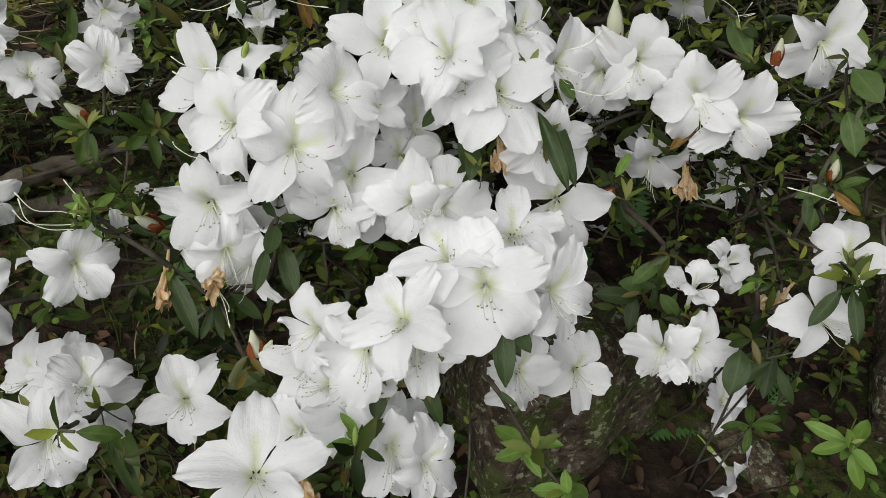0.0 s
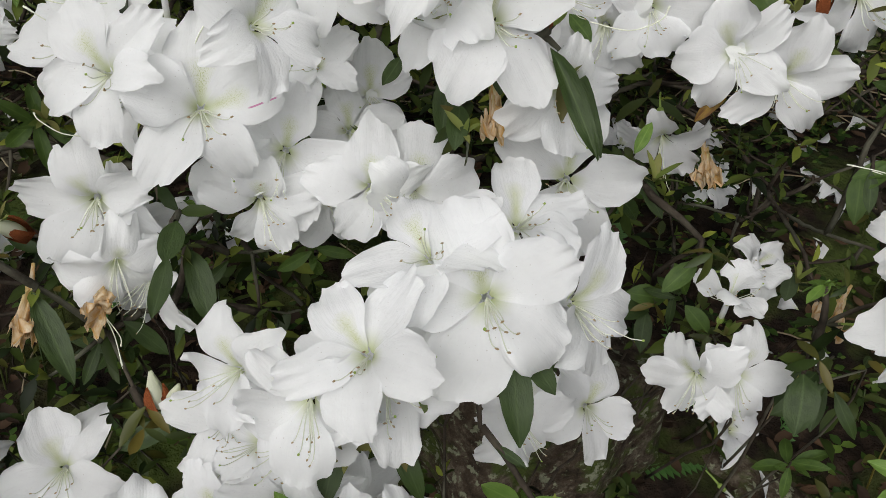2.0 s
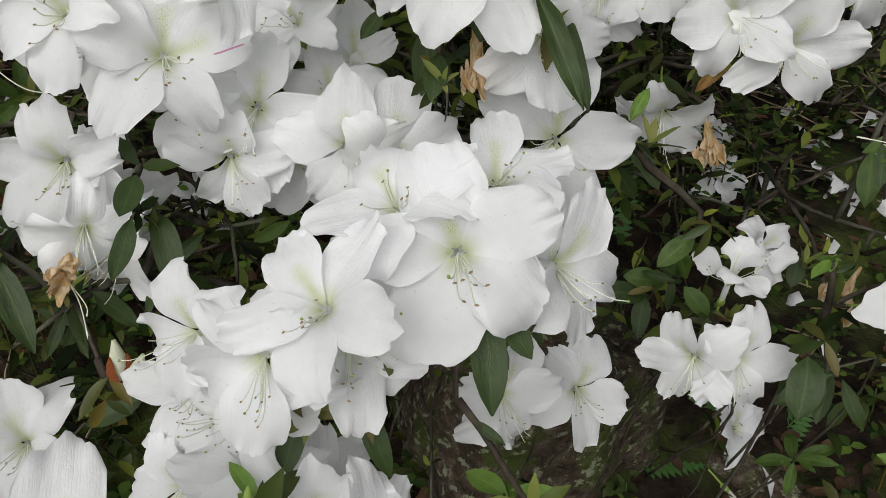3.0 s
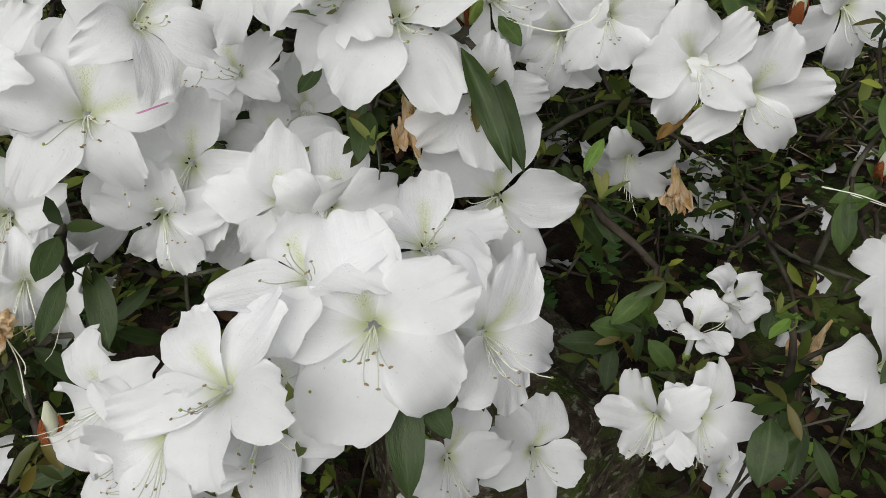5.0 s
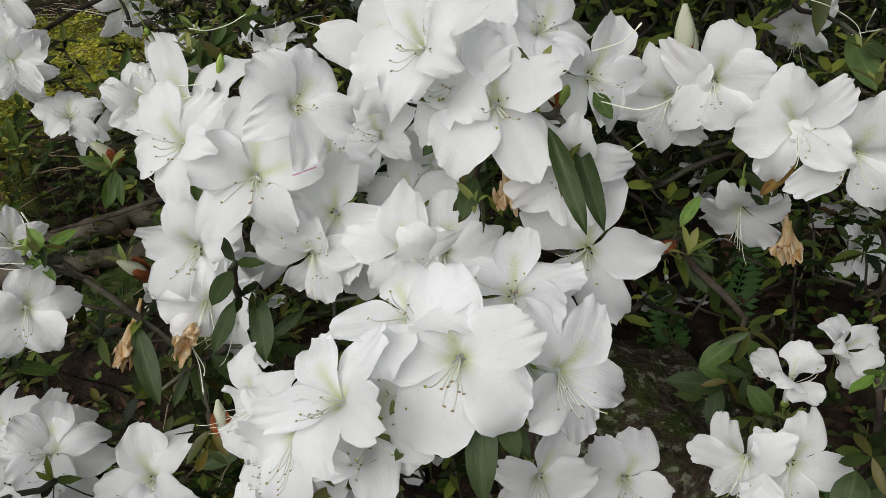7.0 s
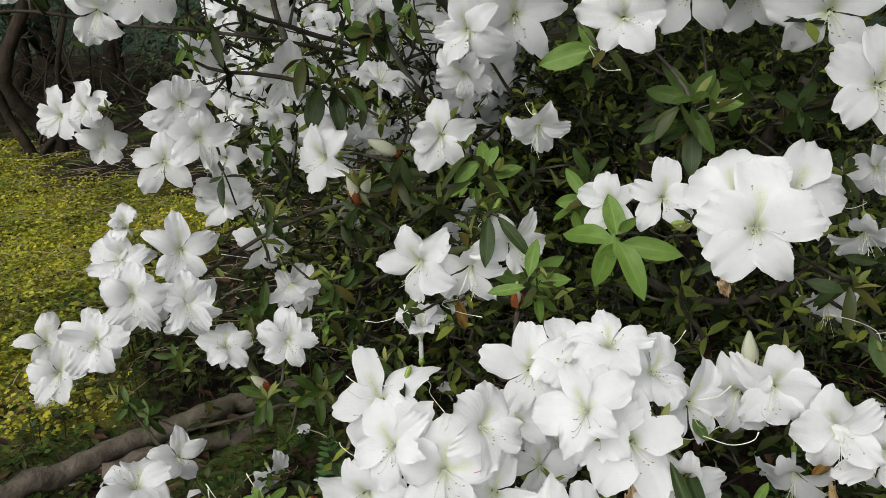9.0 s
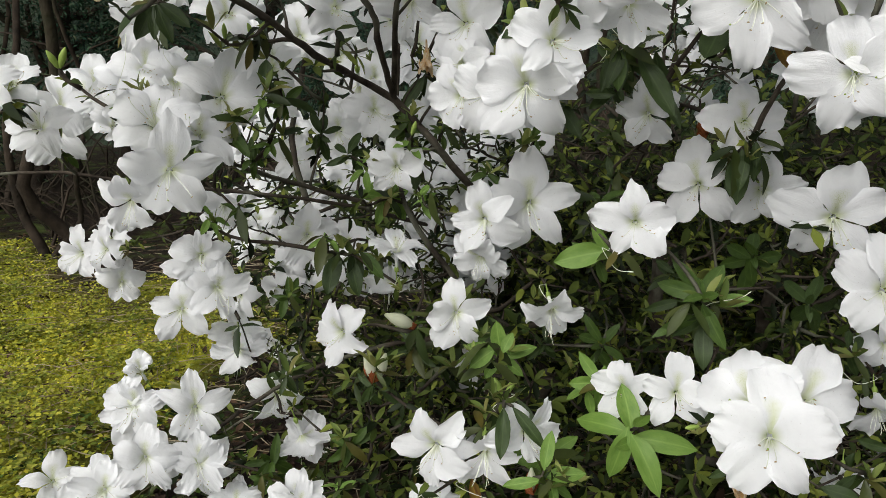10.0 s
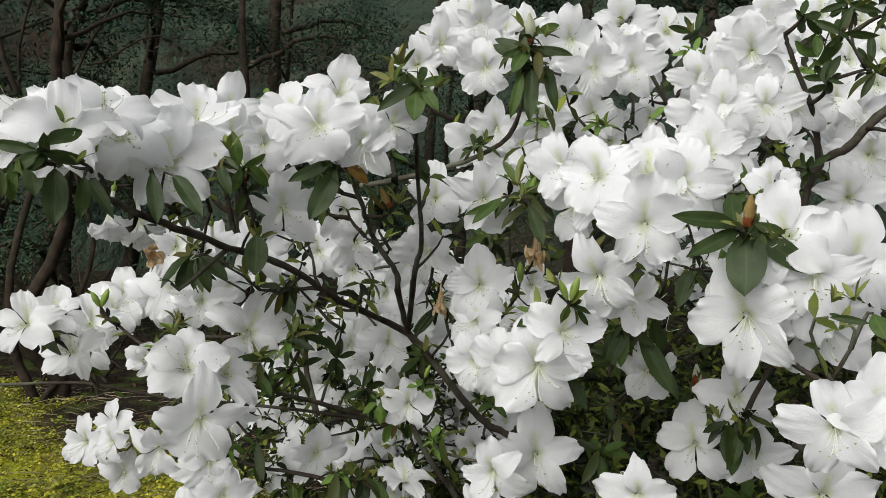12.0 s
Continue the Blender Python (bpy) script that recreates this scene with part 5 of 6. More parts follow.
whorl(0.003, 0.46, 1.177, 79, 9, -1, 0.02, 6, 1)
whorl(-0.072, 0.572, 1.093, 73, 10, 5, 0.021, 8, 1)
whorl(-0.256, 0.587, 1.043, 70, 15, 19, 0.021, 7, 0)
whorl(-0.181, 0.571, 1.043, 75, 14, 15, 0.022, 8, 0)
whorl(-0.149, 0.596, 1.083, 73, 12, 11, 0.02, 8, 1)
whorl(0.003, 0.594, 1.08, 72, 8, -2, 0.025, 8, 1)
whorl(-0.04, 0.592, 1.079, 84, 10, 4, 0.019, 7, 0)
whorl(-0.44, 0.587, 1.235, 88, 13, 38, 0.02, 7, 1)
whorl(0.058, 0.626, 1.131, 78, 8, -7, 0.02, 8, 0)
whorl(-0.245, 0.293, 1.39, 83, 7, 38, 0.023, 9, 0)
whorl(-0.054, 0.53, 1.478, 79, 12, 4, 0.025, 8, 0)
whorl(0.143, 0.512, 1.477, 115, 15, -10, 0.021, 8, 0)
whorl(-0.154, 0.418, 1.389, 106, 9, 22, 0.025, 7, 0)
whorl(-0.177, 0.555, 1.23, 95, 11, 18, 0.02, 8, 0)
whorl(-0.295, 0.518, 1.321, 110, 11, 33, 0.018, 7, 0)
whorl(-0.06, 0.492, 1.377, 92, 10, 7, 0.017, 7, 1)
whorl(0.01, 0.538, 1.271, 92, 8, -1, 0.023, 8, 0)
whorl(-0.205, 0.408, 1.388, 111, 8, 30, 0.02, 7, 1)
whorl(-0.101, 0.605, 1.419, 108, 10, 12, 0.02, 8, 0)
whorl(-0.034, 0.71, 1.44, 108, 10, 6, 0.022, 8, 0)
whorl(0.105, 0.585, 1.382, 92, 10, -10, 0.024, 8, 1)
whorl(0.063, 0.591, 1.383, 92, 10, -6, 0.023, 8, 0)
whorl(0.08, 0.721, 1.53, 122, 13, 0, 0.024, 8, 0)
whorl(0.025, 0.722, 1.543, 122, 12, 4, 0.024, 8, 0)
whorl(0.15, 0.671, 1.46, 99, 13, -11, 0.025, 8, 0)
whorl(-0.149, 0.494, 1.371, 103, 9, 19, 0.018, 7, 0)
whorl(-0.083, 0.55, 1.348, 89, 9, 8, 0.019, 8, 1)
whorl(-0.143, 0.589, 1.247, 80, 10, 11, 0.019, 8, 1)
whorl(-0.222, 0.547, 1.269, 81, 11, 20, 0.018, 8, 1)
whorl(-0.01, 0.495, 1.357, 102, 10, 3, 0.018, 7, 1)
whorl(-0.216, 0.463, 1.44, 45, 9, 13, 0.012, 5, 2)
whorl(-0.25, 0.549, 1.228, 78, 12, 21, 0.017, 7, 1)
whorl(-0.218, 0.506, 1.273, 22, 8, 6, 0.014, 6, 2)
whorl(-0.254, 0.507, 1.249, 25, 9, 11, 0.013, 6, 2)
whorl(-0.128, 0.55, 1.241, 24, 11, 17, 0.015, 6, 2)
whorl(-0.116, 0.522, 1.205, 29, 7, 0, 0.015, 6, 2)
whorl(-0.184, 0.517, 1.179, 18, 7, 3, 0.014, 6, 2)
whorl(-0.167, 0.557, 1.225, 40, 9, 7, 0.016, 6, 2)
whorl(-0.303, 0.484, 1.27, 27, 10, 16, 0.013, 6, 2)
whorl(-0.24, 0.502, 1.203, 29, 10, 12, 0.013, 5, 1)
whorl(0.019, 0.551, 1.292, 89, 8, -2, 0.017, 6, 0)
whorl(0.002, 0.533, 1.202, 44, 4, -8, 0.02, 6, 1)
whorl(0.148, 0.449, 1.315, 96, 7, -17, 0.014, 5, 0)
whorl(0.072, 0.656, 1.501, 57, 15, -13, 0.018, 6, 2)
whorl(0.05, 0.646, 1.454, 44, 13, -16, 0.017, 6, 2)
whorl(-0.055, 0.647, 1.452, 44, 12, -7, 0.017, 6, 2)
whorl(-0.004, 0.61, 1.437, 43, 12, -12, 0.016, 6, 2)
whorl(0.144, 0.627, 1.483, 46, 16, -24, 0.017, 6, 2)
whorl(-0.028, 0.573, 1.403, 40, 11, -10, 0.015, 6, 2)
whorl(-0.05, 0.542, 1.393, 39, 11, -8, 0.015, 6, 2)
whorl(-0.141, 0.494, 1.409, 51, 10, 7, 0.015, 6, 1)
whorl(-0.181, 0.462, 1.381, 117, 9, 26, 0.015, 6, 0)
whorl(-0.102, 0.563, 1.288, 95, 10, 11, 0.016, 6, 0)
whorl(-0.075, 0.551, 1.356, 102, 10, 9, 0.017, 6, 0)
whorl(0.146, 0.596, 1.399, 106, 11, -11, 0.02, 6, 0)
whorl(-0.137, 0.562, 1.104, 20, 8, -1, 0.015, 6, 2)
whorl(-0.175, 0.486, 1.006, 8, 8, 2, 0.013, 6, 2)
whorl(-0.066, 0.492, 1.108, 18, 6, -7, 0.018, 6, 2)
whorl(-0.004, 0.492, 1.09, 39, 5, -7, 0.021, 7, 2)
whorl(0.069, 0.523, 1.134, 23, 3, -21, 0.018, 6, 2)
whorl(-0.025, 0.449, 1.045, 32, 14, 14, 0.018, 5, 2)
whorl(-0.236, 0.549, 1.244, 33, 11, 11, 0.015, 6, 2)
whorl(-0.274, 0.525, 1.19, 37, 12, 18, 0.014, 6, 2)
whorl(-0.329, 0.544, 1.275, 46, 11, 23, 0.015, 6, 2)
whorl(0.009, 0.57, 1.211, 96, 11, 1, 0.016, 6, 0)
whorl(-0.085, 0.614, 1.212, 54, 11, 2, 0.016, 6, 1)
whorl(-0.123, 0.629, 1.243, 50, 11, 4, 0.016, 6, 1)
whorl(0.136, 0.548, 1.467, 119, 14, -8, 0.019, 6, 1)
whorl(0.162, 0.521, 1.456, 118, 14, -12, 0.019, 7, 0)
whorl(0.165, 0.514, 1.487, 116, 16, -12, 0.02, 7, 0)
whorl(0.132, 0.562, 1.501, 98, 16, -10, 0.021, 8, 0)
whorl(0.152, 0.536, 1.5, 99, 17, -13, 0.021, 8, 0)
whorl(0.14, 0.529, 1.449, 124, 13, -8, 0.021, 8, 0)

# buds
bud(0.096, 0.424, 1.011, 6, -4, -97, 0.022, 0)
bud(-0.125, 0.524, 1.113, 61, -4, -43, 0.026, 0)
bud(-0.138, 0.47, 1.093, 22, -4, -20, 0.021, 1)
bud(-0.136, 0.471, 1.094, -15, 14, -70, 0.019, 0)
bud(-0.036, 0.448, 1.035, -1, 0, -81, 0.016, 1)
bud(-0.228, 0.497, 0.939, 39, -14, -24, 0.021, 1)
bud(0.070, 0.425, 1.102, -5, 17, -95, 0.011, 2)
bud(0.055, 0.415, 1.099, 85, -8, -56, 0.009, 2)
bud(0.093, 0.417, 1.017, 4, 1, -101, 0.022, 0)
bud(0.176, 0.412, 1.008, -1, 7, -110, 0.014, 1)
bud(0.2, 0.371, 0.962, 10, -3, -6, 0.013, 1)
bud(-0.149, 0.385, 0.924, 44, -14, -23, 0.018, 1)
bud(-0.085, 0.314, 0.89, 2, -17, -76, 0.017, 1)
bud(-0.083, 0.315, 0.89, 11, 24, 31, 0.014, 0)
bud(0.047, 0.327, 1.025, 39, 5, 13, 0.01, 2)
bud(0.046, 0.327, 1.025, 20, -13, -35, 0.011, 1)
bud(0.073, 0.339, 0.866, 22, -19, -22, 0.009, 1)
bud(-0.027, 0.235, 0.917, -5, -21, -83, 0.008, 2)
bud(-0.086, 0.369, 1.024, 21, 10, 33, 0.01, 2)
bud(0.195, 0.321, 0.942, 19, 6, 9, 0.012, 1)
bud(-0.163, 0.329, 0.963, -24, -4, -66, 0.008, 2)
bud(0.088, 0.355, 0.965, 116, -23, -72, 0.01, 1)
bud(0.067, 0.384, 1.358, -5, 17, -100, 0.015, 3)
bud(-0.128, 0.448, 1.368, 38, 0, -26, 0.014, 3)
bud(-0.05, 0.529, 1.483, 5, 30, -85, 0.02, 0)
bud(-0.35, 0.481, 1.296, 32, -4, -21, 0.014, 2)
bud(-0.35, 0.481, 1.296, -20, 13, -55, 0.015, 2)
bud(-0.045, 0.48, 1.376, -11, 25, -85, 0.013, 2)
bud(-0.047, 0.48, 1.374, 39, 1, -37, 0.012, 2)
bud(-0.019, 0.413, 1.317, 19, 14, -87, 0.012, 2)
bud(-0.017, 0.413, 1.317, -16, 14, -88, 0.014, 2)
bud(0.07, 0.579, 1.238, 4, 7, -96, 0.019, 1)
bud(-0.221, 0.411, 1.388, 50, 0, 11, 0.014, 1)
bud(-0.209, 0.417, 1.382, 1, 29, -63, 0.014, 1)
bud(-0.058, 0.551, 1.315, 1, 22, -84, 0.017, 2)
bud(-0.278, 0.551, 1.253, 4, 24, -63, 0.016, 2)
bud(-0.161, 0.619, 1.257, -8, 25, -75, 0.016, 2)
bud(-0.166, 0.618, 1.257, 35, 1, -26, 0.016, 2)
bud(-0.223, 0.509, 1.312, 33, -2, -7, 0.011, 2)
bud(-0.22, 0.51, 1.313, 34, 3, 65, 0.011, 2)
bud(-0.244, 0.51, 1.312, -1, 21, -65, 0.011, 2)
bud(-0.126, 0.54, 1.245, 27, 5, 42, 0.011, 2)
bud(0.019, 0.541, 1.295, 30, 1, 28, 0.011, 2)
bud(-0.058, 0.485, 1.082, 21, -14, -32, 0.013, 2)
bud(-0.055, 0.485, 1.082, 21, 14, 47, 0.013, 2)
bud(0.073, 0.438, 1.097, 64, 17, 57, 0.015, 2)
bud(0.069, 0.524, 1.139, 14, 9, -96, 0.013, 2)



# ---- twigs: every tip joins the nearest wood that lies closer to the foot ----
wood = []
rng = random.Random(11)
seen_tips = list(TIPS)
FILL = []
for k in range(3200):
    p, back = seen_tips[rng.randrange(len(seen_tips))]
    open_side, low_side = p.x < -0.04 and p.z > 0.95, p.x > 0.03 and p.z < 1.0
    if rng.random() < (0.85 if p.z > 1.06 and p.x < 0.12 else 0.25 if open_side else 0.78 if low_side else 0.3):
        continue
    deep = rng.uniform(0.03, 0.24) if open_side else rng.uniform(0.06, 0.3 if low_side or p.z < 1.02 or p.x < 0 else 0.75)
    q = p + Vector((rng.uniform(-0.02, 0.1) if open_side else rng.uniform(-0.06, 0.06), deep, rng.uniform(-0.1, 0.02) - 0.2 * max(0, deep - 0.2)))
    if q.z < ground_height(q.x, q.y) + 0.03 or (q.x > 0.02 and q.z < 0.86 and q.y > 0.36):
        continue
    FILL.append((q, Vector((rng.uniform(-0.5, 0.5), rng.uniform(0, 0.6), -0.7)).normalized()))


for k in range(800):
    q = Vector((rng.uniform(-0.36, 0.55), rng.uniform(0.72, 1.12), rng.uniform(0.84, 1.02)))
    if q.x > -0.24 + 0.3 * abs(q.z - 0.9):
        FILL.append((q, Vector((rng.uniform(-0.5, 0.5), rng.uniform(0, 0.6), -0.7)).normalized()))
for k in range(1100):
    q = Vector((rng.uniform(-0.3, 0.6), rng.uniform(0.9, 1.35), rng.uniform(0.92, 1.15)))
    if math.hypot((q.x - 0.15) / 0.5, (q.y - 0.95) / 0.42) > 1 + 0.25 * noise.noise(q * 5):
        continue
    FILL.append((q, Vector((rng.uniform(-0.5, 0.5), rng.uniform(0, 0.6), -0.7)).normalized()))
for k in range(2200):
    q = Vector((rng.uniform(-0.1, 1.0), rng.uniform(0.95, 1.6), 0))
    q.z = rng.uniform(0.95, 1.14 + 0.42 * max(0.0, min(1.0, q.x - 0.2 * (q.y - 0.95) + 0.05)))
    if math.hypot((q.x - 0.35) / 0.6, (q.y - 1.0) / 0.55) > 1 + 0.25 * noise.noise(q * 5):
        continue
    FILL.append((q, Vector((rng.uniform(-0.5, 0.5), rng.uniform(0, 0.6), -0.7)).normalized()))
FILL = [tip for tip in FILL if not (tip[0].x < -0.02 and tip[0].z < 0.96 and tip[0].y < 0.8) or rng.random() < 0.45]
for k in range(2600):
    q = Vector((rng.uniform(-0.55, 0.25), rng.uniform(0.78, 1.2), rng.uniform(0.84, 1.24)))
    left = -0.5 + 0.55 * max(0.0, 0.96 - q.z) + 0.35 * max(0.0, q.z - 1.12) + 0.12 * noise.noise(q * 7)
    if q.x < left or rng.random() < 0.25 + 0.5 * (noise.noise(q * 11) > 0.2):
        continue
    FILL.append((q, Vector((rng.uniform(-0.5, 0.5), rng.uniform(0, 0.6), -0.7)).normalized()))
HOLLOW = []
for k in range(420):
    q = Vector((rng.uniform(-0.28, 0.35), rng.uniform(0.6, 0.95), rng.uniform(0.86, 1.1)))
    HOLLOW.append((q, Vector((rng.uniform(-0.6, 0.6), rng.uniform(-0.1, 0.6), -0.5)).normalized()))
for k in range(260):
    q = Vector((rng.uniform(0.02, 0.45), rng.uniform(0.5, 0.85), 0))
    q.z = rng.uniform(ground_height(q.x, q.y) + 0.02, 0.98)
    HOLLOW.append((q, Vector((rng.uniform(-0.6, 0.6), rng.uniform(-0.1, 0.6), -0.5)).normalized()))


PLACES = np.zeros((60000, 3))
PLACES[: len(NODES)] = [tuple(n) for n in NODES]


def connect(p, back, radius, out, stout=False):
    places = PLACES[: len(NODES)]
    here = np.array(tuple(p))
    away = np.linalg.norm(places - here, axis=1)
    home = np.linalg.norm(places - np.array(tuple(HOME)), axis=1)
    mine = np.linalg.norm(here - np.array(tuple(HOME)))
    cost = away + 1.5 * np.maximum(0, home - mine + 0.4 * away) + 0.5 * np.maximum(0, places[:, 2] - here[2]) + (away < 0.015)
    goal = NODES[int(away[:STOUT].argmin() if stout else cost.argmin())]
    span = (goal - p).length
    a, b = p + back * span * 0.35, goal.lerp(p, 0.35) + Vector((rng.uniform(-1, 1), rng.uniform(-1, 1), rng.uniform(-0.6, 0.4))) * span * 0.14
    low = not stout and p.z < 0.885 and p.y < 0.45
    if low:
        goal = Vector((p.x + rng.uniform(-0.02, 0.03), p.y + rng.uniform(0.05, 0.12), 0))
        goal.z = ground_height(goal.x, goal.y) - 0.01
        span = (goal - p).length
        a, b = p + back * span * 0.3, goal.lerp(p, 0.4)
        radius *= 0.6
    if stout:
        a = p.lerp(goal, 0.3) + Vector((0, 0.03, 0.0))
    steps = 7 if span > 0.05 else 5
    line = []
    for i in range(steps):
        t = i / (steps - 1)
        q = p * (1 - t) ** 3 + a * 3 * t * (1 - t) ** 2 + b * 3 * t * t * (1 - t) + goal * t**3
        line.append(q + Vector((rng.uniform(-1, 1), rng.uniform(-1, 1), rng.uniform(-1, 1))) * span * 0.012)
    out.append(tube(line, [radius * (0.8 + (0.4 if stout else 0.75) * i / (steps - 1)) for i in range(steps)], 8 if stout else 5))
    PLACES[len(NODES) : len(NODES) + len(line) - 2] = [tuple(n) for n in line[1:-1]]
    NODES.extend(line[1:-1])
    return line


for p, back, r in ROOTS:
    connect(p, back, r * 0.6 if r > 0.0055 else 0.0015, wood, r > 0.0055)
order = sorted(TIPS + FILL + HOLLOW, key=lambda tip: (tip[0] - HOME).length)
bare = []
for p, back in order:
    line = connect(p, back, rng.uniform(0.0006, 0.0013), wood)
    bare.append(line)
twigs = part("twig_tangle", joined("twig_tangle", [moved(w_, Matrix.Translation(-HOME)) for w_ in wood]), BARK, bush)
tagged(twigs, "thin dark brown twigs", kind="stuff")

# ---- foliage deeper in the bush ----
small = [leaf_piece(0.34, 0.1 + 0.1 * v, 0.3, 0.02, 50 + v, 4, 3) for v in range(4)]
pieces = []


def rosette(p, axis, reach, count, shapes=small, out=pieces, lift=(-20, 55)):
    turn = axis.to_track_quat("Z", "Y").to_matrix().to_4x4()
    start = rng.uniform(0, 360)
    for k in range(count):
        one = Matrix.Translation(p) @ turn @ pose(0, 0, 0, 0, 0, start + 137.5 * k) @ pose(0, 0, 0, rng.uniform(*lift), rng.uniform(-20, 20), 0) @ Matrix.Scale(reach * rng.uniform(0.6, 1.1), 4)
        out.append(moved(shapes[rng.randrange(4)], Matrix.Translation(-HOME) @ one))


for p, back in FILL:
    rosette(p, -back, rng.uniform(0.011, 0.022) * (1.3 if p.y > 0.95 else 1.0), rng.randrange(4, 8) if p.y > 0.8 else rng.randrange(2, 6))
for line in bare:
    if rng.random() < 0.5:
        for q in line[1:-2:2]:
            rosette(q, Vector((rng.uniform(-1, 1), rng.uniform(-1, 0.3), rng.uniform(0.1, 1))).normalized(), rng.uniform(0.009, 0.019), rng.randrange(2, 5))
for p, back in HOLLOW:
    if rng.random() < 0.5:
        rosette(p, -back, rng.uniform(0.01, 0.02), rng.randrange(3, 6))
tagged(part("foliage", joined("foliage", pieces), SHADE_LEAVES, bush), "small green azalea leaves, many coloured near-black for the shade inside the bush", kind="stuff")
slim = [leaf_piece(0.27, 0.05 + 0.08 * v, 0.35, 0.02, 60 + v, 6, 3) for v in range(4)]
fresh, hanging = [], []
for p, back in seen_tips:
    near = Vector((rng.uniform(-1, 1), rng.uniform(-1, 0.4), rng.uniform(-0.6, 1))) * 0.012
    if rng.random() < (0.5 if p.z > 0.98 or p.x < -0.1 else 0.22):
        up = (Vector((rng.uniform(-0.6, 0.6), rng.uniform(-0.8, 0.2), 1))).normalized()
        rosette(p + near, up, rng.uniform(0.011, 0.02) * (1.0 if p.y > 0.42 else 0.7), rng.randrange(4, 7), slim, fresh, (30, 75))
    if rng.random() < (0.55 if p.y > 0.45 else 0.25):
        rosette(p + near * 0.6, Vector((rng.uniform(-0.4, 0.4), -0.5, 0.8)).normalized(), rng.uniform(0.018, 0.03) * (1.0 if p.y > 0.45 else 0.6), rng.randrange(3, 6), slim, hanging, (-65, 0))
tagged(part("young_foliage", joined("young_foliage", fresh), YOUNG_LEAVES, bush), "small upright yellow-green new leaves", kind="stuff")
tagged(part("hanging_foliage", joined("hanging_foliage", hanging), OLD_LEAVES, bush), "drooping dark olive old leaves", kind="stuff")

# ---- flowers deeper in the bush ----
pieces = []
far_petals = [petal_piece(open_=rng.uniform(0.75, 1.05), ruffle=0.07, curl=rng.uniform(0, 0.2), seed=v, rows=6, cols=5) for v in range(8)]
for p, back in FILL:
    if p.y > 0.66 and (p.x < -0.1 or p.z > 1.24) and rng.random() < (0.4 if p.y > 0.95 and p.z > 1.02 else 0.045 if p.z > 1.05 else 0.012):
        axis = Vector((rng.uniform(-0.7, 0.7), -1, rng.uniform(-0.2, 0.7))).normalized()
        for extra in range(rng.randrange(1, 3)):
            turn = (axis + Vector((rng.uniform(-0.5, 0.5), 0, rng.uniform(-0.5, 0.5)))).to_track_quat("Z", "Y").to_matrix().to_4x4()
            size = rng.uniform(0.023, 0.028)
            spot = Matrix.Translation(p - HOME + axis * 0.02 + Vector((rng.uniform(-0.02, 0.02), 0, rng.uniform(-0.02, 0.02)))) @ turn
            for k in range(5):
                pieces.append(moved(far_petals[rng.randrange(8)], spot @ pose(0, 0, 0, rng.uniform(-8, 8), 0, 72 * k) @ Matrix.Scale(size, 4)))
tagged(part("inner_blossom", joined("inner_blossom", pieces), WHITE, bush), "white azalea blossoms deeper in the bush", kind="stuff")

# ---- wilted flowers still hanging on the bush ----
WILT_TUBE = mesh_of("wilted_flower", *tube([(0, 0, -0.5), (0, 0, -0.3), (0.02, 0, 0.0), (0, 0.02, 0.2)], [0.05, 0.07, 0.09, 0.12], 9))
WILT_TUBE.materials.append(WILTED)
WILT_PETALS = [petal_mesh("petal", WILTED, open_=0.3 + 0.12 * v, cup=0.3 - 0.2 * v, ruffle=0.12, narrow=0.85 + 0.08 * v, curl=0.3, seed=70 + v, twist=0.6, rows=18, cols=14, crumple=0.28) for v in range(4)]


def wilted(x, y, z, rx, ry, rz, size):
    """A limp brown flower, base at x, y, z, hanging along its own +z."""
    COUNT[0] += 1
    rng = random.Random(COUNT[0])
    m = rooted(pose(x, y, z, rx, ry, rz) @ Matrix.Diagonal((size * 0.75, size * 0.75, size * 1.25, 1)))
    flower = tagged(part("wilted_flower", WILT_TUBE, WILTED, bush, m=m), "limp tan-brown withered blossom")
    for k in range(5):
        ob = new("petal", WILT_PETALS[rng.randrange(4)])
        ob.parent = flower
        ob.matrix_basis = pose(0, 0, 0, rng.uniform(0, 22), rng.uniform(-20, 20), 72 * k + rng.uniform(-20, 20)) @ Matrix.Scale(rng.uniform(0.8, 1.1), 4)


wilted(-0.132, 0.343, 0.925, -160, 49, 120, 0.017)
wilted(-0.11, 0.349, 0.92, -131, 75, 141, 0.014)
wilted(0.184, 0.354, 0.904, 156, 73, 18, 0.017)
wilted(0.03, 0.324, 1.007, 176, 8, 86, 0.0135)
wilted(-0.059, 0.27, 0.856, -55, 81, -143, 0.017)
wilted(0.144, 0.423, 0.941, 170, 40, 74, 0.015)
wilted(-0.282, 0.434, 1.344, 169, 61, 123, 0.017)
wilted(-0.044, 0.514, 1.349, 179, 27, 94, 0.017)
wilted(-0.123, 0.581, 1.303, 179, 31, 101, 0.015)
wilted(0.076, 0.417, 1.071, 171, 40, 82, 0.011)

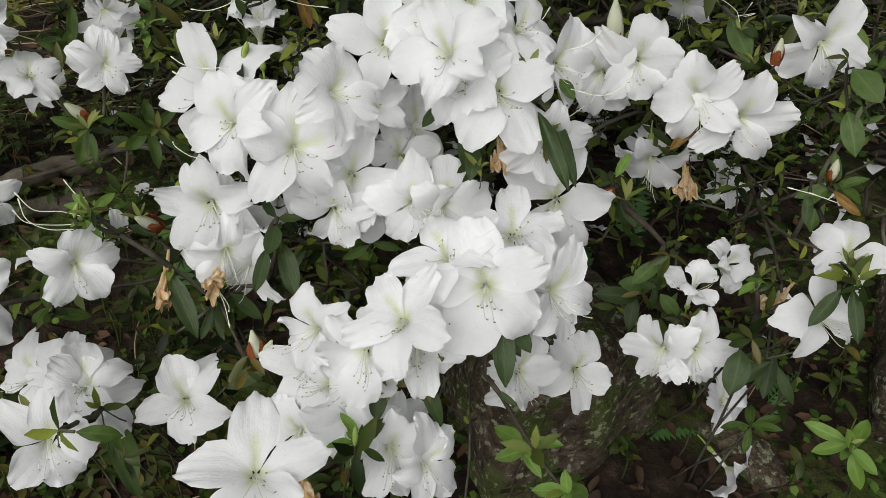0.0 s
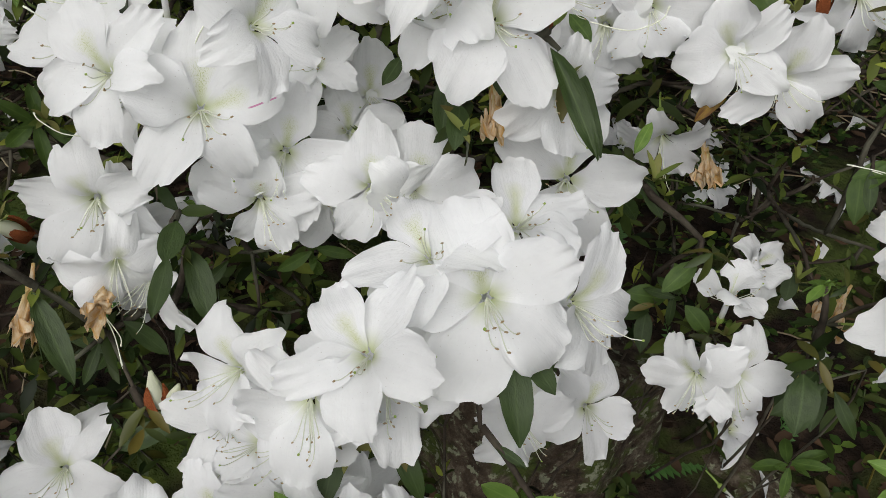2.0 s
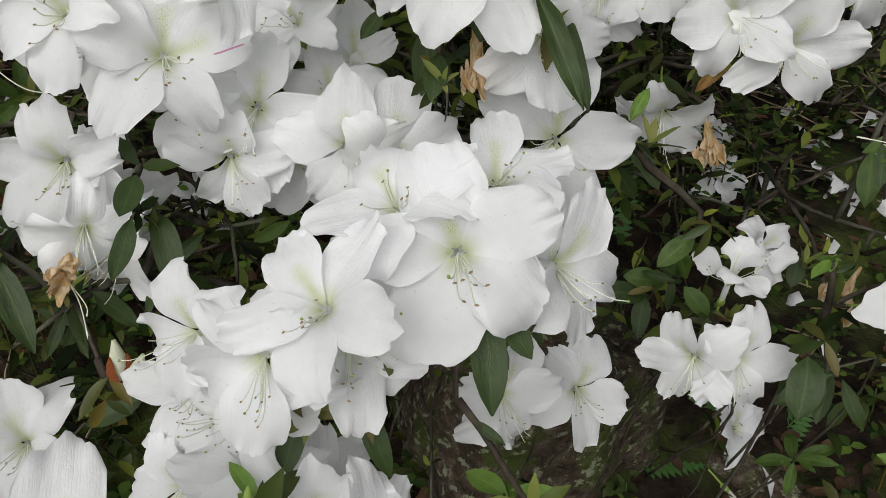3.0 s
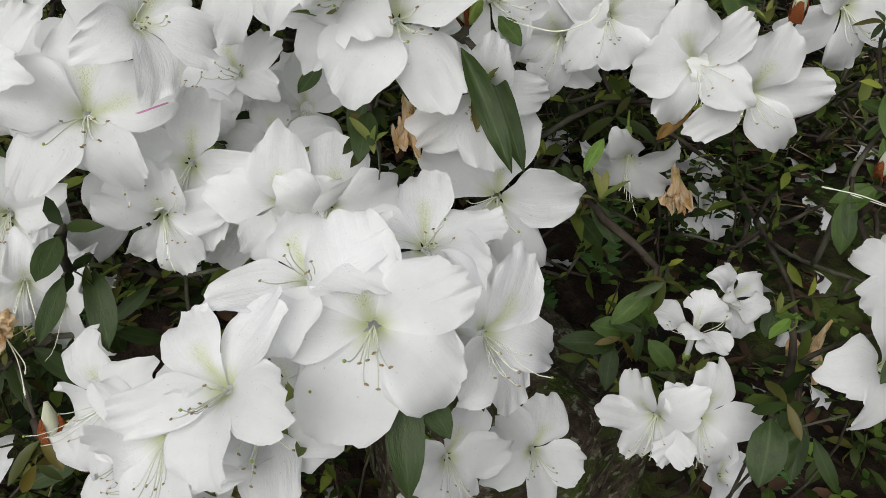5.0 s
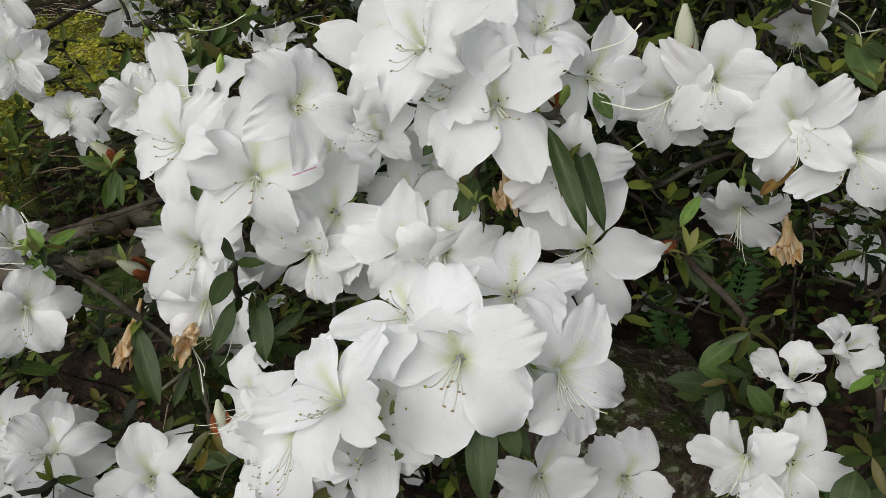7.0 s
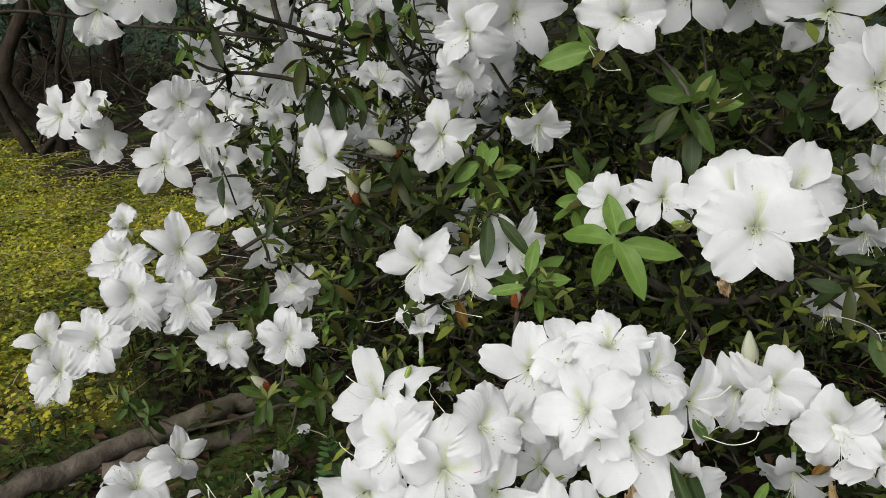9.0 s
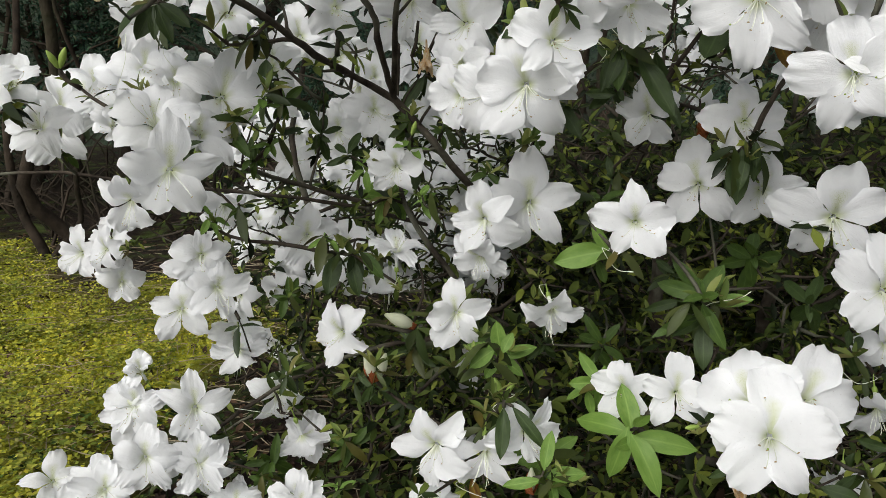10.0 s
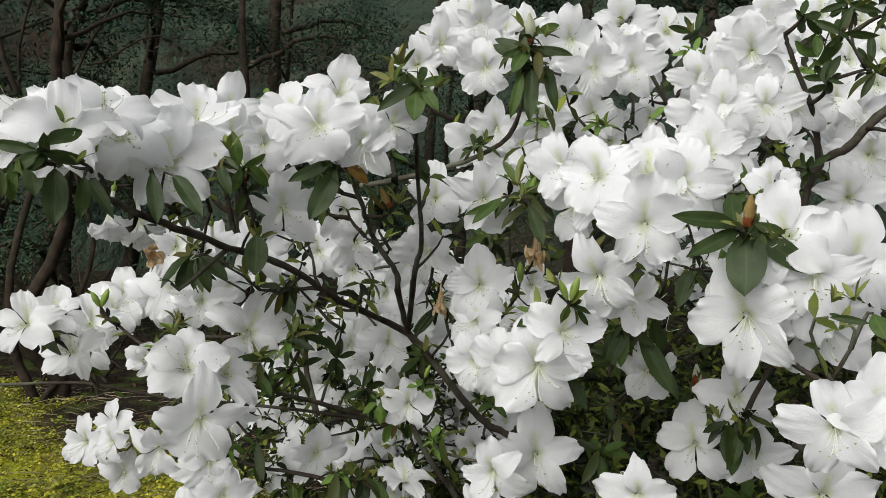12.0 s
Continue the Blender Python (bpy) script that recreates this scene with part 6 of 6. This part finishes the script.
# ---- stones of the bank ----
def stone(x, y, z, sx, sy, sz, seed):
    bm = bmesh.new()
    bmesh.ops.create_icosphere(bm, subdivisions=4, radius=1.0)
    for v in bm.verts:
        c = v.co.normalized()
        box = c / max(abs(c.x), abs(c.y), abs(c.z)) ** 0.75
        bump_ = 1 + 0.16 * noise.noise(c * 1.7 + Vector((seed, 0, 0))) + 0.07 * noise.noise(c * 5 + Vector((0, seed, 0))) + 0.03 * noise.noise(c * 14)
        v.co = Vector((box.x * sx, box.y * sy, box.z * sz)) * bump_
    for f in bm.faces:
        f.smooth = True
    ob = part("stone", bm, STONE, m=pose(x, y, z, 4 * seed % 9, 3 * seed % 7, 23 * seed))
    return tagged(ob, "rough brown bank stone with moss and lichen", "stone", "stones of the bank")


for k, spec in enumerate(((0.085, 0.475, 0.72, 0.075, 0.06, 0.085), (0.26, 0.5, 0.64, 0.09, 0.06, 0.06), (0.42, 0.5, 0.7, 0.09, 0.07, 0.08))):
    stone(*spec, k + 1)


# ---- fallen blossoms ----
def fallen(x, y, rx, ry, rz, size, v):
    """A shed flower lying on the ground."""
    rng = random.Random(900 + v)
    z = ground_height(x, y) + size * 0.3
    ob = tagged(part("fallen_blossom", TUBE, WHITE, m=pose(x, y, z, rx, ry, rz) @ Matrix.Scale(size, 4)), "white shed azalea blossom lying on the soil", "blossom", "shed blossoms")
    petals = FORMS[(0, 2)[v % 2]][v % 3]
    for k in range(5):
        one = new("petal", petals[0 if k == 0 else 1 + (k + v) % 4])
        one.parent = ob
        one.matrix_basis = pose(0, 0, 0, rng.uniform(-15, 15), rng.uniform(-8, 8), 72 * k)


for v, (x, y, rx, ry, rz) in enumerate(((0.219, 0.466, 50, 10, 20), (0.216, 0.424, 128, 30, 70), (0.261, 0.667, 60, -20, 40), (0.36, 0.66, 30, 20, 80), (0.12, 0.62, 140, 0, 10), (-0.42, 0.66, 60, 10, 0), (-0.3, 0.62, 110, 20, 50), (0.02, 0.68, 70, 10, 120), (0.2, 0.72, 40, 10, 10), (-0.15, 0.64, 60, 30, 60), (0.28, 0.75, 100, 0, 0), (0.16, 0.8, 40, 0, 60), (0.05, 0.78, 120, 0, 90), (-0.62, 0.72, 60, 0, 20))):
    fallen(x, y, rx, ry, rz, 0.026, v)


# ---- ferns ----
LEAFLET = mesh_of("leaflet", *leaf_piece(0.3, 0.1, 0.2, 0.02, 3, 5, 3, 0.0))
LEAFLET.materials.append(FERN)


def frond(x, y, z, rx, ry, rz, length, lean):
    """One fern frond: a bent midrib with paired leaflets, growing along its own +y."""
    count = 17
    ribs = []
    line = [(0, length * i / 8, lean * length * (i / 8) ** 2 * -0.35) for i in range(9)]
    ribs.append(tube(line, [0.0011 - 0.0001 * i for i in range(9)], 5))
    thing = part("fern_frond", joined("fern_frond", ribs), FERN, m=pose(x, y, z, rx, ry, rz))
    for k in range(count):
        u = 0.1 + 0.88 * k / (count - 1)
        at = Vector((0, length * u, lean * length * u * u * -0.35))
        long = length * 0.2 * math.sin(math.pi * (0.18 + 0.8 * u)) ** 0.8
        for side in (-1, 1):
            leaflet = new("leaflet", LEAFLET)
            leaflet.parent = thing
            leaflet.matrix_basis = Matrix.Translation(at) @ pose(0, 0, 0, -6, 0, -side * (80 - 20 * u)) @ Matrix.Scale(max(long, 0.002), 4)
    return tagged(thing, "small green fern frond growing from the bank", "fern", "ferns on the bank")


for spec in ((0.155, 0.452, 0.7, 12, 0, -80, 0.07, 0.6), (0.2, 0.47, 0.69, 70, 0, -20, 0.07, 0.6), (0.24, 0.46, 0.69, 55, 0, -60, 0.065, 0.7), (0.205, 0.49, 0.7, 70, 0, 25, 0.075, 0.6), (0.13, 0.56, 0.745, 55, 0, 20, 0.085, 0.6), (0.16, 0.6, 0.76, 60, 0, -25, 0.09, 0.6), (0.19, 0.44, 0.68, 20, 0, -100, 0.08, 0.6), (0.28, 0.48, 0.69, 50, 0, -30, 0.07, 0.6), (-0.2, 0.55, 0.76, 60, 0, 30, 0.1, 0.6)):
    frond(*spec)

# ---- weeds, litter and moss ----
rng = random.Random(21)


def scattered(name, count, xs, ys, make, accept=None):
    out = []
    while len(out) < count:
        x, y = rng.uniform(*xs), ys[0] + (ys[1] - ys[0]) * rng.random() ** 1.5
        if accept and not accept(x, y):
            continue
        out += make(x, y, ground_height(x, y))
    return joined(name, out)


def clear_of_blossoms(x, y):
    """The two shed blossoms at the front lie free of weeds."""
    return math.hypot(x - 0.222, y - 0.462) > 0.036 and math.hypot(x - 0.215, y - 0.418) > 0.04


tiny = [leaf_piece(0.75, 0.15, 0.2, 0.02, v, 4, 3, 0.02) for v in range(3)]
mite = [leaf_piece(0.85, 0.2, 0.3, 0.02, v, 3, 2, 0.0) for v in range(3)]
flake = [leaf_piece(0.45, -0.25 + 0.2 * v, 0.5, 0.06, v, 5, 3, 0.0) for v in range(3)]


def weed(x, y, z):
    size, high = rng.uniform(0.004, 0.01), rng.uniform(0.002, 0.03)
    return [moved(tiny[rng.randrange(3)], pose(x, y, z + high, rng.uniform(-10, 45), rng.uniform(-20, 20), 120 * k + rng.uniform(-30, 30)) @ Matrix.Scale(size, 4)) for k in range(3)]


def moss_leaf(x, y, z):
    size = rng.uniform(0.004, 0.009) * (1 + 0.35 * max(0, y - 1.2))
    return [moved(mite[rng.randrange(3)], pose(x + rng.uniform(-0.012, 0.012), y + rng.uniform(-0.012, 0.012), z + rng.uniform(0.0, 0.018), rng.uniform(-10, 60), rng.uniform(-30, 30), rng.uniform(0, 360)) @ Matrix.Scale(size, 4)) for k in range(3)]


def dead_leaf(x, y, z):
    return [moved(flake[rng.randrange(3)], pose(x, y, z + rng.uniform(0.002, 0.012), rng.uniform(-25, 25), rng.uniform(-25, 25), rng.uniform(0, 360)) @ Matrix.Scale(rng.uniform(0.008, 0.022), 4))]


def shed_petal(x, y, z):
    return [moved(far_petals[rng.randrange(8)], pose(x, y, z + 0.006, rng.uniform(-70, 20), rng.uniform(-40, 40), rng.uniform(0, 360)) @ Matrix.Scale(rng.uniform(0.018, 0.026), 4))]


def straw(x, y, z):
    a, n = rng.uniform(0, 6.28), rng.uniform(0.03, 0.06 + 0.08 * min(1, y))
    fat = 0.5 + 0.5 * min(1.0, y)
    line = [(x + math.cos(a) * n * t + 0.01 * t * t, y + math.sin(a) * n * t, z + 0.008 + 0.012 * t * (1 - t) + rng.uniform(0, 0.004)) for t in (0, 0.33, 0.66, 1)]
    return [tube(line, [0.0008 * fat, 0.0009 * fat, 0.0008 * fat, 0.0004 * fat], 4)]


tagged(part("weeds", scattered("weeds", 9000, (-0.75, 0.75), (0.36, 1.0), weed, lambda x, y: clear_of_blossoms(x, y) and y > 0.36 + 0.05 * rng.random() and noise.noise(Vector((x * 9, y * 9, 5))) > rng.uniform(-0.5, 0.25)), WEED_LEAVES), "low fresh green weeds on the soil bank", "weeds", kind="stuff")
sprig_leaf = [leaf_piece(0.42, 0.12 + 0.1 * v, 0.3, 0.02, 80 + v, 5, 3, 0.03) for v in range(3)]


def sprig(x, y, z):
    high, start = rng.uniform(0.008, 0.05), rng.uniform(0, 360)
    stem = [tube([(x, y, z - 0.005), (x + rng.uniform(-0.006, 0.006), y, z + high * 0.5), (x, y, z + high)], [0.0008, 0.0007, 0.0005], 4)]
    return stem + [moved(sprig_leaf[rng.randrange(3)], pose(x, y, z + high * rng.uniform(0.6, 1), rng.uniform(-20, 45), rng.uniform(-15, 15), start + 137.5 * k) @ Matrix.Scale(rng.uniform(0.009, 0.019), 4)) for k in range(rng.randrange(4, 7))]


tagged(part("undergrowth", scattered("undergrowth", 3600, (-0.62, 0.42), (0.4, 0.86), sprig, lambda x, y: clear_of_blossoms(x, y) and (x < 0.04 or rng.random() < 0.3)), OLD_LEAVES), "low dark green seedlings and leafy weeds under the bush", "weeds", kind="stuff")
tagged(part("moss_lawn", scattered("moss_lawn", 62000, (-2.9, 0.8), (0.66, 3.1), moss_leaf, lambda x, y: rng.random() < lawn_share(x, y) * (0.8 + 1.0 * noise.noise(Vector((x * 6, y * 6, 11))) + 0.6 * noise.noise(Vector((x * 19, y * 19, 4)))) and abs(x + 0.25 * y) < 0.5 + 0.75 * y), LAWN_LEAVES), "yellow-green moss and clover lawn", "lawn", kind="stuff")


def clover(x, y, z):
    size, high = rng.uniform(0.004, 0.0105) * (1 + 0.25 * max(0, y - 1.2)), rng.uniform(0.006, 0.028)
    turn = rng.uniform(0, 360)
    return [moved(tiny[rng.randrange(3)], pose(x, y, z + high, rng.uniform(-5, 35), rng.uniform(-15, 15), turn + 120 * k) @ Matrix.Scale(size, 4)) for k in range(3)]


tagged(part("clover", scattered("clover", 13000, (-2.6, 0.0), (0.7, 2.6), clover, lambda x, y: rng.random() < lawn_share(x, y) and noise.noise(Vector((x * 5, y * 5, 21))) + 0.6 * noise.noise(Vector((x * 15, y * 15, 22))) > rng.uniform(-0.25, 0.35) and abs(x + 0.25 * y) < 0.5 + 0.75 * y), CLOVER_LEAVES), "small green clover and seedlings rising from the moss lawn", "clover", kind="stuff")
tagged(part("leaf_litter", scattered("leaf_litter", 4200, (-0.7, 0.8), (0.38, 1.5), dead_leaf), LITTER), "brown dead leaves under the bush", "leaf litter", kind="stuff")
tagged(part("lawn_litter", scattered("lawn_litter", 2600, (-2.6, 0.2), (0.9, 2.6), dead_leaf), LITTER), "scattered brown dead leaves on the lawn", "leaf litter", kind="stuff")
tagged(part("shed_petals", scattered("shed_petals", 110, (-0.6, 0.75), (0.45, 1.1), shed_petal), WHITE), "white shed petals under the bush", "petals", kind="stuff")
STRAW = island_material("dry_grass", (0.12, 0.09, 0.05), (0.42, 0.36, 0.24), (0.2, 0.14, 0.08), rough=0.8, through_share=0.0)
tagged(part("dry_grass", scattered("dry_grass", 2300, (-2.4, 0.7), (0.4, 2.2), straw, lambda x, y: y > 0.8 or rng.random() < 0.12), STRAW), "pale dry grass stalks and twigs", "grass", kind="stuff")


# ---- trees behind the lawn ----
def tree(x, y, high, r, seed, leaves, spread_, low, leaf_size, label, stems=1, crook=0.7):
    """A tapered trunk with limbs and a ragged crown of many leaves in clumps."""
    rng = random.Random(seed)
    z = ground_height(x, y) - 0.03
    thing = new("tree")
    thing.location = (x, y, z)
    tagged(thing, label, "tree", "trees behind the lawn")
    clumps = []
    for s in range(stems):
        off = Vector((rng.uniform(-1, 1), rng.uniform(-1, 1), 0)) * r * 2.2 * (s > 0)
        lean = Vector((rng.uniform(-0.18, 0.18), rng.uniform(-0.1, 0.1), 1)) * (1 if s == 0 else rng.uniform(0.35, 0.9))
        line = [off + lean * high * t + Vector((rng.uniform(-1, 1), rng.uniform(-1, 1), 0)) * r * crook * (t > 0) for t in (0, 0.03, 0.1, 0.22, 0.4, 0.6, 0.8, 1.0)]
        fat = r * (1 if s == 0 else rng.uniform(0.35, 0.7))
        part("trunk", mesh_of("trunk", *tube(curve_points(line, 3), [fat * (1.7 if i == 0 else 1) * (1 - 0.75 * i / 21) * rng.uniform(0.93, 1.07) + fat * 0.8 * max(0, 1 - i / 3) for i in range(22)], 12)), TREEBARK, thing)
        for k in range(9 if s == 0 else 3):
            t = rng.uniform(low * 0.6, 0.95)
            start = off + lean * high * t
            a = rng.uniform(0, 6.28)
            reach = spread_ * rng.uniform(0.5, 1.0) * (1.15 - 0.5 * t)
            end = start + Vector((math.cos(a) * reach, math.sin(a) * reach, reach * rng.uniform(-0.1, 0.5)))
            mid = start.lerp(end, 0.5) + Vector((0, 0, reach * 0.12))
            twig = curve_points([start, mid, end], 4, reach * 0.02, rng)
            part("limb", mesh_of("limb", *tube(twig, [fat * 0.32 * (1 - 0.85 * i / (len(twig) - 1)) for i in range(len(twig))], 7)), TREEBARK, thing)
            clumps += [twig[i] for i in range(3, len(twig))]
    if leaves:
        out = []
        base = leaf_piece(0.32, 0.2, 0.3, 0.03, 1, 3, 2, 0.0)
        for k in range(leaves):
            c = clumps[rng.randrange(len(clumps))]
            q = c + Vector((rng.gauss(0, 1), rng.gauss(0, 1), rng.gauss(0, 0.7))) * spread_ * rng.uniform(0.04, 0.15)
            if q.z < high * low * 0.5:
                continue
            out.append(moved(base, Matrix.Translation(q) @ pose(0, 0, 0, rng.uniform(-60, 60), rng.uniform(-40, 40), rng.uniform(0, 360)) @ Matrix.Scale(leaf_size * rng.uniform(0.6, 1.3), 4)))
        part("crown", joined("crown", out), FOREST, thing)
    return thing


tree(-1.66, 2.05, 2.6, 0.026, 1, 1500, 0.7, 0.6, 0.03, "slender crooked brown tree at the lawn's edge", 3, 2.6)
tree(-2.7, 3.0, 3.0, 0.026, 3, 7000, 1.0, 0.2, 0.03, "dark green small tree with brown crooked stems", 2, 2.4)
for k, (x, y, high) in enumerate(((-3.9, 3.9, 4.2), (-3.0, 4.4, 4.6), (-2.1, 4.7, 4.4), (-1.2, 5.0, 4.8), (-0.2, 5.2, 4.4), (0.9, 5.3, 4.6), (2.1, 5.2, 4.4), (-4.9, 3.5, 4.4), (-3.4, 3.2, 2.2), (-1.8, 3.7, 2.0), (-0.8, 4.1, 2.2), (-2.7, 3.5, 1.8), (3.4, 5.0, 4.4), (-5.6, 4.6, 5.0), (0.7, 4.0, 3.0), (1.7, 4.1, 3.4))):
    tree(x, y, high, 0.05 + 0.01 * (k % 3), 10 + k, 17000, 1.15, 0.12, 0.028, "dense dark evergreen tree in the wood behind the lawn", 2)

# ---- dry brush under the trees ----
rng = random.Random(5)
out = []
for k in range(230):
    x, y = rng.uniform(-3.6, 0.2), rng.uniform(2.1, 3.6)
    y = max(y, 1.9 - 0.25 * (x + 1.5))
    z = ground_height(x, y)
    a, n = rng.uniform(0, 6.28), rng.uniform(0.2, 0.8)
    tip = Vector((math.cos(a) * n * 0.7, math.sin(a) * n * 0.4, n * rng.uniform(0.1, 0.9)))
    p = Vector((x, y, z))
    out.append(tube(curve_points([p, p + tip * 0.5 + Vector((0, 0, 0.08 * n)), p + tip], 3, 0.012, rng), [0.006 * (1 - 0.12 * i) for i in range(7)], 5))
tagged(part("dry_brush", joined("dry_brush", out), TREEBARK), "tangle of dry brown sticks under the trees", "brushwood", kind="stuff")

# ---- wooded slope far behind ----
WOOD = Nodes("far_wood", 0.95, 0.1)
where = WOOD.coords()
far = WOOD.ramp(WOOD.noise(1.6, 9.0, where), (0.3, (0.02, 0.032, 0.024)), (0.5, (0.045, 0.065, 0.045)), (0.7, (0.08, 0.1, 0.065)))
WOOD.color(WOOD.mix(WOOD.ramp(WOOD.noise(0.7, 6.0, where), (0.5, (0, 0, 0)), (0.68, (1, 1, 1))), far, (0.04, 0.028, 0.02)))
WOOD.bump(WOOD.noise(3.0, 9.0, where), 1.0, 0.4)


def slope(u, v):
    a = radians(-75 + 150 * v)
    d = 9.0 + 7.0 * u
    rough = noise.noise(Vector((v * 22, u * 6, 1))) * 0.9 + noise.noise(Vector((v * 60, u * 16, 2))) * 0.35
    return math.sin(a) * d - 0.6, math.cos(a) * d, 0.7 + 8.5 * u**0.8 + rough * (u > 0)


tagged(part("backdrop", mesh_of("backdrop", *sheet(26, 110, slope)), WOOD.mat), "dark wooded hillside behind the lawn", "woods", kind="structure")
